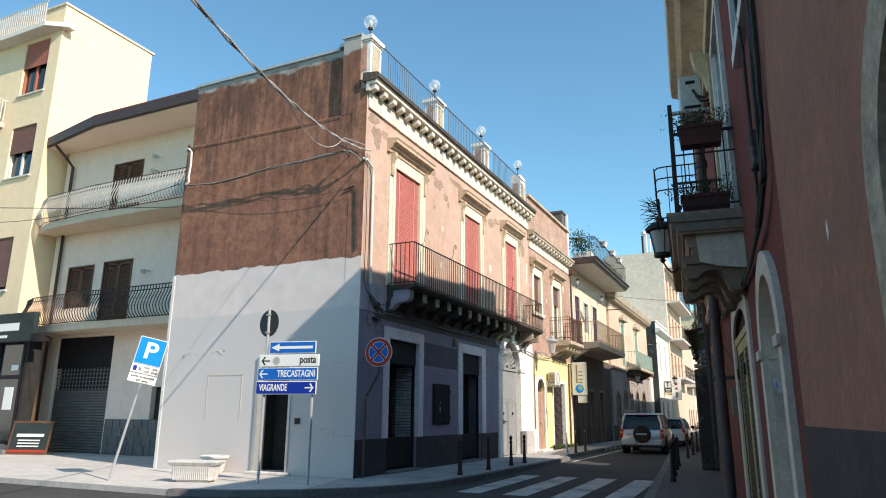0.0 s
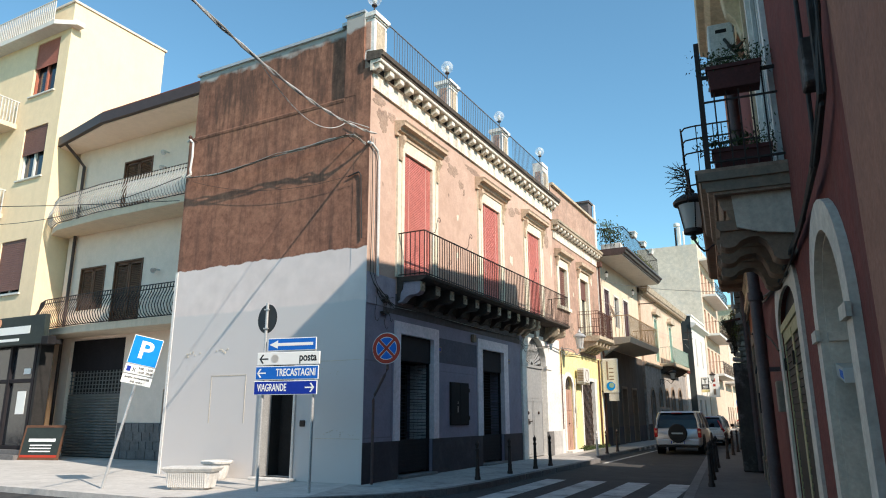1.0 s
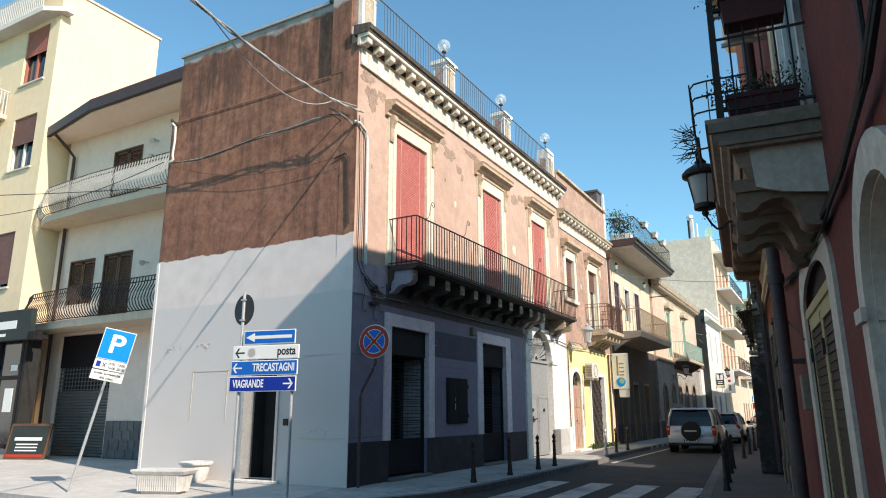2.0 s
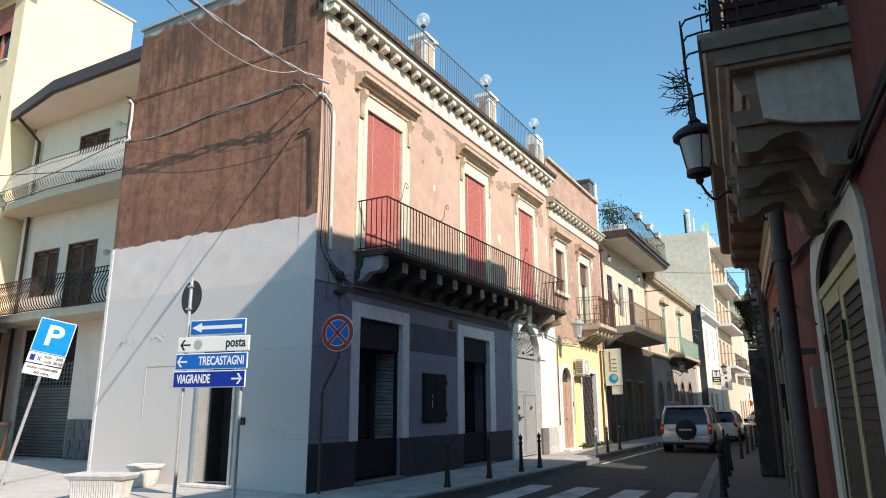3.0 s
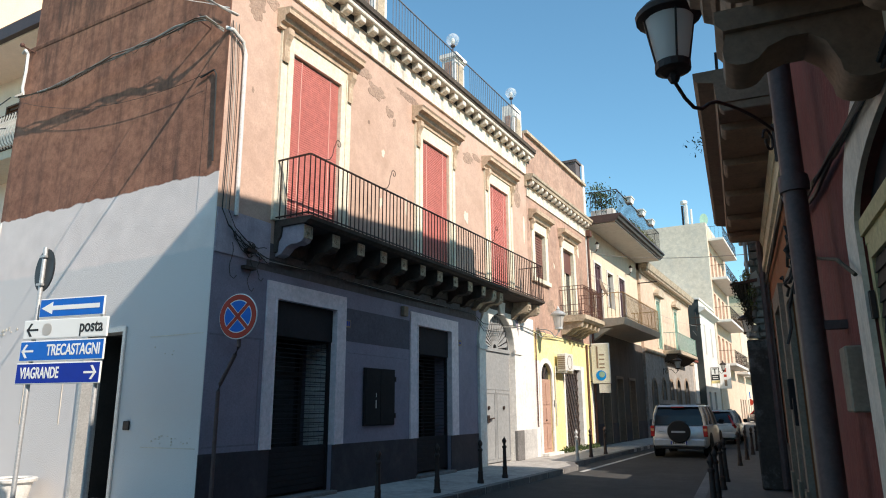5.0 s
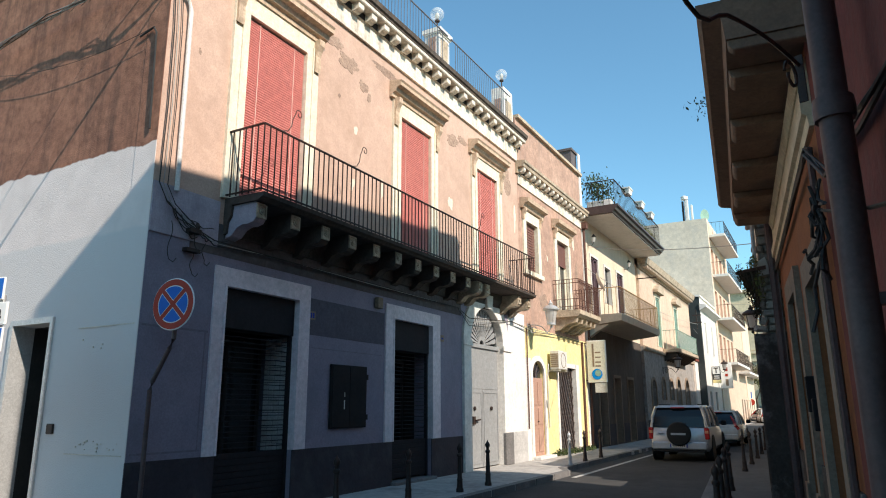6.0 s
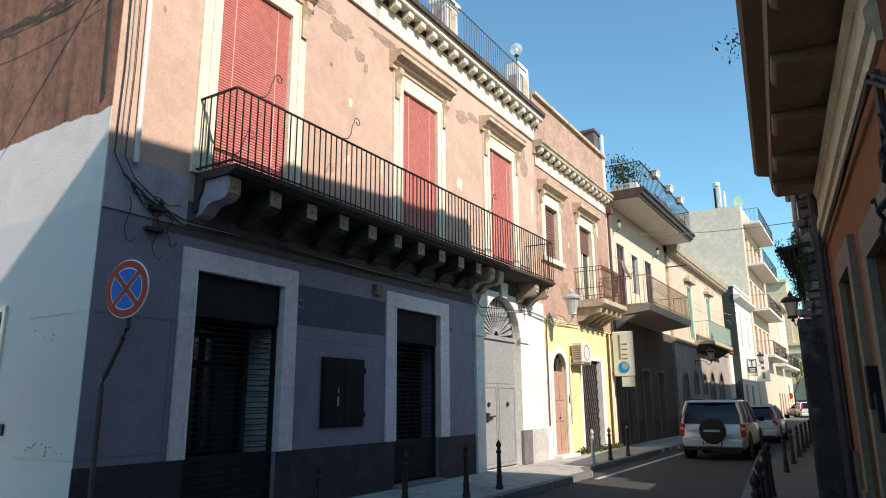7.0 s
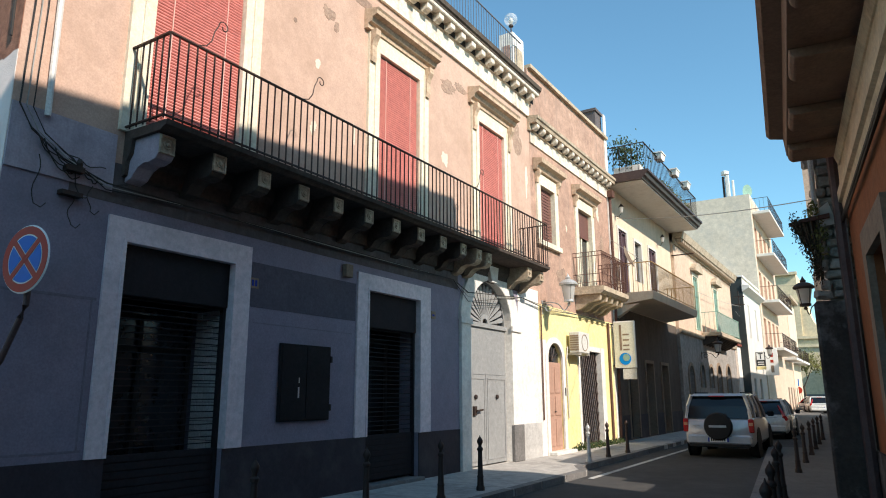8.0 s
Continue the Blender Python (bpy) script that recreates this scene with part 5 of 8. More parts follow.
part("twig", b, M["twig"], tw)
leaves("leaf_tufts", [(10.1, 1.02, 4.4), (10.3, 1.04, 4.5)], 60, 0.018, M["leaf"], tw, "", 31, (0.1, 0.05, 0.08))
ac = thing("air_conditioner", "off-white air conditioner unit on a wall bracket", "air conditioner", at=MR)
part("casing", B().box(10.4, 11.2, 0.16, 0.5, 6.04, 6.62).bevel(0.02), M["acwhite"], ac)
part("label_plate", B().box(10.392, 10.4, 0.26, 0.4, 6.47, 6.52), M["black"], ac)
part("pipe_cover", B().box(10.385, 10.4, 0.2, 0.44, 6.06, 6.1), M["black"], ac)
part("pipe", B().tube([(10.39, 0.3, 6.36), (10.34, 0.24, 6.22), (10.33, 0.14, 6.18), (10.36, 0.04, 6.3), (10.4, 0.03, 6.5)], 0.022, 6).tube([(10.39, 0.26, 6.26), (10.33, 0.2, 6.12), (10.35, 0.06, 6.14), (10.4, 0.03, 6.3)], 0.018, 6), M["cable"], ac, "black insulated pipes")
pieces("bracket", B().box(10.35, 10.42, 0.0, 0.64, 5.98, 6.02).box(11.1, 11.15, 0.0, 0.55, 5.98, 6.02).box(10.35, 10.4, 0.0, 0.04, 5.7, 6.02), M["paleiron"], ac)


def lantern(name, label, at, reach, group="", metal="iron", rod=0.0):
    """A street lantern on a scrolled wall bracket; local y outward; origin at the middle of the lantern's foot."""
    t = thing(name, label, "street lamp", group, at=at)
    part("glass", B().lathe([(0.115, 0.03), (0.19, 0.43)], seg=20), M["frosted"], t, "milky glass cone", True)
    b = B()
    for k in range(4):
        c, s = math.cos(math.pi * (k / 2 + 0.25)), math.sin(math.pi * (k / 2 + 0.25))
        b.tube([(0.12 * c, 0.12 * s, 0.0), (0.197 * c, 0.197 * s, 0.43)], 0.009, 5)
    b.lathe([(0.09, -0.03), (0.135, -0.02), (0.135, 0.04), (0.1, 0.04)], seg=16)
    part("cage", b, M[metal], t)
    part("roof", B().lathe([(0.19, 0.41), (0.25, 0.43), (0.255, 0.47), (0.21, 0.52), (0.13, 0.57), (0.06, 0.59), (0.075, 0.63), (0.04, 0.67), (0.02, 0.72), (0.005, 0.75)], seg=20), M[metal], t, "domed metal roof", True)
    if rod:
        part("rod", B().lathe([(0.035, 0.68), (0.028, 0.72), (0.02, 0.68 + rod)], seg=8), M[metal], t)
    b = B()
    pts = [(0, 0, -0.02), (0, 0, -0.1)]
    for k in range(15):
        f = k / 14
        pts.append((0, -0.02 - (reach - 0.02) * f, -0.12 - 0.14 * math.sin(math.pi * min(f * 3.2, 1.0)) + 0.12 * f + (0.05 * math.sin(math.pi * (f - 0.3) / 0.7) if f > 0.3 else 0)))
    b.tube(pts, 0.015, 7)
    c0 = max(reach - 0.3, 0.4)
    b.tube([(0, -c0 - 0.1 + 0.12 * math.cos(0.45 * k) * (1 - k / 30), -0.15 + 0.12 * math.sin(0.45 * k) * (1 - k / 30)) for k in range(15)], 0.013, 6)
    b.box(-0.03, 0.03, -reach, -reach + 0.02, -0.3, 0.08)
    b.lathe([(0.03, -0.12), (0.05, -0.08), (0.03, -0.04)], seg=8)
    part("bracket", b, M[metal], t, "scrolled iron bracket")
    return t


lantern("street_lamp", "black iron street lantern with milky panes on a scrolled wall bracket", MR @ pose(11.7, 0.95, 4.05, 0, 0, 65), 1.87, "street lanterns", "iron", 0.3)
lantern("street_lamp", "black iron street lantern on the ruined house's wall", MR @ pose(30.0, 0.3, 3.75), 0.32, "street lanterns")

part("downpipe", B().tube([(11.9, 0.21, 6.9), (11.9, 0.21, 3.0), (11.9, 0.21, 0.05)], 0.08, 12).lathe([(0.1, 0), (0.105, 0.06), (0.1, 0.12)], (11.9, 0.21, 3.0)).lathe([(0.1, 0), (0.105, 0.06), (0.1, 0.12)], (11.9, 0.21, 5.6))
     .box(11.86, 11.94, 0.0, 0.21, 2.0, 2.06), M["gutter"], row, "thick violet-brown downpipe", True)
cb = thing("wall_cables", "bundle of black cables clipped along the house fronts", "cable", at=MR)
for j in range(4):
    rnd = random.Random(40 + j)
    base = [(5.12, 8.3), (5.15, 6.2), (5.2, 4.6), (5.25, 3.6), (5.4, 3.15), (5.9, 2.95), (7.0, 2.85), (8.3, 2.82), (9.6, 2.86), (11.0, 2.95), (12.2, 3.08), (13.55, 3.2), (14.5, 3.75), (17.0, 3.78), (20.8, 3.8)]
    part("cable", B().tube([(s + rnd.uniform(-0.04, 0.04), 0.04 + rnd.uniform(0, 0.05), z + rnd.uniform(-0.05, 0.05)) for s, z in base], 0.017 if j < 2 else 0.011, 6), M["cable"], cb)
part("cable", B().tube([(5.0, 0.04, 8.3), (5.02, 0.06, 5.8), (4.85, 0.07, 4.7), (5.1, 0.05, 4.0), (5.2, 0.05, 3.7)], 0.02, 6), M["cable"], cb)
part("junction_box", B().box(5.6, 5.78, 0.0, 0.1, 3.35, 3.65).bevel(0.01), M["peel"], cb, "grey junction box")
part("cable", B().tube([(5.9, 0.06, 3.0), (5.85, 0.06, 3.5), (5.8, 0.06, 4.4), (6.0, 0.06, 5.4), (6.0, 0.06, 8.3)], 0.015, 6), M["cable"], cb)
part("cable", B().tube([(10.9, 0.06, 2.2), (11.2, 0.1, 2.35), (11.9, 0.12, 2.5), (12.9, 0.12, 2.75), (13.6, 0.12, 2.95)], 0.012, 6), M["twig"], cb)

# rose house in the foreground
peach = thing("rose_house", "house with brownish rose stucco and dark plinth", "house", at=MR)
part("wall", wall(B(), "y", -0.4, 0.003, -25, 5.2, 0.0, 7.0, [(1.4, 2.6, 0.0, 2.1, 0.6)]), M["rightpeach"], peach)
part("back_wall", B().box(-25, 5.2, -8, -0.41, 0.0, 7.0), M["rightpeach"], peach)
b = B()
for s0, s1 in ((-25, 1.2), (2.8, 5.2)):
    b.box(s0, s1, 0.003, 0.018, 0.0, 1.36)
pieces("plinth", b, M["dado"], peach, "blackish plinth")
b = arch_band(B().box(1.2, 1.4, 0.003, 0.05, 0.0, 2.1).box(2.6, 2.8, 0.003, 0.05, 0.0, 2.1), "y", 0.003, 0.05, 2.0, 0.6, 0.8, 2.1)
part("arch_surround", b, M["stone"], peach, "stained stone arch surround")
part("chip", B().prism([(3.72, 2.3), (3.745, 2.26), (3.765, 2.33), (3.74, 2.37)], "y", 0.0, 0.007), M["lime"], peach, "chip in the stucco")

# orange house
orange = thing("orange_house", "orange stucco house with cream stone trim and deep balcony", "house", at=MR)
DO = [(14.9, 16.1, 0.0, 2.75, 0), (17.6, 18.8, 0.0, 2.95, 0)]
part("wall", wall(B(), "y", -0.4, 0.0, 14.3, 20.7, 0.0, 10.9, DO), M["orange"], orange)
part("back_wall", B().box(14.3, 18.5, -8, -0.41, 0.0, 10.9).box(18.5, 20.7, -1.7, -0.41, 0.0, 10.9), M["orange"], orange)
part("cornice", B().prism([(0, 10.8), (0.2, 10.85), (0.3, 11.05), (0.3, 11.2), (0, 11.2)], "x", 14.3, 20.7), M["creamtrim"], orange)
part("band", B().prism([(0, 3.9), (0.04, 3.9), (0.05, 4.0), (0.09, 4.02), (0.09, 4.15), (0.05, 4.2), (0.04, 4.55), (0, 4.55)], "x", 14.3, 20.9), M["creamtrim"], orange, "cream string course")
pieces("plinth", B().box(14.3, 14.62, 0, 0.03, 0, 0.85).box(16.4, 17.3, 0, 0.03, 0, 0.85).box(19.1, 20.9, 0, 0.03, 0, 0.85), M["peel"], orange, "dark grey plinth")
for a, c, lo, hi, _ in DO:
    d = thing_part("doorway", orange, "doorway with grey-cream stone surround")
    part("door_frame", B().box(a - 0.28, a, 0.0, 0.07, 0.0, hi + 0.28).box(c, c + 0.28, 0.0, 0.07, 0.0, hi + 0.28).box(a, c, 0.0, 0.07, hi, hi + 0.28)
         .box(a - 0.3, a + 0.02, 0.07, 0.1, 0.0, 0.5).box(c - 0.02, c + 0.3, 0.07, 0.1, 0.0, 0.5), M["greystone"], d)
    part("door_leaf", B().box(a, c, -0.3, -0.25, 0.0, hi), M["dark"], d)
    part("door_rail", B().box(a, c, -0.25, -0.2, 1.9, 2.0).box(a + 0.55, a + 0.65, -0.25, -0.22, 0, hi), M["shopdark"], d)
part("intercom", B().box(16.8, 16.98, 0.0, 0.12, 1.45, 1.85).bevel(0.01), M["black"], orange, "dark intercom box")
part("intercom", B().box(16.55, 16.7, 0.0, 0.1, 1.25, 1.6).bevel(0.01), M["black"], orange)
b2 = thing("balcony", "brown plastered balcony with shallow beams under its slab", "balcony", at=MR)
part("slab", B().prism([(0.0, 4.66), (0.64, 4.66), (0.66, 4.9), (0.82, 4.93), (0.86, 4.98), (0.86, 5.05), (0.0, 5.05)], "x", 13.9, 20.4), M["soffit"], b2, "brown plastered slab")
for s, w in ((13.92, 0.12), (14.5, 0.3), (15.75, 0.55), (17.2, 0.55), (18.65, 0.55), (19.9, 0.5)):
    part("beam", B().prism([(0.0, 4.56), (0.58, 4.56), (0.62, 4.6), (0.63, 4.662), (0.0, 4.662)], "x", s, s + w).bevel(0.01), M["soffit"], b2, "shallow plastered beam")
part("wall_moulding", B().prism([(0.0, 4.42), (0.06, 4.44), (0.1, 4.56), (0.0, 4.56)], "x", 14.3, 20.4), M["creamtrim"], b2)
b = B().box(15.4, 20.35, 0.56, 0.6, 6.0, 6.03)
for k in range(48):
    b.box(15.4 + k * 0.104, 15.414 + k * 0.104, 0.572, 0.586, 5.05, 6.0)
tagged(part("railing", b, M["iron"], b2), kind="stuff")
fl = thing("potted_plant", "small dark potted plant on the balcony edge", "plant", at=MR)
part("pot", B().lathe([(0.07, 0), (0.1, 0.16), (0.11, 0.18)], (16.4, 0.7, 5.05)), M["terracotta"], fl)
leaves("foliage", [(16.4, 0.86, 5.22), (16.4, 0.95, 5.15)], 45, 0.03, M["leaf"], fl, "", 3, (0.08, 0.08, 0.07))
tk = thing("cable_knot", "tangle of black cables hooked on the wall", "cable", at=MR)
rnd = random.Random(9)
for k in range(9):
    p = Vector((13.9 + rnd.uniform(-0.05, 0.4), 0.12, 3.1))
    pts = [p]
    for _ in range(7):
        p = p + Vector((rnd.uniform(-0.12, 0.16), rnd.uniform(-0.05, 0.06), rnd.uniform(-0.2, 0.1)))
        p.y = max(p.y, 0.05)
        pts.append(p)
    part("loop", B().tube(pts, 0.016, 5), M["cable"], tk)
part("conduit", B().tube([(14.45, 0.05, 0.1), (14.45, 0.05, 3.75)], 0.03, 6), M["gutter"], orange, "thin brown conduit")
part("drainpipe", B().tube([(20.75, 0.09, 0.05), (20.75, 0.09, 6.5)], 0.07, 8), M["gutter"], orange, "brown drainpipe")

# ruin with peeling pier
ruin = thing("ruined_house", "ruined roofless house of rubble stone behind a peeling dark wall", "house", at=MR)
part("pier", B().box(20.9, 21.1, -0.3, 0.5, 0.0, 2.75).bevel(0.03), M["peel"], ruin, "peeling dark grey wall pier")
pieces("wall", B().box(21.1, 23.0, -0.5, 0.0, 0.0, 2.5).box(23.0, 23.5, -0.5, 0.0, 0.0, 3.05).box(23.5, 24.1, -0.5, 0.0, 0.0, 3.6).box(24.1, 31.2, -0.5, 0.0, 0.0, 4.7).box(23.9, 31.2, -8, -7.6, 0, 4.5), M["rubble"], ruin)
part("wall", B().box(20.98, 21.08, -0.45, 0.3, 2.75, 5.0), M["rubble"], ruin, "broken cross wall of rubble stone")
rnd = random.Random(21)
z = 2.78
while z < 5.0:
    hh = rnd.uniform(0.09, 0.17)
    o = -0.4 + rnd.uniform(-0.05, 0.05)
    while o < 0.3:
        w = rnd.uniform(0.09, 0.22)
        bb = B().box(-0.06, 0.06, -w / 2, w / 2, -hh / 2, hh / 2).bevel(0.025)
        for v in bb.bm.verts:
            v.co += Vector([rnd.uniform(-0.014, 0.014) for _ in range(3)])
        part("stone", bb.turn(pose(20.96 + rnd.uniform(-0.03, 0.02), o + w / 2, z + hh / 2, rnd.uniform(-9, 9), rnd.uniform(-6, 6), rnd.uniform(-9, 9))), M["rubble"], ruin)
        o += w + 0.015
    z += hh + 0.012
b = B()
for k in range(7):
    o1 = 0.56 + 0.14 * rnd.random()
    b.hull([(20.82 + k * 0.05, 0.2, 3.86), (20.87 + k * 0.05, 0.2, 3.86), (20.87 + k * 0.05, o1, 3.82), (20.82 + k * 0.05, o1, 3.82)],
           [(20.82 + k * 0.05, 0.2, 3.92), (20.87 + k * 0.05, 0.2, 3.92), (20.87 + k * 0.05, o1, 3.87), (20.82 + k * 0.05, o1, 3.87)])
part("broken_canopy", b, M["rust"], ruin, "rotten plank canopy")
b = B()
for k in range(30):
    o0 = rnd.uniform(0.34, 0.66)
    low = 3.84 - rnd.uniform(0.3, 1.0) * (1.12 - (o0 - 0.34) * 2.6)
    s0 = rnd.uniform(20.84, 21.05)
    b.tube([(s0, o0, 3.84), (s0 + rnd.uniform(-0.04, 0.04), o0 - 0.03, (3.84 + low) / 2), (s0 + rnd.uniform(-0.05, 0.05), 0.36 + (o0 - 0.36) * 0.6, low)], [0.022, 0.018, 0.006], 5)
tagged(part("hanging_lath", b, M["twig"], ruin, "hanging rotten laths and roots"), kind="stuff")
M["darkleaf"] = mat("withered dark leaves", (0.055, 0.045, 0.022), (0.03, 0.026, 0.014), 0.85, 6, 40, 0.1)
leaves("weed_growth", [(20.9, 0.62, 3.8), (20.9, 0.56, 3.66), (20.9, 0.5, 3.5), (20.9, 0.44, 3.35), (20.9, 0.42, 3.15)], 1300, 0.02, M["darkleaf"], ruin, "withered brown growth", 8, (0.08, 0.04, 0.08))
leaves("weed_growth", [(20.86, 0.32, 3.72), (20.86, 0.34, 3.62), (20.86, 0.42, 3.98), (20.86, 0.36, 4.0), (20.86, 0.36, 3.4)], 260, 0.035, M["drygrass"], ruin, "yellow-green weeds", 9, (0.05, 0.04, 0.06))
part("plastic_sheet", B().hull([(20.86, 0.12, 3.78), (20.87, 0.34, 3.74), (20.89, 0.34, 3.74), (20.88, 0.12, 3.78)], [(20.84, 0.2, 4.08), (20.86, 0.32, 4.0), (20.88, 0.32, 4.0), (20.86, 0.2, 4.08)]), M["frosted"], ruin, "crumpled pale plastic sheet")
part("pipe", B().tube([(20.88, 0.36, 3.9), (20.88, 0.34, 5.0)], 0.035, 8), M["paleiron"], ruin, "grey vent pipe")

far_r = thing("far_house", "plain shaded two-storey house further along the street", "house")
part("wall", B().box(-2.35, 6, 31.25, 38.5, 0.0, 9.6), M["pinkwall"], far_r)
part("roof", B().box(-2.5, 6, 31.25, 38.6, 9.6, 9.8), M["stone"], far_r)
far_r = thing("far_house", "plain shaded house with flat roof further along the street", "house")
part("wall", B().box(-2.3, 6, 38.6, 46, 0.0, 8.8), M["white wall"], far_r)
part("roof", B().box(-2.5, 6, 38.6, 46, 8.8, 9.0), M["stone"], far_r)
far_r = thing("far_house", "low shaded house further along the street", "house")
part("wall", B().box(-2.3, 6, 46, 68, 0.0, 7.0), M["cream"], far_r)
part("roof", B().box(-2.5, 6, 46, 68, 7.0, 7.2), M["stone"], far_r)

# ---- signs and street furniture ----
SG = Matrix.Translation((-9.98, 11.66, 0)) @ Matrix.Rotation(math.atan2(0.26, 1.38), 4, 'Z')
sg = thing("direction_sign", "blue and white direction signs on two grey poles", "road sign", at=SG)
for x, top in ((0.17, 3.68), (1.30, 2.75)):
    part("pole", B().tube([(x, 0.06, -0.02), (x, 0.06, top)], 0.03, 10), M["galv"], sg, "galvanised steel pole", True)


def board(x0, x1, z0, z1, face, border):
    p = part("board", B().box(x0, x1, 0.0, 0.025, z0, z1).bevel(0.006), border, sg)
    part("face", B().box(x0 + 0.014, x1 - 0.014, -0.002, 0.0, z0 + 0.014, z1 - 0.014), face, p)
    return p


def on_sign(x, z):
    return Matrix.Translation((x, -0.004, z)) @ Matrix.Rotation(math.pi / 2, 4, 'X')


def arrow(p, x, z, d, material, s=0.1):
    b = B()
    b.box(x - s, x + s, -0.005, -0.002, z - 0.013, z + 0.013)
    for k in (-1, 1):
        b.prism([(x + d * s, z), (x + d * s * 1.0 - d * 0.02, z - k * 0.02), (x + d * s * 0.2 - d * 0.02, z + k * s * 0.85), (x + d * s * 0.2 + d * 0.016, z + k * s * 0.9)], "y", -0.0055, -0.002)
    part("arrow", b, material, p)


p = board(0.0, 1.41, 1.82, 2.095, M["signnavy"], M["signwhite"])
lettering("VIAGRANDE", 0.2, M["signwhite"], p, on_sign(0.41, 1.958), "white capitals", 0.66)
arrow(p, 1.25, 1.958, 1, M["signwhite"])
p = board(0.02, 1.43, 2.115, 2.385, M["signblue"], M["signwhite"])
lettering("TRECASTAGNI", 0.2, M["signwhite"], p, on_sign(0.93, 2.25), "white capitals", 0.88)
arrow(p, 0.16, 2.25, -1, M["signwhite"])
p = board(0.04, 1.45, 2.405, 2.66, M["signwhite"], M["signwhite"])
lettering("posta", 0.22, M["signblack"], p, on_sign(1.19, 2.545), "black letters", 0.38)
arrow(p, 0.2, 2.53, -1, M["signblack"])
part("faded_badge", B().lathe([(0.085, 0), (0.085, 0.002)], seg=20).turn(Matrix.Translation((0.45, -0.002, 2.53)) @ Matrix.Rotation(math.pi / 2, 4, 'X')), M["frosted"], p, "faded round badge")
p = board(0.27, 1.36, 2.685, 2.94, M["signblue"], M["signwhite"])
part("arrow", B().prism([(0.31, 2.812), (0.5, 2.895), (0.5, 2.842), (1.29, 2.842), (1.29, 2.782), (0.5, 2.782), (0.5, 2.73)], "y", -0.005, -0.002), M["signwhite"], p, "white one-way arrow")
part("disc", B().lathe([(0.29, 0), (0.3, 0.01), (0.3, 0.016), (0.29, 0.02)], seg=28).turn(Matrix.Translation((0.17, 0.1, 3.36)) @ Matrix.Rotation(radians(-19), 4, 'Z') @ Matrix.Rotation(math.pi / 2, 4, 'X')), M["signblack"], sg, "dark back of a round sign")
part("clamp", B().box(0.12, 0.22, 0.02, 0.1, 3.53, 3.56).box(0.12, 0.22, 0.02, 0.1, 3.14, 3.17), M["galv"], sg)

# leaning parking sign
PB = Vector((-13.0, 10.72, 0.06))
right = Vector((0.33, 0.49, 0)).normalized()
tilt = Matrix((( right.x, -right.y, 0, PB.x), (right.y, right.x, 0, PB.y), (0, 0, 1, 0), (0, 0, 0, 1))) @ Matrix.Rotation(radians(11.2), 4, 'Y')
ps = thing("parking_sign", "leaning blue parking sign with time plates on a grey pole", "road sign", at=tilt)
part("pole", B().tube([(0, 0.035, -0.02), (0, 0.035, 3.1)], 0.028, 10), M["galv"], ps, "", True)
p = part("board", B().box(-0.30, 0.30, 0.0, 0.02, 2.52, 3.14).bevel(0.008), M["signwhite"], ps)
part("face", B().box(-0.285, 0.285, -0.002, 0.0, 2.535, 3.125), M["signcyan"], p)
lettering("P", 0.52, M["signwhite"], p, on_sign(0.0, 2.83), "white capital P", 0.27)
p = part("plate", B().box(-0.30, 0.30, 0.0, 0.02, 2.32, 2.51).bevel(0.005), M["signwhite"], ps)
lettering("9:00  13:00", 0.066, M["signblack"], p, on_sign(0.12, 2.452), "", 0.3)
lettering("16:00  20:00", 0.066, M["signblack"], p, on_sign(0.12, 2.372), "", 0.3)
part("pictogram", B().box(-0.26, -0.18, -0.004, -0.002, 2.36, 2.47), M["signnavy"], p)
part("crossed_hammers", B().prism([(-0.15, 2.37), (-0.14, 2.36), (-0.07, 2.45), (-0.08, 2.46)], "y", -0.004, -0.002).prism([(-0.07, 2.37), (-0.08, 2.36), (-0.15, 2.45), (-0.14, 2.46)], "y", -0.005, -0.002), M["signblack"], p)
p = part("plate", B().box(-0.30, 0.30, 0.0, 0.02, 2.11, 2.30).bevel(0.005), M["signwhite"], ps)
lettering("sosta consentita", 0.062, M["signblack"], p, on_sign(0.0, 2.245), "", 0.5)
lettering("60 min", 0.062, M["signblack"], p, on_sign(0.0, 2.16), "", 0.24)

# no-stopping sign on a cranked pole
ns = thing("no_stopping_sign", "round red and blue no-stopping sign on a cranked grey pole", "road sign", at=pose(-8.22, 13.82, 0, 0, 0, 8))
part("pole", B().tube([(-0.33, 0.06, -0.02), (-0.33, 0.06, 1.75), (-0.3, 0.06, 1.86), (-0.06, 0.05, 2.28), (0.0, 0.05, 2.4), (0.0, 0.05, 3.0)], 0.03, 10), M["gutter"], ns, "dark grey cranked pole", True)
d = part("disc", B().lathe([(0.335, 0), (0.345, 0.008), (0.335, 0.018)], seg=36).turn(Matrix.Translation((0, 0, 2.85)) @ Matrix.Rotation(math.pi / 2, 4, 'X')), M["signwhite"], ns)
part("ring", arch_band(arch_band(B(), "y", -0.021, -0.019, 0.0, 0.25, 0.33, 2.85), "y", -0.021, -0.019, 0.0, 0.25, 0.33, 2.85, -1.0), M["signred"], d, "red ring")
b = B()
for q in range(4):
    n = 8
    c = math.pi / 2 * q
    pts = [(0.055 * math.cos(c), 0.055 * math.sin(c))] + [(0.235 * math.cos(c - 0.62 + 1.24 * k / n), 0.235 * math.sin(c - 0.62 + 1.24 * k / n)) for k in range(n + 1)]
    b.prism([(x, 2.85 + z) for x, z in pts], "y", -0.0225, -0.019)
part("field", b, M["signblue"], d, "blue quarters")
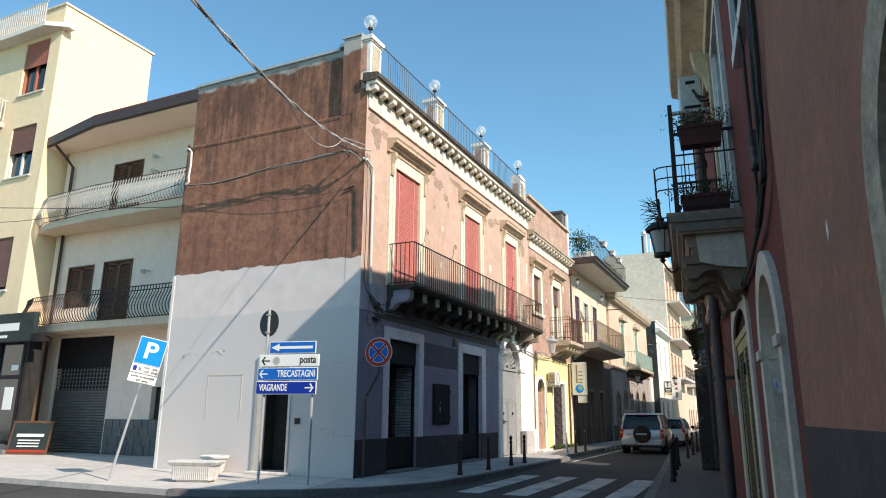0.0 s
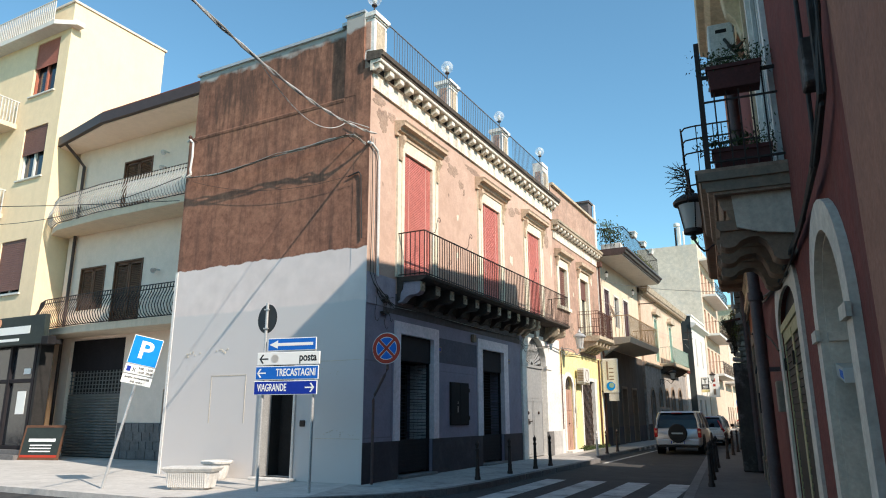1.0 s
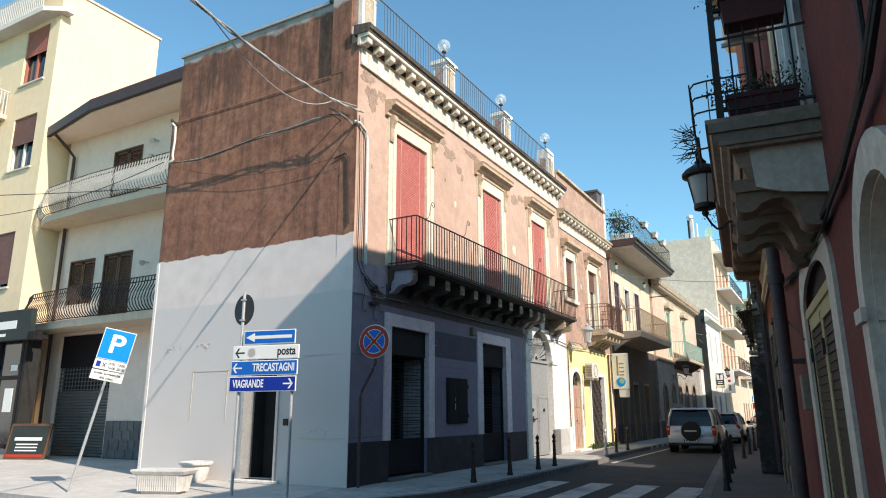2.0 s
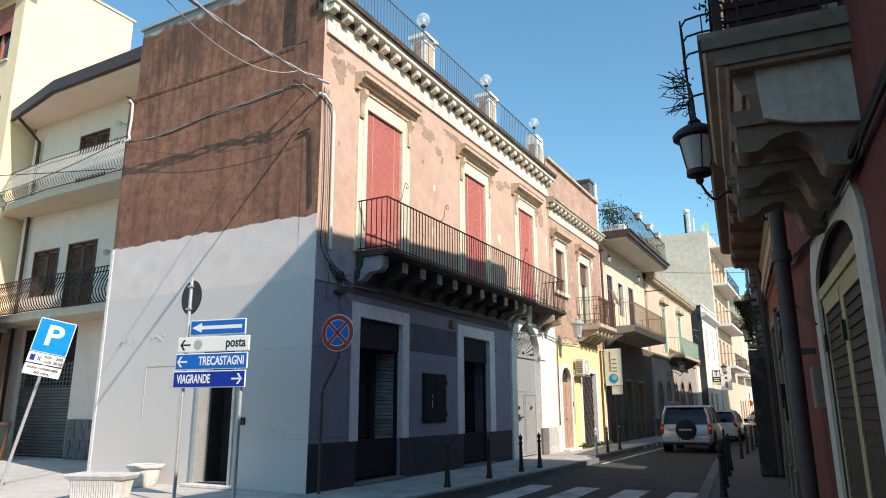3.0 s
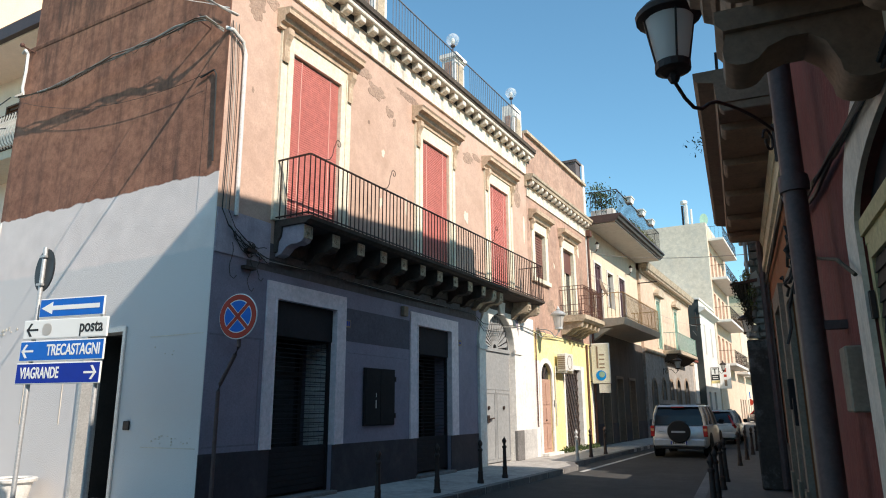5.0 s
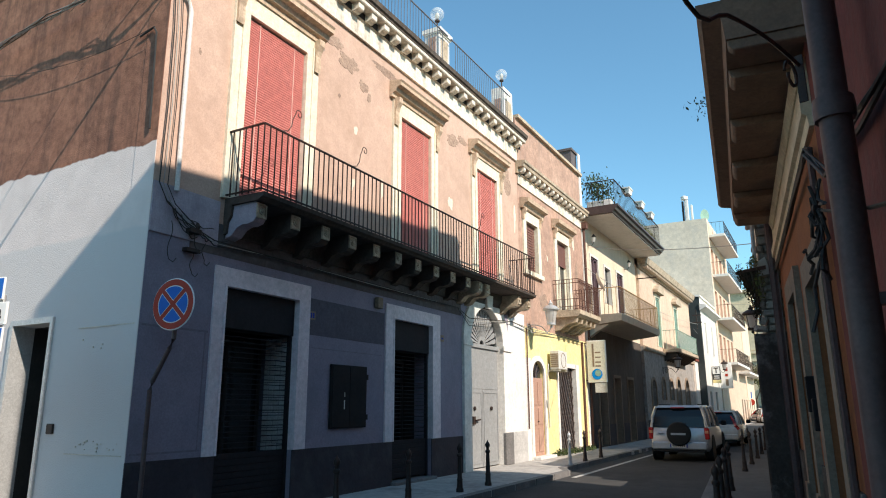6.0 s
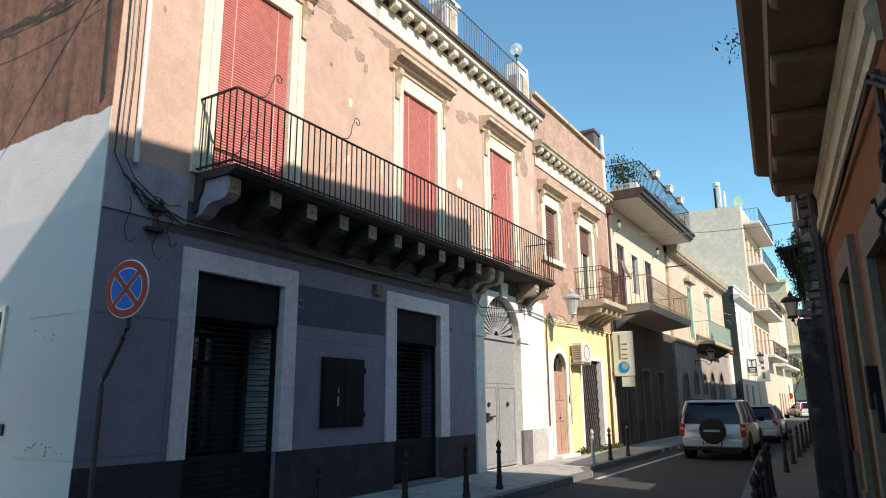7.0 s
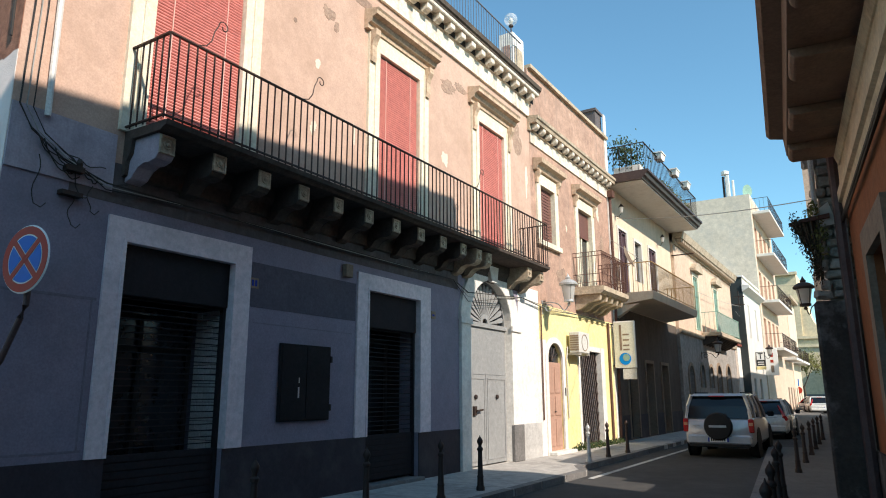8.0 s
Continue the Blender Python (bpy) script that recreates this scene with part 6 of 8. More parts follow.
for q in (45, 135):
    part("bar", B().box(-0.25, 0.25, -0.0225, -0.0205, -0.028, 0.028).turn(pose(0, 0, 2.85, 0, q, 0)), M["signred"], d, "red cross bar")

# stone planters before the gable
pl = thing("stone_planter", "white cast stone trough with ribbed sides and a flat lid", "planter", at=pose(-11.28, 11.46, 0, 0, 0, 20))
w, dp = 0.94, 0.4
part("trough", B().hull([(-w / 2 + 0.05, -dp / 2 + 0.03, 0.04), (w / 2 - 0.05, -dp / 2 + 0.03, 0.04), (w / 2 - 0.05, dp / 2 - 0.03, 0.04), (-w / 2 + 0.05, dp / 2 - 0.03, 0.04)],
                        [(-w / 2, -dp / 2, 0.34), (w / 2, -dp / 2, 0.34), (w / 2, dp / 2, 0.34), (-w / 2, dp / 2, 0.34)]), M["marble"], pl)
rib = mesh_of("rib", B().hull([(0, -dp / 2 + 0.006, 0.05), (0.024, -dp / 2 + 0.006, 0.05), (0.024, -dp / 2 + 0.05, 0.05), (0, -dp / 2 + 0.05, 0.05)],
                              [(0, -dp / 2 - 0.014, 0.33), (0.024, -dp / 2 - 0.014, 0.33), (0.024, -dp / 2 + 0.03, 0.33), (0, -dp / 2 + 0.03, 0.33)]), M["marble"])
for k in range(19):
    o = new("rib", rib)
    o.parent, o.location = pl, (-w / 2 + 0.055 + k * 0.043, 0, 0)
part("lid", B().hull([(-0.5, -0.22, 0.34), (0.5, -0.22, 0.34), (0.5, 0.22, 0.34), (-0.5, 0.22, 0.34)], [(-0.54, -0.26, 0.40), (0.54, -0.26, 0.40), (0.54, 0.26, 0.40), (-0.54, 0.26, 0.40)]).box(-0.54, 0.54, -0.26, 0.26, 0.40, 0.43), M["marble"], pl, "flat overhanging lid")
part("foot", B().box(-w / 2 + 0.12, w / 2 - 0.12, -0.14, 0.14, 0.0, 0.04), M["marble"], pl)
pl = thing("stone_pot", "round white cast stone flower pot with stained sides", "planter", at=pose(-12.45, 13.22, 0))
part("bowl", B().lathe([(0.2, 0.0), (0.22, 0.03), (0.24, 0.06), (0.29, 0.3), (0.3, 0.36)], seg=24), M["marble"], pl, "", True)
part("rim", B().lathe([(0.29, 0.34), (0.35, 0.36), (0.36, 0.4), (0.34, 0.42), (0.28, 0.42), (0.26, 0.37)], seg=24), M["marble"], pl, "rolled rim", True)
part("soil", B().lathe([(0.02, 0.37), (0.27, 0.37), (0.27, 0.39), (0.02, 0.4)], seg=18), M["dark"], pl)

# bollards
bo = thing("bollard", "black cast iron bollard with a pointed knob on the pavement edge", "bollard", "bollards", at=pose(-7.0, 20.72, 0))
part("shaft", B().lathe([(0.07, 0), (0.07, 0.05), (0.055, 0.08), (0.05, 0.2), (0.056, 0.22), (0.045, 0.25), (0.035, 0.62), (0.05, 0.64), (0.05, 0.67), (0.032, 0.69)], seg=12), M["iron"], bo, "", True)
part("knob", B().lathe([(0.03, 0.69), (0.028, 0.72), (0.048, 0.76), (0.05, 0.79), (0.03, 0.83), (0.012, 0.85), (0.004, 0.88)], seg=12), M["iron"], bo, "", True)
for x, y in [(-7.0, 15.8), (-7.0, 17.7), (-7.0, 19.5), (-7.2, 27.7), (-7.2, 29.3), (-7.3, 44), (-7.3, 47), (-7.3, 50),
             (-2.12, 16.6), (-2.28, 18.2), (-2.5, 20.5), (-2.62, 22.0), (-2.8, 26.3), (-2.85, 28.6), (-2.9, 31.0), (-2.95, 33.2), (-3.0, 35.5), (-3.05, 38)]:
    copy_thing(bo, pose(x, y, 0))
gb = copy_thing(bo, pose(-7.15, 26.2, 0))
tagged(gb, "grey painted cast iron bollard with a pointed knob")
for c in gb.children:
    c.data = c.data.copy()
    c.data.materials[0] = M["galv"]

# ---- cables of the corner house ----
oc = thing("overhead_cable", "twisted black and grey overhead cable slung from the house corner", "cable")
mainc = cable_pts((-8.52, 13.66, 7.92), (-1.0, -6.0, 6.2), 1.55, 40)
for j in range(2):
    part("strand", B().tube([p + Vector((0.018 * math.cos(i * 1.9 + j * math.pi), 0, 0.018 * math.sin(i * 1.9 + j * math.pi))) for i, p in enumerate(mainc)], 0.014, 6), M["greycable" if j else "whitepipe"], oc)
part("strand", B().tube(cable_pts(mainc[13], (-9.35, 13.64, 8.42), 0.5, 18) + [Vector((-8.7, 13.62, 8.1))], 0.008, 5), M["whitepipe"], oc, "slack grey side wire")
part("strand", B().tube(cable_pts((-14.9, 13.5, 7.2), (-40, 6, 10.0), 0.6), 0.012, 5), M["cable"], oc)
part("strand", B().tube(cable_pts((-14.9, 13.5, 7.9), (-27, 15.2, 8.6), 0.3), 0.012, 5), M["cable"], oc)
wc = thing("conduit_run", "bundle of weathered cables strung across the gable", "cable")
run = [(-14.68, 8.0), (-14.62, 7.84), (-14.45, 7.78), (-13.6, 7.7), (-13.0, 7.72), (-12.2, 7.78), (-11.4, 7.84), (-10.5, 7.86), (-9.7, 7.88), (-9.2, 7.9), (-8.95, 7.86), (-8.8, 7.72)]
rnd = random.Random(2)
for j in range(6):
    pts = []
    for i, (x, z) in enumerate(run):
        f = i / (len(run) - 1)
        off = 0.05 if i in (0, len(run) - 1) else 0.2 + 0.1 * f + rnd.uniform(-0.05, 0.06)
        pts.append((x, 13.69 - off, z + rnd.uniform(-0.03, 0.03)))
    part("cable", B().tube(pts, 0.014 if j == 0 else 0.009, 6), M["greycable" if j in (0, 2, 3, 5) else "twig"], wc)
b = B()
for k in range(26):
    x = -14.4 + k * 0.205 + rnd.uniform(-0.05, 0.05)
    z = 7.69 + 0.21 * max(0.0, min(1.0, (x + 13.6) / 4.4))
    b.tube([(x, 13.42, z + 0.03), (x + rnd.uniform(-0.03, 0.03), 13.44, z - 0.02), (x + rnd.uniform(-0.07, 0.07), 13.43, z - rnd.uniform(0.05, 0.11))], 0.006, 4)
tagged(part("cable_tie", b, M["twig"], wc, "loose ends of binding wire"), kind="stuff")
part("conduit", B().tube([(-14.92, 13.62, 8.98), (-14.8, 13.6, 9.02), (-14.68, 13.6, 8.9), (-14.66, 13.6, 8.5), (-14.7, 13.6, 8.1), (-14.68, 13.62, 7.95)], 0.03, 8), M["whitepipe"], wc, "white bent conduit")
for x, z in ((-14.6, 8.95), (-9.2, 7.9)):
    part("wall_hook", B().tube([(x, 13.70, z), (x, 13.4, z + 0.03)], 0.016, 6).lathe([(0.03, 0), (0.05, 0.03), (0.04, 0.07), (0.02, 0.09)], (x, 13.42, z), 8), M["rust"], wc, "rusty insulator hook")
part("wire", B().tube(cable_pts((-14.5, 13.55, 7.7), (-8.9, 13.6, 7.0), 0.35, 16), 0.005, 4), M["cable"], wc)
part("drop_pipe", B().tube([(-9.3, 13.66, 6.98), (-9.0, 13.66, 7.05), (-8.93, 13.66, 6.95), (-8.86, 13.66, 5.4)], 0.016, 6), M["cable"], wc, "thin black drop pipe")
cc = thing("corner_conduits", "white plastic conduit and black wires down the house corner", "cable")
part("conduit", B().tube([(-8.75, 13.64, 7.75), (-8.66, 13.7, 7.72), (FX + 0.06, 13.95, 7.6), (FX + 0.06, 14.02, 7.4), (FX + 0.06, 14.05, 4.55)], 0.035, 8), M["whitepipe"], cc, "white plastic conduit")
for j, y in enumerate((13.76, 13.83, 13.9)):
    part("wire", B().tube([(FX + 0.04, y - 0.05, 7.9), (FX + 0.05, y, 7.0), (FX + 0.05, y + 0.02, 5.8), (FX + 0.05, y, 4.6), (FX + 0.06, y + 0.15, 4.35), (FX + 0.08, y + 0.5, 4.12), (FX + 0.06, 14.8, 3.98 - 0.04 * j), (FX + 0.07, 16.0, 3.96), (FX + 0.07, 19, 3.93 + 0.02 * j), (FX + 0.07, 22.6, 3.95), (FX + 0.09, 23.2, 3.75 - 0.1 * j), (FX + 0.1, 25.9, 3.95), (FX + 0.1, 27.5, 3.8 + 0.04 * j), (FX + 0.1, 30, 3.9), (FX + 0.1, 33.5, 3.85)], 0.007 if j else 0.01, 6), M["greycable" if j == 1 else "cable"], cc)
for j in range(9):
    y0, z0 = 13.9 + 0.07 * j, 4.35 - 0.03 * j + rnd.uniform(-0.06, 0.06)
    y1, z1 = y0 + rnd.uniform(0.15, 0.75), z0 - rnd.uniform(0.1, 0.35)
    part("loose_wire", B().tube([p + Vector((0.02 * math.sin(i * 0.9 + j), 0, 0.015 * math.sin(i * 1.3 + 2 * j))) for i, p in enumerate(cable_pts((FX + 0.06, y0, z0), (FX + 0.06, y1, z1), rnd.uniform(0.04, 0.16), 12))], 0.007, 5), M["cable"], cc)
for j, (y, z, h) in enumerate(((14.02, 4.1, 0.55), (14.42, 3.72, 0.32), (14.62, 3.9, 0.3))):
    part("loose_wire", B().tube([(FX + 0.05, y + 0.03 * math.sin(k * 0.8 + j), z - h * k / 8) for k in range(9)] + [(FX + 0.05, y + 0.08, z - h - 0.03), (FX + 0.05, y + 0.13, z - h + 0.03)], 0.006, 5), M["cable"], cc)
pieces("insulator", B().box(FX, FX + 0.12, 14.3, 14.5, 4.0, 4.06).box(FX, FX + 0.1, 14.28, 14.52, 3.72, 3.77).lathe([(0.03, 0), (0.04, 0.05), (0.02, 0.1)], (FX + 0.08, 14.45, 4.06)), M["iron"], cc, "old iron insulator bracket")
part("box", B().box(FX, FX + 0.1, 19.1, 19.28, 3.5, 3.72).bevel(0.01), M["greystone"], cc, "small grey meter box")
pieces("wall_plate", B().box(FX, FX + 0.012, 17.1, 17.26, 3.05, 3.2).box(FX, FX + 0.012, 21.85, 22.0, 3.05, 3.2), M["greystone"], cc, "small enamel wall plates with worn bars")
pieces("plate_bar", B().box(FX + 0.012, FX + 0.014, 17.13, 17.17, 3.08, 3.17).box(FX + 0.012, FX + 0.014, 17.19, 17.23, 3.08, 3.17).box(FX + 0.012, FX + 0.014, 21.88, 21.96, 3.1, 3.14), M["signnavy"], cc)
part("door_bell", B().box(-10.45, -10.3, 13.67, 13.7, 1.18, 1.32).bevel(0.01), M["iron"], cc)
# door in the gable
gd = thing_part("gable_door", house, "narrow dark doorway with grey metal frame")
part("door_frame", B().box(-11.68, -11.60, 13.66, 14.0, 0.0, 2.83).box(-10.66, -10.6, 13.66, 14.0, 0.0, 2.83).box(-11.60, -10.66, 13.66, 14.0, 2.75, 2.83), M["galv"], gd)
part("door_leaf", B().box(-11.6, -10.66, 14.35, 14.4, 0.05, 2.75).box(-11.62, -11.6, 14.0, 14.4, 0.05, 2.75).box(-10.66, -10.64, 14.0, 14.4, 0.05, 2.75).box(-11.6, -10.66, 14.0, 14.4, 2.75, 2.8), M["dark"], gd)
part("threshold", B().box(-11.75, -10.5, 13.5, 13.9, 0.0, 0.06).bevel(0.01), M["marble"], gd)
part("old_outline", B().box(-13.35, -13.33, 13.693, 13.70, 1.25, 2.4).box(-12.2, -12.18, 13.693, 13.70, 1.25, 2.4).box(-13.35, -12.18, 13.693, 13.70, 2.38, 2.4), M["concrete"], house, "outline of a walled-up opening")
rnd = random.Random(61)
b = B()
for k in range(34):
    x, z, r = (rnd.uniform(-9.95, -8.85), rnd.choice((1.0, 1.08, 2.35, 2.48)) + rnd.uniform(-0.03, 0.03), rnd.uniform(0.008, 0.02)) if k < 20 else (rnd.uniform(-14.4, -12.8), rnd.uniform(2.9, 3.05), rnd.uniform(0.01, 0.04))
    b.prism([(x + r * math.cos(a), z + r * rnd.uniform(0.5, 1.0) * math.sin(a)) for a in (0, 1, 2, 3, 4, 5)], "y", 13.687, 13.70)
tagged(part("scuffs", b, M["concrete"], house, "chipped marks in the limewash"), kind="stuff")
pieces("paint_line", B().box(-10.0, -8.8, 13.687, 13.70, 0.92, 0.935).box(-10.0, -8.8, 13.687, 13.70, 2.62, 2.635), M["concrete"], house, "old paint line")

# ---- yellow shop front ----
sd = thing_part("small_door", house, "arched pinkish wooden door with fanlight")
b = arch_band(B().box(FX, FX + 0.05, 27.38, 27.55, 0.0, 2.5).box(FX, FX + 0.05, 28.55, 28.72, 0.0, 2.5), "x", FX, FX + 0.05, 28.05, 0.5, 0.67, 2.5, 0.9)
part("surround", b, M["lime"], sd)
part("leaf", B().box(FX - 0.1, FX - 0.04, 27.55, 28.55, 0.08, 2.42), M["tan"], sd)
b = B()
for y0, y1 in ((27.62, 28.0), (28.1, 28.48)):
    for z0, z1 in ((0.2, 0.9), (1.0, 1.5), (1.6, 2.3)):
        b.box(FX - 0.04, FX - 0.02, y0, y1, z0, z1)
pieces("panel", b, M["tan"], sd)
part("knob", B().lathe([(0.02, 0), (0.03, 0.02), (0.01, 0.05)], seg=8).turn(pose(FX - 0.03, 28.05, 1.1, 0, 90, 0)), M["iron"], sd)
part("fanlight", B().box(FX - 0.12, FX - 0.1, 27.55, 28.55, 2.42, 2.98), M["glass"], sd)
b = B()
for k in range(1, 6):
    t = math.pi * k / 6
    b.tube([(FX - 0.08, 28.05, 2.45), (FX - 0.08, 28.05 + 0.5 * math.cos(t), 2.45 + 0.48 * math.sin(t))], 0.012, 4)
part("tracery", b, M["iron"], sd)
part("step", B().box(FX, FX + 0.28, 27.4, 28.8, 0.0, 0.09).bevel(0.01), M["marble"], sd, "worn white stone step")
part("bell_box", B().box(FX, FX + 0.05, 28.62, 28.78, 1.5, 1.75).bevel(0.01), M["acwhite"], sd)
sh2 = thing_part("shop_entrance", house, "shop entrance behind a dark lattice gate")
part("frame", B().box(FX - 0.45, FX + 0.05, 31.75, 32.1, 0.0, 3.02).box(FX - 0.45, FX + 0.03, 29.8, 29.95, 0.0, 3.02).box(FX - 0.45, FX + 0.03, 29.95, 31.75, 2.87, 3.02), M["lime"], sh2)
b = B()
for k in range(-14, 15):
    for d in (-1, 1):
        c = 30.85 + k * 0.19
        za, zb = sorted((1.45 + d * (29.99 - c) / 0.62, 1.45 + d * (31.71 - c) / 0.62))
        za, zb = max(za, 0.1), min(zb, 2.82)
        if zb - za > 0.05:
            b.tube([(FX - 0.1 + 0.012 * d, c + d * (z - 1.45) * 0.62, z) for z in (za, zb)], 0.011, 4)
part("lattice", b, M["iron"], sh2, "dark iron lattice")
part("gate_frame", B().box(FX - 0.08, FX - 0.03, 29.95, 30.0, 0.05, 2.87).box(FX - 0.17, FX - 0.12, 31.7, 31.75, 0.05, 2.87).box(FX - 0.17, FX - 0.12, 29.95, 31.75, 0.05, 0.15).box(FX - 0.17, FX - 0.12, 30.83, 30.88, 0.1, 2.87), M["iron"], sh2)
part("glass", B().box(FX - 0.3, FX - 0.28, 29.95, 31.75, 0.05, 2.87), M["glass"], sh2)
ac = thing("air_conditioner", "white air conditioner unit on the yellow wall", "air conditioner")
part("casing", B().box(FX + 0.1, FX + 0.42, 28.95, 29.75, 2.72, 3.32).bevel(0.02), M["acwhite"], ac)
b = B()
for k in range(7):
    b.box(FX + 0.13, FX + 0.39, 28.935, 28.95, 2.8 + k * 0.065, 2.835 + k * 0.065)
arch_band(arch_band(b, "x", FX + 0.42, FX + 0.43, 29.35, 0.22, 0.24, 3.02, 1, 12), "x", FX + 0.42, FX + 0.43, 29.35, 0.22, 0.24, 3.02, -1, 12)
part("grille", b, M["greystone"], ac, "dark louvre slots")
pieces("bracket", B().box(FX, FX + 0.42, 29.0, 29.04, 2.66, 2.72).box(FX, FX + 0.42, 29.66, 29.7, 2.66, 2.72).tube([(FX + 0.05, 28.95, 2.9), (FX + 0.04, 28.85, 2.5), (FX + 0.04, 28.9, 0.9)], 0.02, 5), M["paleiron"], ac)
sn = thing("shop_sign", "pale green hanging shop sign with a round blue-green emblem", "shop sign")
part("board", B().box(FX + 0.1, FX + 0.82, 33.0, 33.09, 2.42, 3.98).bevel(0.01), M["signwhite"], sn)
sg_pale = mat("pale sign face", (0.74, 0.73, 0.62), (0.68, 0.67, 0.56), 0.4, 3, 40, 0.0)
part("face", B().box(FX + 0.13, FX + 0.79, 32.996, 33.0, 2.46, 3.94), sg_pale, sn)
pieces("word_bar", B().box(FX + 0.3, FX + 0.37, 32.99, 32.996, 3.0, 3.86).box(FX + 0.41, FX + 0.62, 32.99, 32.996, 3.0, 3.05).box(FX + 0.41, FX + 0.62, 32.99, 32.996, 3.14, 3.19).box(FX + 0.41, FX + 0.62, 32.99, 32.996, 3.32, 3.37).box(FX + 0.41, FX + 0.62, 32.99, 32.996, 3.5, 3.55), M["greystone"], sn, "grey bars of the shop's lettering")
part("emblem", B().lathe([(0.2, 0), (0.2, 0.006)], seg=20).turn(Matrix.Translation((FX + 0.46, 32.99, 2.72)) @ Matrix.Rotation(math.pi / 2, 4, 'X')), M["signcyan"], sn, "round blue-green emblem")
part("emblem_leaf", B().lathe([(0.12, 0), (0.12, 0.004)], seg=14).turn(Matrix.Translation((FX + 0.5, 32.984, 2.76)) @ Matrix.Rotation(math.pi / 2, 4, 'X')), M["green"], sn)
part("lower_plate", B().box(FX + 0.35, FX + 0.8, 33.02, 33.06, 2.05, 2.4), M["acwhite"], sn)
pieces("arm", B().tube([(FX, 33.05, 3.9), (FX + 0.15, 33.05, 3.9)], 0.02, 6).tube([(FX, 33.05, 2.5), (FX + 0.15, 33.05, 2.5)], 0.02, 6), M["iron"], sn)
part("drain", B().tube([(FX + 0.06, 32.6, 3.9), (FX + 0.06, 32.6, 0.1)], 0.04, 6), M["rust"], house, "brown drain")
part("drain", B().tube([(FX + 0.05, 27.15, 3.9), (FX + 0.05, 27.15, 0.9)], 0.02, 6), M["rust"], house, "thin brown drain")
tu = thing("grass_tufts", "weeds growing at the foot of the yellow wall", "weeds", kind="stuff")
leaves("weed_growth", [(FX + 0.12, 29.1 + 0.12 * k, 0.06) for k in range(36)], 800, 0.05, M["leaf"], tu, "", 77, (0.05, 0.06, 0.05))
lantern("street_lamp", "dark metal street lantern with milky panes above the white wall", pose(FX + 0.78, 27.35, 3.98, 0, 0, -90), 0.78, "street lanterns", "galv")
lantern("street_lamp", "black iron street lantern on the pink house", pose(-7.75, 46.5, 3.6, 0, 0, -90), 0.8, "street lanterns")
lantern("street_lamp", "black iron street lantern beside the tobacco sign", pose(-7.2, 62, 4.2, 0, 0, -90), 0.8, "street lanterns")


# ---- houses further along ----
def rail(parent, x0, x1, y0, y1, z0, z1, material, step=0.13):
    """A plain balcony railing round three sides of a slab against a wall at x0."""
    part("handrail", B().box(x1 - 0.02, x1 + 0.02, y0, y1, z1 - 0.03, z1).box(x0, x1, y0 - 0.015, y0 + 0.015, z1 - 0.03, z1).box(x0, x1, y1 - 0.015, y1 + 0.015, z1 - 0.03, z1)
         .box(x1 - 0.015, x1 + 0.015, y0, y1, z0 + 0.08, z0 + 0.1), material, parent)
    b = B()
    n = int((y1 - y0) / step)
    for k in range(n + 1):
        y = y0 + (y1 - y0) * k / n
        b.box(x1 - 0.008, x1 + 0.008, y - 0.008, y + 0.008, z0, z1)
    n = max(2, int((x1 - x0) / step))
    for k in range(1, n):
        x = x0 + (x1 - x0) * k / n
        for y in (y0, y1):
            b.box(x - 0.008, x + 0.008, y - 0.008, y + 0.008, z0, z1)
    tagged(part("baluster", b, material, parent), kind="stuff")


def louvre(parent, x, y0, y1, z0, z1, material, name="shutter"):
    p = part(name, B().box(x, x + 0.05, y0, y0 + 0.07, z0, z1).box(x, x + 0.05, y1 - 0.07, y1, z0, z1).box(x, x + 0.05, y0, y1, z1 - 0.08, z1).box(x, x + 0.05, y0, y1, z0, z0 + 0.1)
             .box(x, x + 0.05, (y0 + y1) / 2 - 0.05, (y0 + y1) / 2 + 0.05, z0, z1), material, parent)
    b = B()
    for k in range(int((z1 - z0 - 0.2) / 0.08)):
        z = z0 + 0.1 + k * 0.08
        b.prism([(x, z), (x + 0.01, z), (x + 0.04, z + 0.06), (x + 0.03, z + 0.06)], "y", y0 + 0.06, y1 - 0.06)
    tagged(part("louvre", b, material, p), kind="stuff")


# white house with the roof terrace
ch = thing("terrace_house", "white house with cantilevered roof terrace and long balcony", "house")
CH = [(34.75, 35.75, 0.05, 2.75, 0), (37.0, 38.0, 0.05, 2.75, 0), (39.3, 40.3, 0.05, 2.75, 0), (34.5, 35.5, 5.1, 7.6, 0), (36.5, 37.4, 5.9, 7.5, 0), (38.5, 39.6, 5.1, 7.6, 0)]
part("wall", wall(B(), "x", FX - 0.4, FX - 0.02, 33.64, 42.4, 0.0, 4.6, CH[:3]), M["umber"], ch, "grimy brown ground-floor wall")
part("wall", wall(B(), "x", FX - 0.4, FX - 0.025, 33.64, 42.4, 4.6, 9.05, CH[3:]), M["cream"], ch, "cream upper wall")
part("back_wall", B().box(-15, -11, 33.64, 42.4, 0, 9.05).box(-11, FX - 0.4, 42.1, 42.4, 0, 9).box(-11, FX - 0.4, 33.64, 33.9, 0, 9), M["white wall"], ch)
part("inner_wall", B().box(-9.5, -9.4, 33.9, 42.1, 0, 9), M["dark"], ch)
pieces("plinth", B().box(FX - 0.02, FX, 33.64, 34.75, 0, 0.85).box(FX - 0.02, FX, 35.75, 37.0, 0, 0.85).box(FX - 0.02, FX, 38.0, 39.3, 0, 0.85).box(FX - 0.02, FX, 40.3, 42.4, 0, 0.85), M["dado"], ch)
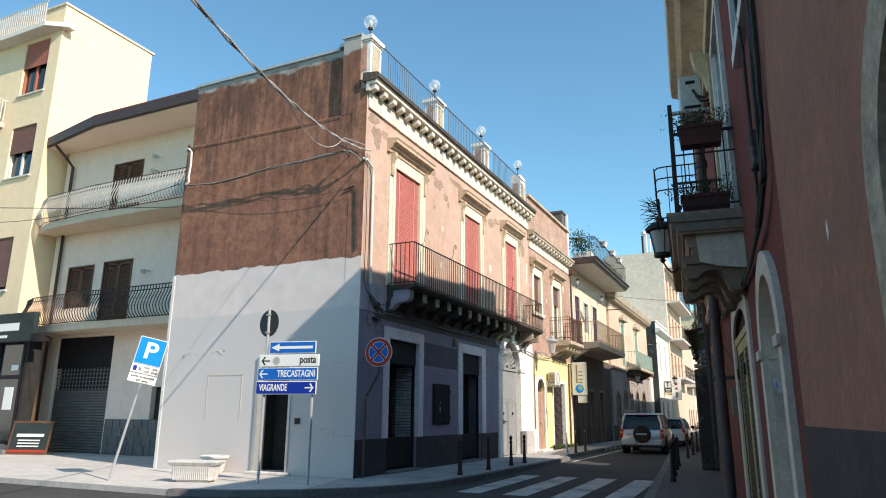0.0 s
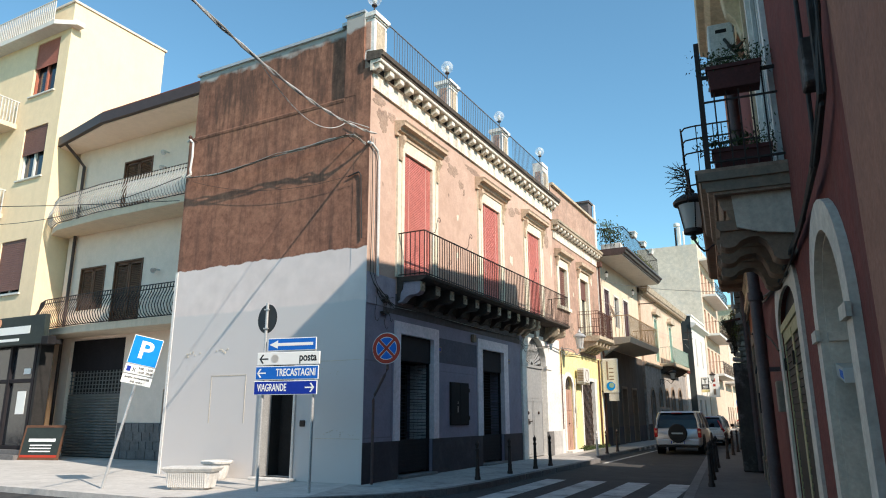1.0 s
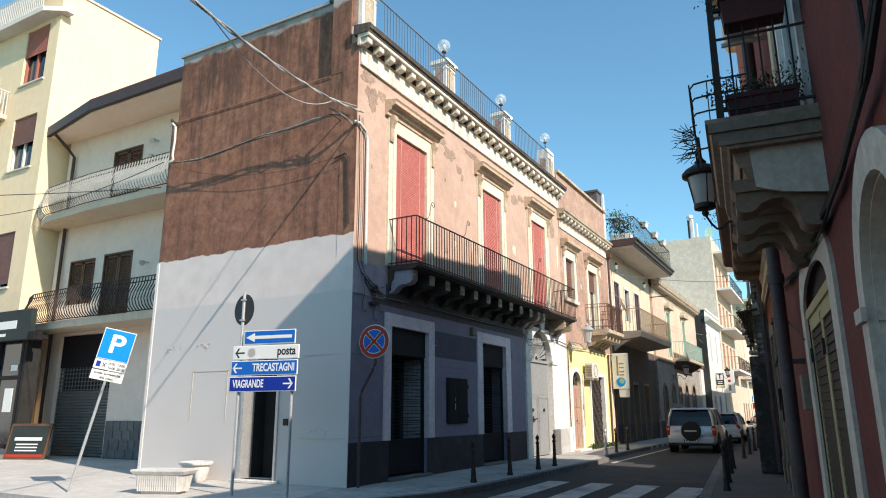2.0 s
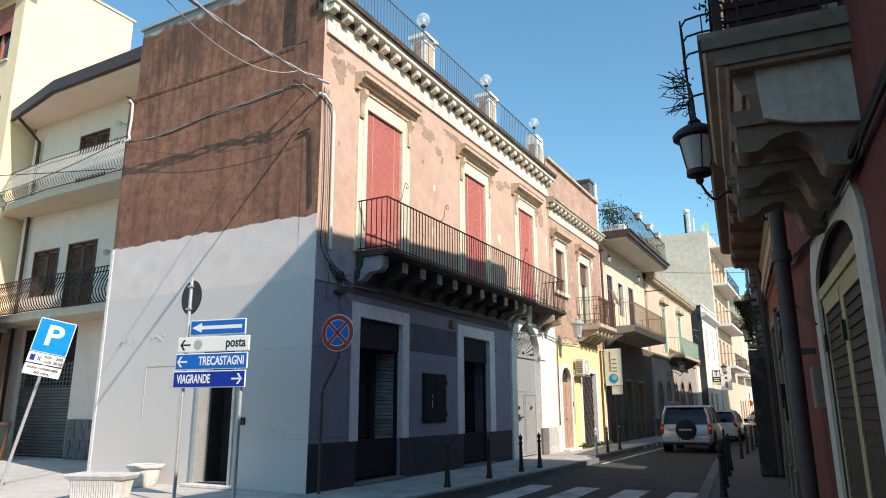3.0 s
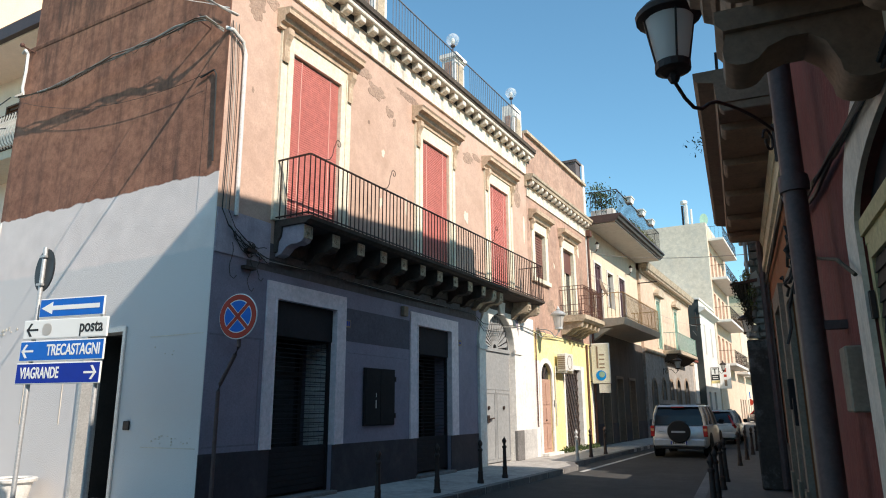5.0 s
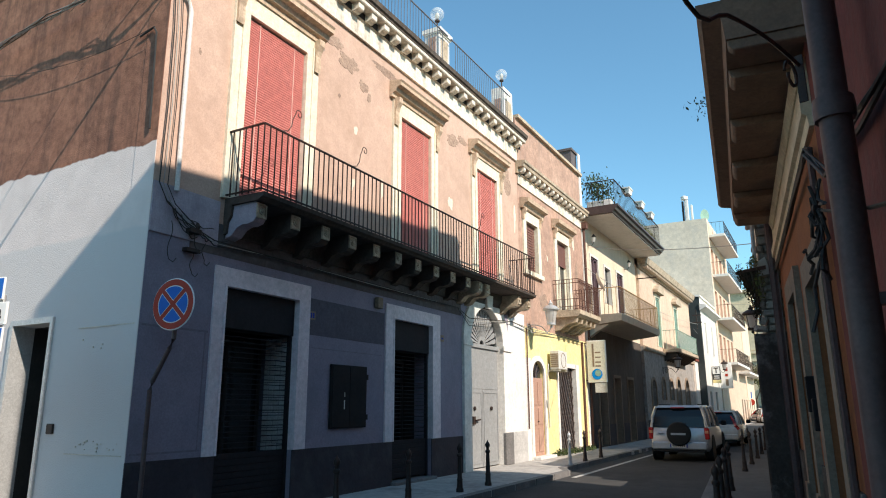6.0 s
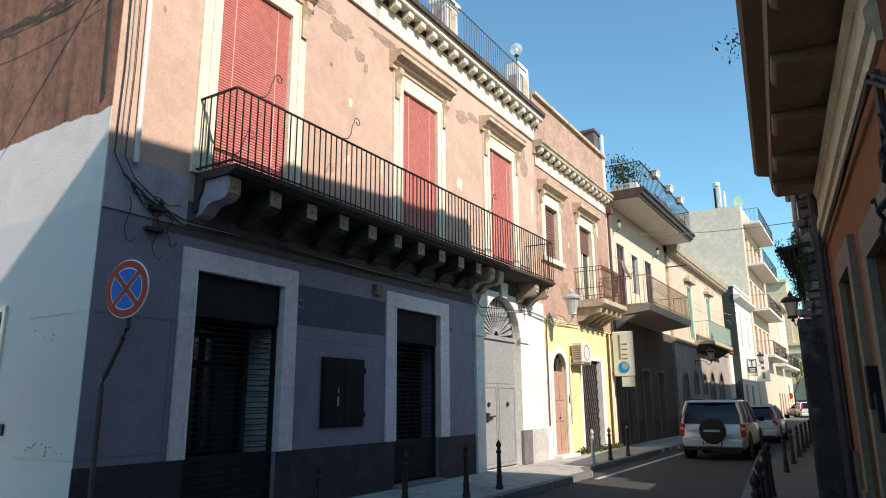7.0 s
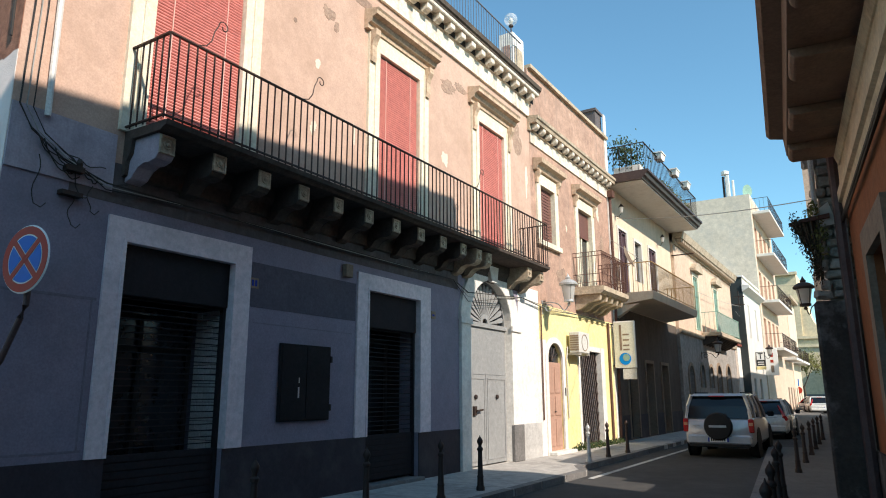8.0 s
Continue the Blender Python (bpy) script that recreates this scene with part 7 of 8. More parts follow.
for a, c, lo, hi, _ in CH[:3]:
    part("door_frame", B().box(FX - 0.3, FX + 0.02, a - 0.12, a, 0.05, hi + 0.12).box(FX - 0.3, FX + 0.02, c, c + 0.12, 0.05, hi + 0.12).box(FX - 0.3, FX + 0.02, a, c, hi, hi + 0.12), M["greystone"], ch)
    part("door_leaf", B().box(FX - 0.3, FX - 0.25, a, c, 0.05, hi), M["shopdark"], ch)
for i, (a, c, lo, hi, _) in enumerate(CH[3:]):
    w = thing_part("window", ch, "window with pale frame")
    part("window_frame", B().box(FX - 0.2, FX + 0.02, a - 0.1, a, lo, hi + 0.1).box(FX - 0.2, FX + 0.02, c, c + 0.1, lo, hi + 0.1).box(FX - 0.2, FX + 0.02, a, c, hi, hi + 0.1), M["white wall"], w)
    if i == 1:
        part("pane", B().box(FX - 0.15, FX - 0.13, a, c, lo, hi), M["glass"], w)
    else:
        louvre(w, FX - 0.08, a, c, lo, hi, M["purple"])
part("overhang", B().prism([(FX - 0.02, 9.02), (-7.5, 9.02), (-7.5, 9.06), (FX - 0.02, 9.06)], "y", 33.7, 42.4), M["white wall"], ch, "white roof soffit")
part("roof_edge", B().prism([(-9.2, 9.06), (-7.45, 9.06), (-7.42, 9.12), (-7.34, 9.16), (-7.3, 9.26), (-7.22, 9.3), (-7.22, 9.38), (-9.2, 9.38)], "y", 33.55, 42.5), M["eave"], ch, "dark brown moulded roof edge")
rl = thing_part("terrace_railing", ch, "blue-grey iron terrace railing")
rail(rl, -9.2, -7.4, 33.8, 42.3, 9.38, 10.5, M["iron"], 0.2)
for y in (35.9, 38.2, 40.2):
    pl = thing("balcony_planter", "pale planter box on the terrace railing", "planter", "terrace planters")
    part("box", B().hull([(-7.5, y - 0.25, 10.4), (-7.25, y - 0.25, 10.4), (-7.25, y + 0.25, 10.4), (-7.5, y + 0.25, 10.4)], [(-7.55, y - 0.3, 10.62), (-7.2, y - 0.3, 10.62), (-7.2, y + 0.3, 10.62), (-7.55, y + 0.3, 10.62)]), M["marble"], pl)
    part("rim", B().box(-7.57, -7.18, y - 0.32, y + 0.32, 10.62, 10.67), M["marble"], pl)
pl = thing("terrace_plant", "leafy green bush in a grey trough on the terrace", "plant")
part("trough", B().box(-8.6, -7.6, 34.0, 34.4, 9.38, 9.75).bevel(0.02), M["marble"], pl)
leaves("foliage", [(-8.3, 34.2, 10.1), (-8.0, 34.2, 10.3), (-7.8, 34.2, 10.0), (-8.4, 34.2, 10.5)], 900, 0.07, M["leaf"], pl, "", 6, (0.22, 0.15, 0.25))
pl = thing("terrace_plant", "row of yellowish pot plants along the terrace edge", "plant")
part("trough", B().box(-7.7, -7.45, 36.5, 41.5, 9.38, 9.55), M["terracotta"], pl)
leaves("foliage", [(-7.55, 36.6 + 0.25 * k, 9.7) for k in range(20)], 900, 0.05, M["drygrass"], pl, "", 7, (0.08, 0.12, 0.1))
bb = thing("balcony", "long concrete balcony with ochre iron railing", "balcony")
part("slab", B().prism([(FX, 4.62), (-7.9, 4.72), (-7.42, 4.78), (-7.38, 5.05), (FX, 5.05)], "y", 33.75, 40.6), M["cream"], bb)
rail(bb, FX, -7.42, 33.8, 40.55, 5.05, 6.1, M["ochreiron"], 0.15)
part("bracket", B().prism([(FX, 4.2), (FX + 0.3, 4.4), (FX + 0.8, 4.66), (FX, 4.64)], "y", 33.8, 34.1), M["cream"], bb)
sdh = thing("satellite_dish", "white satellite dish on the balcony", "satellite dish")
part("dish", B().lathe([(0.02, 0.0), (0.2, 0.02), (0.38, 0.08), (0.42, 0.11), (0.38, 0.1), (0.2, 0.04), (0.02, 0.02)], seg=20).turn(pose(-8.25, 33.78, 6.3, 68, 0, 104)), M["cellmast"], sdh, "", True)
part("arm", B().tube([(-8.25, 33.78, 5.95), (-7.85, 33.72, 6.25)], 0.012, 5).tube([(-8.26, 33.8, 6.3), (-8.35, 33.85, 5.9), (-8.35, 33.85, 5.05)], 0.022, 5), M["iron"], sdh)
for y in (34.25, 40.0):
    wl = thing("wall_lantern", "small black wall lantern under the roof overhang", "wall lamp", "wall lanterns")
    part("glass", B().lathe([(0.05, 0), (0.09, 0.2)], (FX + 0.25, y, 8.1), 8), M["frosted"], wl)
    part("cap", B().lathe([(0.11, 0.2), (0.05, 0.28), (0.01, 0.34)], (FX + 0.25, y, 8.1), 8), M["iron"], wl)
    part("arm", B().tube([(FX, y, 8.0), (FX + 0.15, y, 7.95), (FX + 0.25, y, 8.1)], 0.015, 5), M["iron"], wl)

# pink house
ph = thing("pink_house", "pale pink stucco house with sea-green shutters and dentil cornice", "house")
PX = -8.6
PH = [(43.6, 44.6, 0.0, 2.4, 0.5), (46.2, 47.0, 1.9, 2.6, 0.4), (48.4, 49.2, 1.9, 2.6, 0.4), (50.4, 51.5, 0.0, 2.6, 0.55), (53.2, 54.4, 0.0, 2.6, 0.6), (46.0, 47.1, 4.75, 7.5, 0), (51.2, 52.3, 4.75, 7.5, 0)]
part("wall", wall(B(), "x", PX - 0.4, PX, 42.42, 57.0, 0, 4.5, PH[:5]), M["grimy white"], ph, "greyish white ground-floor wall")
part("wall", wall(B(), "x", PX - 0.4, PX - 0.01, 42.42, 57.0, 4.5, 9.0, PH[5:]), M["pinkwall"], ph)
part("back_wall", B().box(-15, -9.3, 42.42, 57.0, 0, 9.0).box(-9.3, PX - 0.4, 56.8, 57.0, 0, 9.0), M["dark"], ph)
part("side_wall", B().box(-15, PX, 57.0, 57.1, 0, 9.0), M["pinkwall"], ph)
part("string_course", B().prism([(PX, 4.3), (PX + 0.1, 4.35), (PX + 0.14, 4.5), (PX, 4.55)], "y", 42.42, 57.0), M["stone"], ph)
pieces("plinth", B().box(PX, PX + 0.015, 42.42, 43.5, 0, 0.9).box(PX, PX + 0.015, 44.7, 50.3, 0, 0.9).box(PX, PX + 0.015, 51.6, 53.1, 0, 0.9).box(PX, PX + 0.015, 54.5, 57, 0, 0.9), M["dado"], ph)
for a, c, lo, hi, ar in PH[:5]:
    m = (a + c) / 2
    bsur = arch_band(B().box(PX, PX + 0.05, a - 0.15, a, lo, hi).box(PX, PX + 0.05, c, c + 0.15, lo, hi), "x", PX, PX + 0.05, m, (c - a) / 2, (c - a) / 2 + 0.15, hi, ar / ((c - a) / 2))
    part("arch_surround", bsur, M["greystone"], ph)
    part("door_leaf", B().box(PX - 0.3, PX - 0.26, a, c, lo, hi + ar), M["shopdark"], ph)
for a, c, lo, hi, _ in PH[5:]:
    w = thing_part("window", ph, "window with sea-green louvred shutters")
    part("window_frame", B().box(PX - 0.2, PX + 0.04, a - 0.18, a, lo, hi + 0.2).box(PX - 0.2, PX + 0.04, c, c + 0.18, lo, hi + 0.2).box(PX - 0.2, PX + 0.04, a, c, hi, hi + 0.2), M["frame"], w)
    arc = [(m_y, 7.85 + 0.35 * math.sin(math.pi * k / 8)) for k, m_y in ((k, a - 0.35 + (c - a + 0.7) * k / 8) for k in range(9))]
    part("hood", B().prism([(y, z) for y, z in arc] + [(c + 0.35, 7.72), (a - 0.35, 7.72)], "x", PX, PX + 0.28), M["stone"], w, "curved stone hood")
    louvre(w, PX - 0.06, a, c, lo, hi, M["green"])
prof = [(PX, 8.5), (PX + 0.08, 8.5), (PX + 0.1, 8.75), (PX + 0.4, 8.75), (PX + 0.45, 8.9), (PX + 0.5, 9.05), (PX - 0.4, 9.1)]
cor = part("cornice", B().prism(prof, "y", 42.42, 57.1), M["stone"], ph)
mod = mesh_of("dentil", B().box(PX + 0.1, PX + 0.36, 0, 0.16, 8.58, 8.752), M["stone"])
for k in range(40):
    o = new("dentil", mod)
    o.parent, o.location = cor, (0, 42.6 + k * 0.36, 0)
part("parapet", B().box(PX - 0.3, PX - 0.1, 42.5, 56.9, 9.1, 9.5), M["stone"], ph)
pb = thing("balcony", "balcony with sea-green glazed panels on stone brackets", "balcony")
part("slab", B().box(PX, PX + 0.9, 47.2, 53.6, 4.5, 4.7).bevel(0.02), M["stone"], pb)
for k in range(9):
    part("bracket", B().prism([(PX, 4.05), (PX + 0.3, 4.15), (PX + 0.7, 4.4), (PX + 0.75, 4.5), (PX, 4.5)], "y", 47.4 + k * 0.72, 47.6 + k * 0.72), M["darkstone"], pb)
rail(pb, PX, PX + 0.85, 47.25, 53.55, 4.7, 5.75, M["green"], 0.2)
for k in range(6):
    part("panel", B().box(PX + 0.82, PX + 0.835, 47.3 + k * 1.04, 48.28 + k * 1.04, 4.8, 5.7), M["frosted"], pb, "greenish glazed panel")

# narrow white house with a dark flank
nh = thing("narrow_house", "narrow white house with a blackish sheet-clad flank", "house")
part("wall", wall(B(), "x", -8.45, -8.05, 58.6, 66.0, 0, 9.2, [(59.8, 60.8, 0, 2.6, 0), (62.5, 63.5, 0, 2.6, 0), (60.0, 60.8, 5.2, 7.6, 0), (63.2, 64.0, 5.2, 7.6, 0)]), M["white wall"], nh)
part("flank", B().box(-14, -8.05, 58.4, 58.6, 0, 9.2), M["darkgreen"], nh, "blackish cladding")
part("back_wall", B().box(-14, -8.9, 58.6, 66, 0, 9.2), M["dark"], nh)
part("cornice", B().prism([(-8.05, 8.2), (-7.8, 8.35), (-7.6, 8.45), (-7.6, 8.6), (-8.05, 8.7)], "y", 58.3, 66.0), M["white wall"], nh)
part("roof_edge", B().box(-14, -7.95, 58.3, 66, 9.2, 9.32), M["lime"], nh)
for y in (60.4, 63.6):
    louvre(nh, -8.1, y - 0.4, y + 0.4, 5.2, 7.6, M["white wall"])
low = thing("courtyard_wall", "low wall with terracotta coping between two houses", "wall")
part("wall", B().box(-9.0, -8.5, 57.1, 58.4, 0, 4.6), M["lime"], low)
part("coping", B().box(-9.05, -8.4, 57.1, 58.4, 4.6, 4.75), M["terracotta"], low)

# concrete block and its neighbours
cbk = thing("concrete_block", "tall raw concrete apartment block with stacked balconies", "building")
EX = -7.95
part("side_wall", B().box(-13.4, EX, 66.0, 66.3, 0, 16.6), M["concrete"], cbk, "blank grey cement flank")
part("parapet", B().box(-13.4, EX, 66.0, 78, 16.6, 16.9), M["concrete"], cbk)
EH = [(67.0 + 2.6 * i, 68.3 + 2.6 * i, z + 0.05, z + 2.3, 0) for z in (5.0, 8.6, 12.2) for i in range(4)]
part("wall", wall(B(), "x", EX - 0.4, EX, 66.3, 78, 0, 16.6, EH), M["pinkwall"], cbk)
part("back_wall", B().box(-13.4, EX - 1.0, 66.3, 78, 0, 16.6), M["dark"], cbk)
for a, c, lo, hi, _ in EH:
    w = part("window", B().box(EX - 0.3, EX - 0.25, a, c, lo, hi), M["glass"], cbk)
    part("blind", B().box(EX - 0.2, EX - 0.15, a, c, (lo + hi) / 2 - 0.6, hi), M["rust blind"], w)
for z in (5.0, 8.6, 12.2, 15.6):
    eb = thing("balcony", "apartment balcony with pale slab and iron railing", "balcony", "stacked balconies")
    part("slab", B().box(EX, EX + 1.25, 66.6, 76.5, z - 0.22, z).bevel(0.02), M["white wall"], eb)
    rail(eb, EX, EX + 1.2, 66.65, 76.45, z, z + 1.05, M["iron"], 0.25)
ms = thing("antenna_mast", "white mobile phone antenna panels on a mast", "antenna")
part("mast", B().tube([(-9.7, 67, 16.9), (-9.7, 67, 19.4)], 0.06, 8), M["galv"], ms)
part("drum", B().lathe([(0.1, 0), (0.3, 0.05), (0.3, 0.3), (0.1, 0.4)], (-9.7, 67, 19.0), 12), M["cellmast"], ms)
part("panel", B().box(-9.6, -9.38, 66.6, 66.8, 17.1, 18.9).bevel(0.04), M["cellmast"], ms)
part("panel", B().box(-9.25, -9.08, 66.9, 67.1, 17.1, 18.5).bevel(0.04), M["cellmast"], ms)
part("cable_strip", B().box(-9.95, -9.8, 66.9, 67.1, 16.9, 18.9), M["iron"], ms)
dd = thing("satellite_dish", "pale green satellite dish on the roof edge", "satellite dish")
part("dish", B().lathe([(0.05, 0.0), (0.3, 0.05), (0.52, 0.14), (0.55, 0.16), (0.5, 0.16), (0.05, 0.05)], seg=20).turn(pose(-8.3, 67, 17.4, 100, 0, 60)), M["green"], dd, "", True)
part("stand", B().tube([(-8.3, 67.1, 16.9), (-8.3, 67.1, 17.6)], 0.05, 6), M["iron"], dd)
for k, (y0, y1, hh, mt) in enumerate(((78, 85, 9.8, "pinkwall"), (85, 93, 11.0, "cream"))):
    fh = thing("far_house", "distant sunlit house with balconies towards the church", "house")
    hol = [(y0 + 1 + 2.2 * i, y0 + 2 + 2.2 * i, z, z + 2.1, 0) for z in (0.1, 4.9) for i in range(3)]
    part("wall", wall(B(), "x", EX - 0.4, EX + 0.05 * k, y0, y1, 0, hh, hol), M[mt], fh)
    part("back_wall", B().box(-13, EX - 0.9, y0, y1, 0, hh), M["dark"], fh)
    part("cornice", B().box(EX - 0.5, EX + 0.5, y0, y1, hh, hh + 0.3), M["stone"], fh)
    for a, c, lo, hi, _ in hol:
        part("window", B().box(EX - 0.3, EX - 0.25, a, c, lo, hi), M["shopdark"], fh)
    part("slab", B().box(EX, EX + 1.0, y0 + 0.5, y1 - 0.5, 4.6, 4.8), M["white wall"], fh)
    rail(fh, EX, EX + 0.95, y0 + 0.5, y1 - 0.5, 4.8, 5.8, M["iron"], 0.3)
ts = thing("tobacco_sign", "black and white letter T tobacconist sign with yellow strip", "shop sign")
part("board", B().box(-8.0, -7.42, 61.2, 61.35, 3.45, 4.4).bevel(0.02), M["signblack"], ts)
part("face", B().box(-7.95, -7.47, 61.19, 61.2, 3.86, 4.35), M["signwhite"], ts)
lettering("T", 0.54, M["signblack"], ts, Matrix.Translation((-7.71, 61.185, 4.1)) @ Matrix.Rotation(math.pi / 2, 4, 'X'), "black capital T", 0.31)
part("strip", B().box(-8.0, -7.42, 61.2, 61.35, 3.22, 3.43), M["yellow wall"], ts)
pieces("small_print", B().box(-7.9, -7.52, 61.19, 61.2, 3.54, 3.6).box(-7.9, -7.52, 61.19, 61.2, 3.68, 3.74), M["signwhite"], ts)
vs = thing("hanging_sign", "white vertical hanging sign with red and grey bars", "shop sign")
part("board", B().box(-7.9, -7.0, 64.5, 64.62, 2.9, 4.8).bevel(0.02), M["signwhite"], vs)
pieces("bar", B().box(-7.5, -7.3, 64.49, 64.5, 4.2, 4.5).box(-7.5, -7.3, 64.49, 64.5, 3.8, 4.0), M["signred"], vs)
part("bars", B().box(-7.5, -7.3, 64.49, 64.5, 3.1, 3.6), M["greystone"], vs)
tc_ = thing("utility_cables", "thin cables slung across and along the street", "cable")
for a, c, s in (((FX + 0.1, 34.2, 7.9), (-1.9, 26.0, 5.5), 0.15), ((FX + 0.1, 33.4, 6.9), (-8.2, 58, 7.2), 0.4), ((-8.4, 57.2, 6.8), (-8.0, 68, 6.0), 0.3), ((-7.9, 72, 10.5), (-2.3, 60, 9.0), 0.3)):
    part("cable", B().tube(cable_pts(a, c, s, 12), 0.011, 5), M["greycable"], tc_)
pieces("bracket", B().box(-8.3, -7.7, 56.4, 56.46, 7.1, 7.16).box(-8.3, -7.7, 56.4, 56.46, 7.6, 7.66).box(-8.05, -8.0, 56.4, 56.46, 6.7, 8.0).box(-8.7, -7.7, 42.38, 42.42, 7.9, 7.95), M["iron"], tc_)

# church closing the street
chu = thing("church", "pale ochre church front with volutes and a statue niche", "church")
YC = 104.0
curve = [(-3.5, 8.4), (-5.6, 8.4), (-6.2, 9.1), (-6.8, 10.2), (-7.2, 11.4), (-7.4, 12.6), (-8.2, 12.9), (-8.2, 16.4), (-17.0, 16.4), (-17.0, 12.9), (-18, 12.6), (-19.0, 9.5), (-21, 8.4), (-21, 0), (-3.5, 0)]
part("front", B().prism(curve[::-1], "y", YC, YC + 6), M["church"], chu)
for z, d, x1 in ((8.2, 0.35, -3.4), (7.2, 0.25, -3.4), (12.7, 0.4, -7.3), (16.2, 0.45, -8.0)):
    part("cornice", B().box(-21 if z < 10 else -17.2, x1, YC - d, YC, z, z + 0.35), M["church"], chu)
for x in (-8.3, -10.6):
    part("pilaster", B().box(x - 0.45, x + 0.2, YC - 0.2, YC, 8.6, 12.7), M["church"], chu)
part("niche", arch_band(B().box(-9.75, -9.65, YC - 0.12, YC, 9.2, 11).box(-8.95, -8.85, YC - 0.12, YC, 9.2, 11), "y", YC - 0.12, YC, -9.3, 0.35, 0.45, 11), M["stone"], chu)
part("niche_back", B().box(-9.65, -8.95, YC - 0.02, YC, 9.2, 11.2), M["dado"], chu)
part("window", B().box(-5.3, -4.5, YC - 0.02, YC, 3.6, 5.6), M["glass"], chu)
part("window_frame", B().box(-5.45, -5.3, YC - 0.08, YC, 3.5, 5.75).box(-4.5, -4.35, YC - 0.08, YC, 3.5, 5.75).box(-5.3, -4.5, YC - 0.08, YC, 5.6, 5.75), M["stone"], chu)
pieces("plinth", B().box(-21, -3.4, YC - 0.15, YC, 0, 1.6), M["lava"], chu)
st = solid("statue", B().lathe([(0.18, 0), (0.2, 0.1), (0.15, 0.5), (0.2, 0.9), (0.14, 1.15), (0.08, 1.2), (0.11, 1.32), (0.04, 1.45)], (-9.3, YC - 0.12, 9.3), 10), M["church"], "weathered stone figure standing in the niche", "statue", smooth=True)
lowc = thing("far_house", "low pale house beside the church", "house")
part("wall", B().box(-3.4, 14, 100, 112, 0, 7.0), M["cream"], lowc)
part("roof", B().box(-3.6, 14, 99.7, 112, 7.0, 7.3), M["terracotta"], lowc)
lowc = thing("far_house", "row of pale houses behind the square", "house")
part("wall", B().box(-60, -21, 104, 112, 0, 9.0), M["pinkwall"], lowc)
part("roof", B().box(-60, -21, 103.7, 112, 9.0, 9.3), M["terracotta"], lowc)

tr = thing("street_tree", "small street tree with thin forked trunk and sparse crown", "tree")
part("trunk", B().tube([(-8.0, 96, 0), (-7.95, 96, 1.5), (-8.05, 96, 2.4)], [0.13, 0.1, 0.09], 8).tube([(-8.05, 96, 2.3), (-8.5, 96, 3.4), (-8.9, 95.8, 4.4)], [0.08, 0.06, 0.03], 6)
     .tube([(-8.05, 96, 2.3), (-7.6, 96.1, 3.3), (-7.0, 96, 4.6)], [0.08, 0.06, 0.03], 6).tube([(-7.6, 96.1, 3.3), (-7.8, 96.4, 4.6)], [0.05, 0.03], 6), M["twig"], tr)
leaves("crown", [(-8.9, 96, 4.7), (-8.3, 96.2, 5.4), (-7.6, 95.9, 5.2), (-6.9, 96, 4.9), (-6.3, 96.1, 4.5), (-7.9, 96, 4.6), (-7.2, 96.3, 5.6)], 1500, 0.13, M["drygrass"], tr, "sparse yellowish-green leaves", 12, (0.42, 0.5, 0.35))
sp = thing("street_sign", "blue parking sign and red round sign on a pole", "road sign")
part("pole", B().tube([(-8.2, 88, 0), (-8.2, 88, 3.2)], 0.04, 6), M["galv"], sp)
part("board", B().box(-8.6, -7.8, 87.95, 88, 2.4, 3.1), M["signblue"], sp)
part("disc", B().lathe([(0.35, 0), (0.35, 0.02)], (0, 0, 0), 16).turn(pose(-7.9, 87.9, 2.0, 90, 0, 0)), M["signred"], sp)


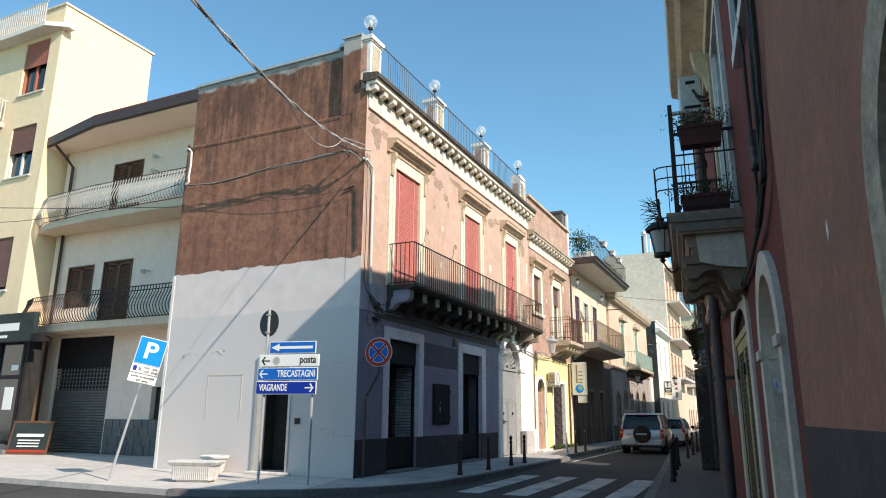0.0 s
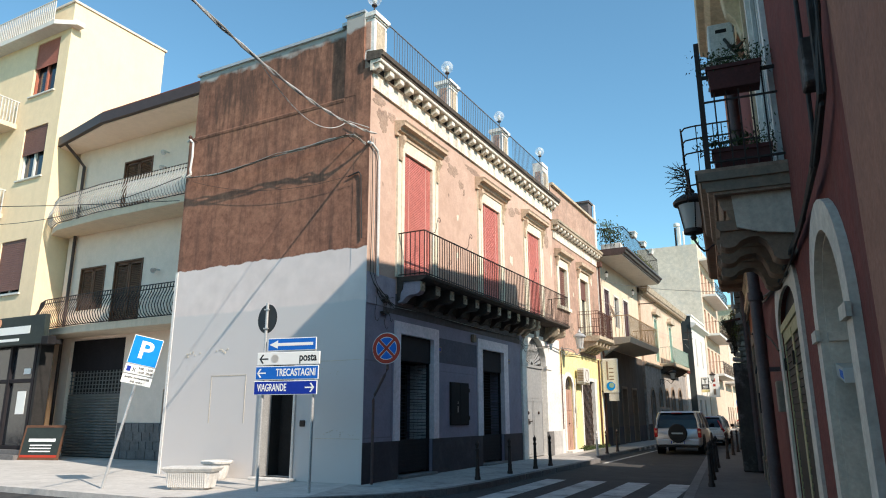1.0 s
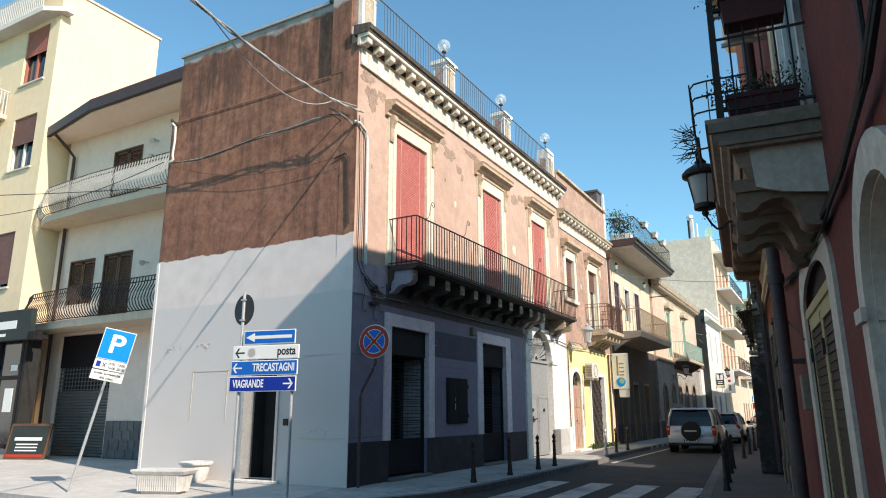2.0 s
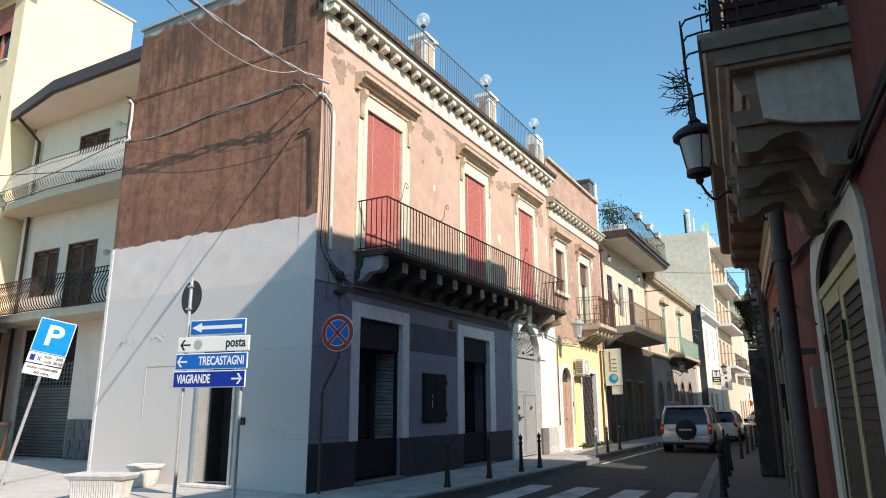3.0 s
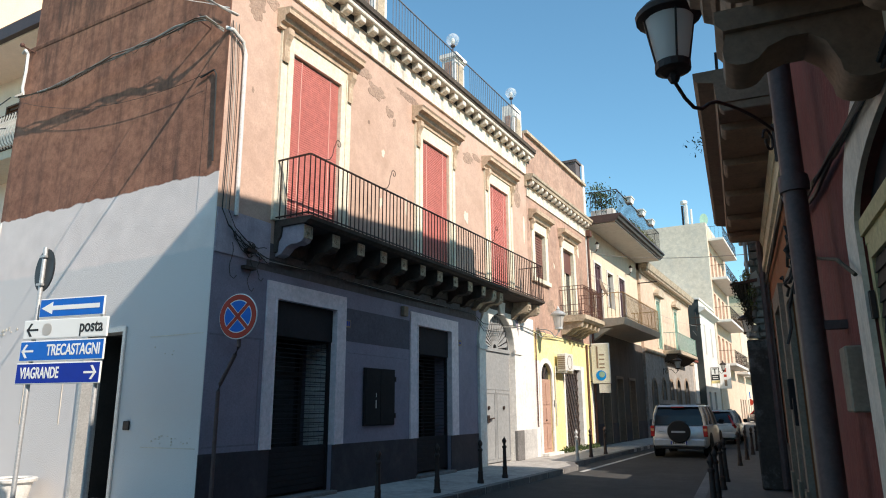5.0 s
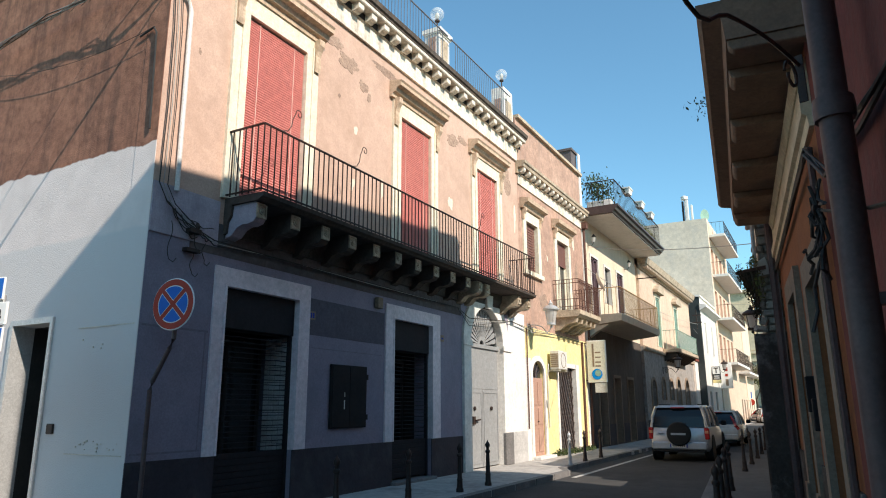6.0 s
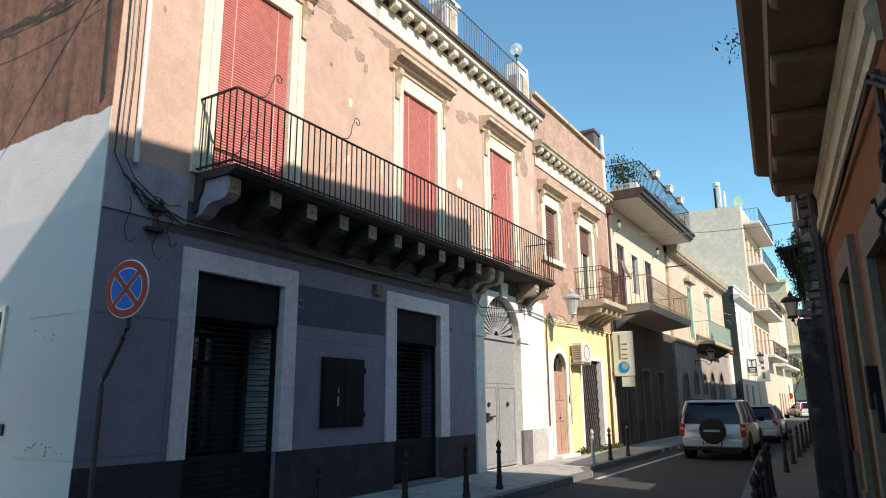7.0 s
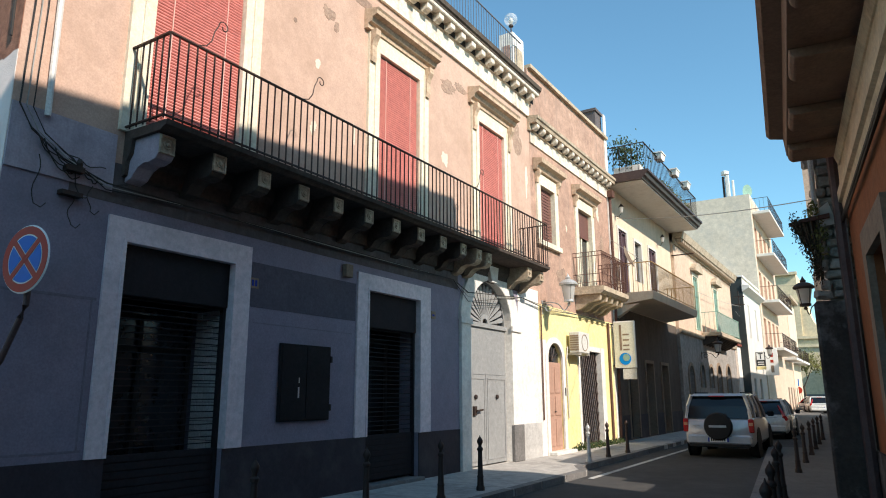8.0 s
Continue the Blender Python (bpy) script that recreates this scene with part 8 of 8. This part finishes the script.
# ---- cars ----
def car(name, label, at, paint, L, W, H, suv=False):
    """Local y runs forward from the rear bumper; x across; z up from the road."""
    t = thing(name, label, "car", at=at)
    h = W / 2
    belt = H * 0.62
    zb = 0.3 if suv else 0.22
    st = [(0.0, 0.84, zb + 0.12, belt - 0.22), (0.06, 0.93, zb + 0.05, belt - 0.05), (0.25, 0.98, zb, belt), (L * 0.3, 1.0, zb, belt), (L * 0.66, 1.0, zb, belt - 0.02),
          (L * 0.72, 0.99, zb, belt - 0.06), (L * 0.9, 0.95, zb + 0.02, belt - 0.2), (L * 0.97, 0.86, zb + 0.06, belt - 0.3), (L, 0.7, zb + 0.15, belt - 0.42)]
    rings = []
    for y, k, z0, z1 in st:
        w = h * k
        rings.append([(-w * 0.9, y, z0), (-w, y, z0 + 0.12), (-w, y, z1 - 0.14), (-w * 0.955, y, z1 - 0.03), (-w * 0.85, y, z1), (w * 0.85, y, z1), (w * 0.955, y, z1 - 0.03), (w, y, z1 - 0.14), (w, y, z0 + 0.12), (w * 0.9, y, z0)])
    body = part("body", B().loft(rings), paint, t, "", True)
    r0, r1 = (0.12, 0.3) if suv else (0.22, 0.75)
    f0, f1 = L * 0.72, L * 0.56
    hb, ht = h * 0.9, h * (0.74 if suv else 0.68)
    zt = H - 0.04
    cab = [[(-hb, r0, belt - 0.02), (hb, r0, belt - 0.02), (hb, f0, belt - 0.06), (-hb, f0, belt - 0.06)],
           [(-hb * 0.94, (r0 * 2 + r1) / 3, belt + (zt - belt) * 0.5), (hb * 0.94, (r0 * 2 + r1) / 3, belt + (zt - belt) * 0.5), (hb * 0.94, (f0 + f1) / 2, belt + (zt - belt) * 0.5), (-hb * 0.94, (f0 + f1) / 2, belt + (zt - belt) * 0.5)],
           [(-ht, r1, zt), (ht, r1, zt), (ht, f1, zt), (-ht, f1, zt)]]
    part("window_band", B().loft(cab), M["carglass"], t, "dark tinted glass", False)
    ex = ht + 0.025
    part("roof", B().hull([(-ex, r1 - 0.12, zt - 0.03), (ex, r1 - 0.12, zt - 0.03), (ex, f1 + 0.03, zt - 0.03), (-ex, f1 + 0.03, zt - 0.03)],
                          [(-ht * 0.9, r1 - 0.02, H), (ht * 0.9, r1 - 0.02, H), (ht * 0.9, f1 - 0.1, H), (-ht * 0.9, f1 - 0.1, H)]), paint, t)
    for s in (-1, 1):
        b = B()
        for y0, y1 in ((r0, r1), (L * 0.24, L * 0.25), (L * 0.45, L * 0.44), (f0, f1)):
            b.tube([(s * (hb + 0.005), y0, belt - 0.03), (s * (hb * 0.945 + 0.005), (2 * y0 + y1) / 3 if y0 == r0 else (y0 + y1) / 2, belt + (zt - belt) * 0.5), (s * (ht + 0.008), y1, zt)], 0.05 if y0 in (r0, f0) else 0.035, 6)
        pieces("pillar", b, paint, t)
        part("mirror", B().box(s * (h + 0.02), s * (h + 0.2), f0 - 0.25, f0 - 0.13, belt - 0.02, belt + 0.14).bevel(0.03), M["black"], t)
        if suv:
            lamp = part("tail_lamp", B().box(s * h * 0.84, s * (h * 0.99), -0.0, 0.14, belt - 0.38, belt - 0.03).bevel(0.02), M["taillight"], t)
            part("indicator", B().box(s * h * 0.86, s * (h * 0.97), -0.006, 0.0, belt - 0.2, belt - 0.12), M["amber"], lamp)
        else:
            part("tail_lamp", B().tube([(s * h * 0.62, 0.42, zt - 0.2), (s * h * 0.78, 0.2, belt + 0.05), (s * h * 0.84, 0.06, belt - 0.08), (s * h * 0.92, 0.1, belt - 0.2)], [0.035, 0.05, 0.075, 0.085], 8), M["taillight"], t)
        part("rail", B().tube([(s * ht * 0.88, r1 + 0.1, H + 0.02), (s * ht * 0.88, f1 - 0.2, H + 0.02)], 0.018, 6), M["black"], t)
        for y in (L * 0.19, L * 0.79):
            R = 0.36 if suv else 0.32
            wh = part("wheel", B().lathe([(R * 0.6, -0.11), (R * 0.95, -0.11), (R, -0.07), (R, 0.07), (R * 0.95, 0.11), (R * 0.6, 0.11)], seg=22).turn(pose(s * (h - 0.13), y, R, 0, 90, 0)), M["rubber"], t, "", True)
            part("rim", B().lathe([(0.03, 0.0), (R * 0.62, 0.0), (R * 0.62, 0.02), (0.03, 0.03)], seg=14).turn(pose(s * (h - 0.03), y, R, 0, 90 * s, 0)), M["rim"], wh)
            part("wheel_arch", B().lathe([(R * 1.16, -0.02), (R * 1.2, 0.0), (R * 1.16, 0.02)], seg=22).turn(pose(s * (h - 0.012), y, R + 0.01, 0, 90, 0)), M["rubber"], t)
    part("bumper", B().box(-h * 0.9, h * 0.9, -0.06, 0.1, zb + 0.06, zb + 0.3).bevel(0.04), paint if not suv else M["carsilver"], t)
    part("valance", B().box(-h * 0.85, h * 0.85, -0.03, 0.1, zb - 0.02, zb + 0.1).bevel(0.02), M["rubber"], t)
    pz = (zb + 0.18) if suv else belt - 0.35
    pl = part("number_plate", B().box(-0.26, 0.26, -0.085 if suv else -0.005, -0.06 if suv else 0.08, pz - 0.055, pz + 0.055), M["signwhite"], t)
    yb = -0.087 if suv else -0.007
    b = B()
    for k in range(7):
        b.box(-0.19 + k * 0.055, -0.155 + k * 0.055, yb, yb + 0.002, pz - 0.035, pz + 0.035)
    part("plate_bars", b, M["signblack"], pl)
    pieces("plate_band", B().box(-0.26, -0.22, yb, yb + 0.002, pz - 0.055, pz + 0.055).box(0.22, 0.26, yb, yb + 0.002, pz - 0.055, pz + 0.055), M["signnavy"], pl)
    part("wiper", B().tube([(0.0, r0 - 0.03, belt + 0.03), (0.25, r0 + 0.03, belt + 0.1)], 0.012, 5), M["rubber"], t)
    part("brake_lamp", B().box(-0.2, 0.2, r1 - 0.14, r1 - 0.1, zt - 0.05, zt - 0.02), M["taillight"], t)
    if suv:
        sw = part("spare_wheel_cover", B().lathe([(0.33, -0.02), (0.36, 0.03), (0.36, 0.15), (0.33, 0.2), (0.1, 0.215)], seg=30).turn(pose(0.02, 0.04, belt - 0.22, 90, 0, 0)), M["rubber"], t, "black spare wheel cover", True)
        part("name_bar", B().box(-0.2, 0.24, -0.182, -0.176, belt - 0.25, belt - 0.19), M["rim"], sw, "silver bar of the maker's lettering")
        part("door_handle", B().box(-0.62, -0.45, -0.03, 0.03, belt - 0.22, belt - 0.18).bevel(0.01), M["carsilver"], t)
    else:
        part("boot_crease", B().box(-h * 0.6, h * 0.6, 0.02, 0.04, belt - 0.13, belt - 0.1), M["rim"], t)
    return t


car("off_road_car", "silver compact off-road car with covered spare wheel, driving away", pose(-5.02, 30.3, ROAD, 0, 0, 1), M["carsilver"], 4.4, 1.81, 1.69, True)
car("estate_car", "white estate car with tall red tail lamps on the road", pose(-5.15, 39.5, ROAD, 0, 0, 1), M["carwhite"], 4.63, 1.87, 1.48)
car("parked_car", "white car parked on the square before the church", pose(-5.6, 80, ROAD, 0, 0, 12), M["carwhite"], 4.3, 1.8, 1.5)
car("parked_car", "grey-green car parked on the square before the church", pose(-7.4, 84, ROAD, 0, 0, -60), M["carsilver"], 4.2, 1.75, 1.5)

# ---- left background ----
crh = thing("cream_house", "cream three-storey house with bowed iron balconies and deep eave", "house")
WY = 17.3
CRH = [(-24.7, -21.6, 0.0, 4.2, 0), (-22.6, -21.15, 4.75, 7.0, 0), (-24.6, -23.25, 5.35, 6.95, 0), (-22.7, -21.2, 8.85, 11.0, 0), (-19.4, -18.9, 0.9, 2.3, 0), (-18.6, -17.6, 4.75, 7.1, 0)]
part("wall", wall(B(), "y", WY, WY + 0.4, -25.7, -15.0, 0, 12.1, CRH), M["warmwhite"], crh)
part("back_wall", B().box(-25.7, -15, WY + 1.0, 27, 0, 12.1).box(-25.7, -25.4, WY + 0.4, WY + 1.0, 0, 12.1).box(-15.3, -15, 14.2, 18, 0, 11.0), M["cream"], crh)
gar = thing_part("garage_shutter", crh, "grey metal roller shutter with grille strip")
part("head_panel", B().box(-24.7, -21.6, WY + 0.12, WY + 0.16, 3.05, 4.2), M["shopdark"], gar)
b = B()
for k in range(22):
    z = 0.02 + k * 0.1
    b.prism([(WY + 0.15, z), (WY + 0.1, z + 0.03), (WY + 0.1, z + 0.07), (WY + 0.15, z + 0.1)], "x", -24.65, -21.65)
galv_dull = mat("dull grey shutter", (0.22, 0.22, 0.21), (0.17, 0.17, 0.16), 0.5, 2, 40, 0.05, metal=0.3)
pieces("slat", b, galv_dull, gar)
b = B()
for k in range(6):
    b.box(-24.65, -21.65, WY + 0.11, WY + 0.13, 2.25 + k * 0.14, 2.28 + k * 0.14)
for k in range(17):
    b.box(-24.6 + k * 0.18, -24.56 + k * 0.18, WY + 0.11, WY + 0.13, 2.22, 3.05)
part("grille", b, galv_dull, gar)
part("backing", B().box(-24.7, -21.6, WY + 0.3, WY + 0.34, 0, 4.2), M["dark"], gar)
stone_base = part("stone_base", B().box(-21.5, -15.0, WY - 0.05, WY, 0, 1.2), M["lava"], crh, "grey crazy-paved stone plinth")
rnd = random.Random(14)
for r in range(4):
    x = -21.48
    while x < -17.4:
        w = rnd.uniform(0.25, 0.5)
        q = [(x + rnd.uniform(0.01, 0.06), r * 0.3 + rnd.uniform(0.01, 0.05)), (x + w - 0.03, r * 0.3 + rnd.uniform(0.0, 0.05)), (x + w - rnd.uniform(0.02, 0.08), r * 0.3 + 0.28), (x + rnd.uniform(0.0, 0.05), r * 0.3 + rnd.uniform(0.24, 0.29))]
        part("stone", B().prism(q, "y", WY - 0.075, WY - 0.05), M["lava"], stone_base)
        x += w
for a, c, lo, hi, _ in CRH[1:4] + CRH[5:]:
    w = thing_part("shutter_door", crh, "closed brown wooden shutters")
    part("frame", B().box(a - 0.06, a, WY - 0.03, WY + 0.1, lo, hi + 0.06).box(c, c + 0.06, WY - 0.03, WY + 0.1, lo, hi + 0.06).box(a, c, WY - 0.03, WY + 0.1, hi, hi + 0.06), M["brownwood"], w)
    for x0, x1 in ((a, (a + c) / 2), ((a + c) / 2, c)):
        leaf = part("leaf", B().box(x0 + 0.01, x0 + 0.09, WY + 0.03, WY + 0.08, lo, hi).box(x1 - 0.09, x1 - 0.01, WY + 0.03, WY + 0.08, lo, hi).box(x0, x1, WY + 0.03, WY + 0.08, hi - 0.1, hi).box(x0, x1, WY + 0.03, WY + 0.08, lo, lo + 0.15), M["brownwood"], w)
        b = B()
        for k in range(int((hi - lo - 0.25) / 0.07)):
            z = lo + 0.15 + k * 0.07
            b.prism([(WY + 0.04, z), (WY + 0.05, z), (WY + 0.075, z + 0.055), (WY + 0.065, z + 0.055)], "x", x0 + 0.08, x1 - 0.08)
        tagged(part("louvre", b, M["brownwood"], leaf), kind="stuff")
part("small_window", B().box(-19.4, -18.9, WY + 0.2, WY + 0.24, 0.9, 2.3), M["glass"], crh)
part("eave_soffit", B().prism([(-15.0, 15.9), (-22.3, 15.9), (-26.2, 16.6), (-26.2, WY), (-15.0, WY)], "z", 12.0, 12.06), M["warmwhite"], crh, "white eave soffit")
part("eave_edge", B().prism([(-15.0, 15.75), (-22.35, 15.75), (-26.4, 16.5), (-26.4, 17.0), (-22.3, 16.0), (-15.0, 16.0)], "z", 12.04, 12.42), M["eave"], crh, "dark brown eave board")
part("roof", B().prism([(-15.0, 15.8), (-22.3, 15.8), (-26.2, 16.55), (-26.2, 27), (-15.0, 27)], "z", 12.4, 12.5), M["terracotta"], crh)
part("downpipe", B().tube([(-25.3, 16.4, 12.0), (-25.25, 16.9, 11.6), (-25.2, 17.2, 11.3), (-25.2, 17.22, 0.1)], 0.06, 8), M["eave"], crh, "dark brown downpipe")
# upper railing's bars get a pale colour in place of sunlight on iron
for zs, key in ((4.55, "iron"), (8.62, "greycable")):
    bl = thing("balcony", "balcony with bowed wrought iron railing" if key == "iron" else "balcony with bowed wrought iron railing, bars paled as if sunlit", "balcony", "bowed balconies")
    edge = [(-15.2, 16.1), (-22.3, 16.1), (-25.0, 16.3), (-26.0, 16.7), (-26.3, 17.3)]
    part("slab", B().prism(edge + [(-15.2, 17.3)], "z", zs - 0.25, zs), M["cream"], bl)
    pts = []
    for (x0, y0), (x1, y1) in zip(edge, edge[1:]):
        n = max(1, int(math.hypot(x1 - x0, y1 - y0) / 0.14))
        pts += [(x0 + (x1 - x0) * i / n, y0 + (y1 - y0) * i / n, math.atan2(x1 - x0, -(y1 - y0))) for i in range(n)]
    b = B()
    for x, y, _ in pts:
        nx, ny = (0, -1) if x > -22.5 else (-0.25, -0.95)
        b.tube([(x + nx * f, y + ny * f, zs + z) for f, z in ((0.02, 0.02), (0.16, 0.15), (0.24, 0.35), (0.18, 0.6), (0.06, 0.85), (0.02, 1.1))], 0.02, 4)
    tagged(part("baluster", b, M[key], bl, "bowed iron bars"), kind="stuff")
    b = B()
    for z in (1.1, 0.95, 0.03):
        b.tube([(x, y - 0.02, zs + z) for x, y in edge], 0.02, 5)
    part("handrail", b, M["iron"], bl)
part("reed_screen", B().box(-20.8, -15.3, 16.08, 16.11, 8.75, 9.55), M["white wall"], bl, "white screen tied to the railing")
for x, z in ((-20.3, 11.0), (-20.3, 10.4), (-20.2, 6.5)):
    wl = thing("flood_lamp", "small grey flood lamp on the cream wall", "wall lamp", "flood lamps")
    part("arm", B().tube([(x, WY, z), (x, WY - 0.15, z)], 0.03, 6), M["galv"], wl)
    part("head", B().lathe([(0.05, 0), (0.1, 0.12), (0.1, 0.16)], (0, 0, 0), 10).turn(pose(x, WY - 0.15, z, 120, 0, 0)), M["galv"], wl)

yel = thing("apartment_block", "tall pale yellow apartment block with roller blinds", "building")
AX, AY = -25.9, 16.3
YH = [(-28.2, -26.6, 14.7, 17.2, 0), (-28.2, -26.6, 10.9, 13.2, 0), (-28.6, -26.9, 6.1, 8.3, 0)]
part("wall", wall(B(), "y", AY, AY + 0.4, -45, AX, 0, 18.6, YH), M["pale yellow"], yel)
part("side_wall", B().box(-45, AX, AY + 1.2, 20.9, 0, 18.6).box(AX - 0.4, AX, AY + 0.4, AY + 1.2, 0, 18.6), M["pale yellow"], yel)
part("coping", B().box(-45, AX + 0.06, AY - 0.06, 21.0, 18.6, 18.7), M["concrete"], yel)
part("projecting_slab", B().prism([(-45, 15.75), (-26.3, 15.75), (-25.5, 16.28), (-25.5, 16.6), (-45, 16.6)], "z", 17.4, 17.6), M["white wall"], yel, "white balcony slab")
for i, (a, c, lo, hi, _) in enumerate(YH[:3]):
    w = thing_part("window", yel, "window with half-lowered brown roller blind")
    part("window_frame", B().box(a, a + 0.08, AY + 0.1, AY + 0.2, lo, hi).box(c - 0.08, c, AY + 0.1, AY + 0.2, lo, hi).box((a + c) / 2 - 0.05, (a + c) / 2 + 0.05, AY + 0.12, AY + 0.2, lo, hi).box(a, c, AY + 0.1, AY + 0.2, lo, lo + 0.08), M["white wall" if i else "rust blind"], w)
    part("pane", B().box(a, c, AY + 0.2, AY + 0.22, lo, hi), M["glass"], w)
    b = B()
    for k in range(14 if i < 2 else 24):
        b.box(a, c, AY + 0.05, AY + 0.07, hi - 0.085 * (k + 1), hi - 0.085 * k - 0.008)
    pieces("blind_slat", b, M["rust blind" if i == 0 else "brown blind"], w)
    part("window_sill", B().box(a - 0.1, c + 0.1, AY - 0.08, AY + 0.1, lo - 0.06, lo), M["white wall"], w)
for z in (13.6, 9.6):
    yb = thing("balcony", "small white-railed balcony on the yellow block", "balcony", "block balconies")
    part("slab", B().box(-33, -28.9, 15.2, AY, z - 0.2, z), M["cream"], yb)
    b = B().box(-33, -28.9, 15.22, 15.26, z + 1.0, z + 1.05).box(-28.94, -28.9, 15.2, AY, z + 1.0, z + 1.05)
    for k in range(30):
        b.box(-32.95 + k * 0.137, -32.91 + k * 0.137, 15.22, 15.25, z, z + 1.0)
    for k in range(8):
        b.box(-28.94, -28.91, 15.3 + k * 0.13, 15.34 + k * 0.13, z, z + 1.0)
    pieces("bar", b, M["paleiron"], yb)
tr_ = thing_part("terrace_railing", yel, "white roof terrace railing")
b = B().box(-31, -26.4, 15.8, 15.84, 18.6, 18.65)
for k in range(32):
    b.box(-31 + k * 0.145, -30.95 + k * 0.145, 15.8, 15.84, 17.6, 18.6)
pieces("bar", b, M["paleiron"], tr_)
cafe = thing("cafe_front", "dark cafe front with lettered sign board above glass doors", "shop front")
part("sign_board", B().box(-30.6, -23.6, 15.5, 15.7, 3.9, 4.95).bevel(0.02), M["awning"], cafe, "black sign board with white script bars")
pieces("word_bar", B().box(-29.6, -27.2, 15.49, 15.5, 4.3, 4.58).box(-26.9, -24.4, 15.49, 15.5, 4.3, 4.58).box(-28.6, -25.0, 15.49, 15.5, 4.05, 4.15), M["signwhite"], cafe)
part("emblem", B().lathe([(0.18, 0), (0.18, 0.01)], seg=16).turn(pose(-26.4, 15.495, 4.75, 90, 0, 0)), M["amber"], cafe, "round brown emblem")
part("canopy", B().box(-30.6, -23.7, 15.7, 16.28, 3.95, 4.1), M["black"], cafe)
part("side_panel", B().box(-24.25, -24.1, 15.8, 16.28, 0.0, 3.95), M["dark"], cafe)
part("back", B().box(-30.5, -24.25, 16.2, 16.28, 0.0, 3.95), M["dark"], cafe)
part("glass", B().box(-30.5, -24.25, 15.92, 15.94, 0.3, 3.95), M["glass"], cafe)
b = B()
for x in (-24.4, -25.9, -27.4, -28.9, -30.4):
    b.box(x - 0.07, x + 0.07, 15.82, 15.92, 0.3, 3.95)
for z in (0.3, 2.6):
    b.box(-30.5, -24.25, 15.84, 15.9, z, z + 0.13)
pieces("door_frame", b, M["shopdark"], cafe)
pieces("notice", B().box(-25.3, -24.8, 15.9, 15.915, 1.5, 2.3).box(-25.1, -24.7, 15.9, 15.915, 2.9, 3.1), M["signwhite"], cafe, "white paper notice")
part("step", B().box(-30.6, -24.0, 15.3, 15.84, 0.0, 0.15).box(-30.6, -24.0, 15.55, 15.84, 0.15, 0.3), M["lava"], cafe)
part("bracket_light", B().box(-23.6, -23.2, 15.45, 15.75, 3.85, 4.15).bevel(0.02), M["black"], cafe)
ab = thing("advertising_board", "dark red-edged cafe board leaning by the wall", "sign board")
part("panel", B().box(-0.75, 0.75, 0, 0.04, 0, 1.15).turn(pose(-23.3, 15.7, 0.0, -12, 0, 20)), M["brownwood"], ab)
part("field", B().box(-0.68, 0.68, -0.006, 0.0, 0.08, 1.07).turn(pose(-23.3, 15.7, 0.0, -12, 0, 20)), M["awning"], ab)
b = B().box(-0.5, 0.5, -0.01, -0.006, 0.6, 0.7)
for k in range(3):
    b.box(-0.4, 0.4, -0.01, -0.006, 0.46 - k * 0.1, 0.5 - k * 0.1)
part("text_bars", b.turn(pose(-23.3, 15.7, 0.0, -12, 0, 20)), M["signwhite"], ab)
part("red_strip", B().box(-0.68, 0.68, -0.01, -0.006, 0.08, 0.16).turn(pose(-23.3, 15.7, 0.0, -12, 0, 20)), M["signred"], ab)
# plain houses that close the street behind the camera
bk = thing("far_house", "plain house closing the street behind", "house")
part("wall", B().box(-45, 1.5, -36, -30, 0, 9), M["cream"], bk)
part("roof", B().box(-45, 1.5, -36, -30, 9, 9.2), M["terracotta"], bk)
bk = thing("far_house", "plain house across the square", "house")
part("wall", B().box(-70, -55, -30, 40, 0, 10), M["white wall"], bk)
part("roof", B().box(-70, -55, -30, 40, 10, 10.2), M["terracotta"], bk)
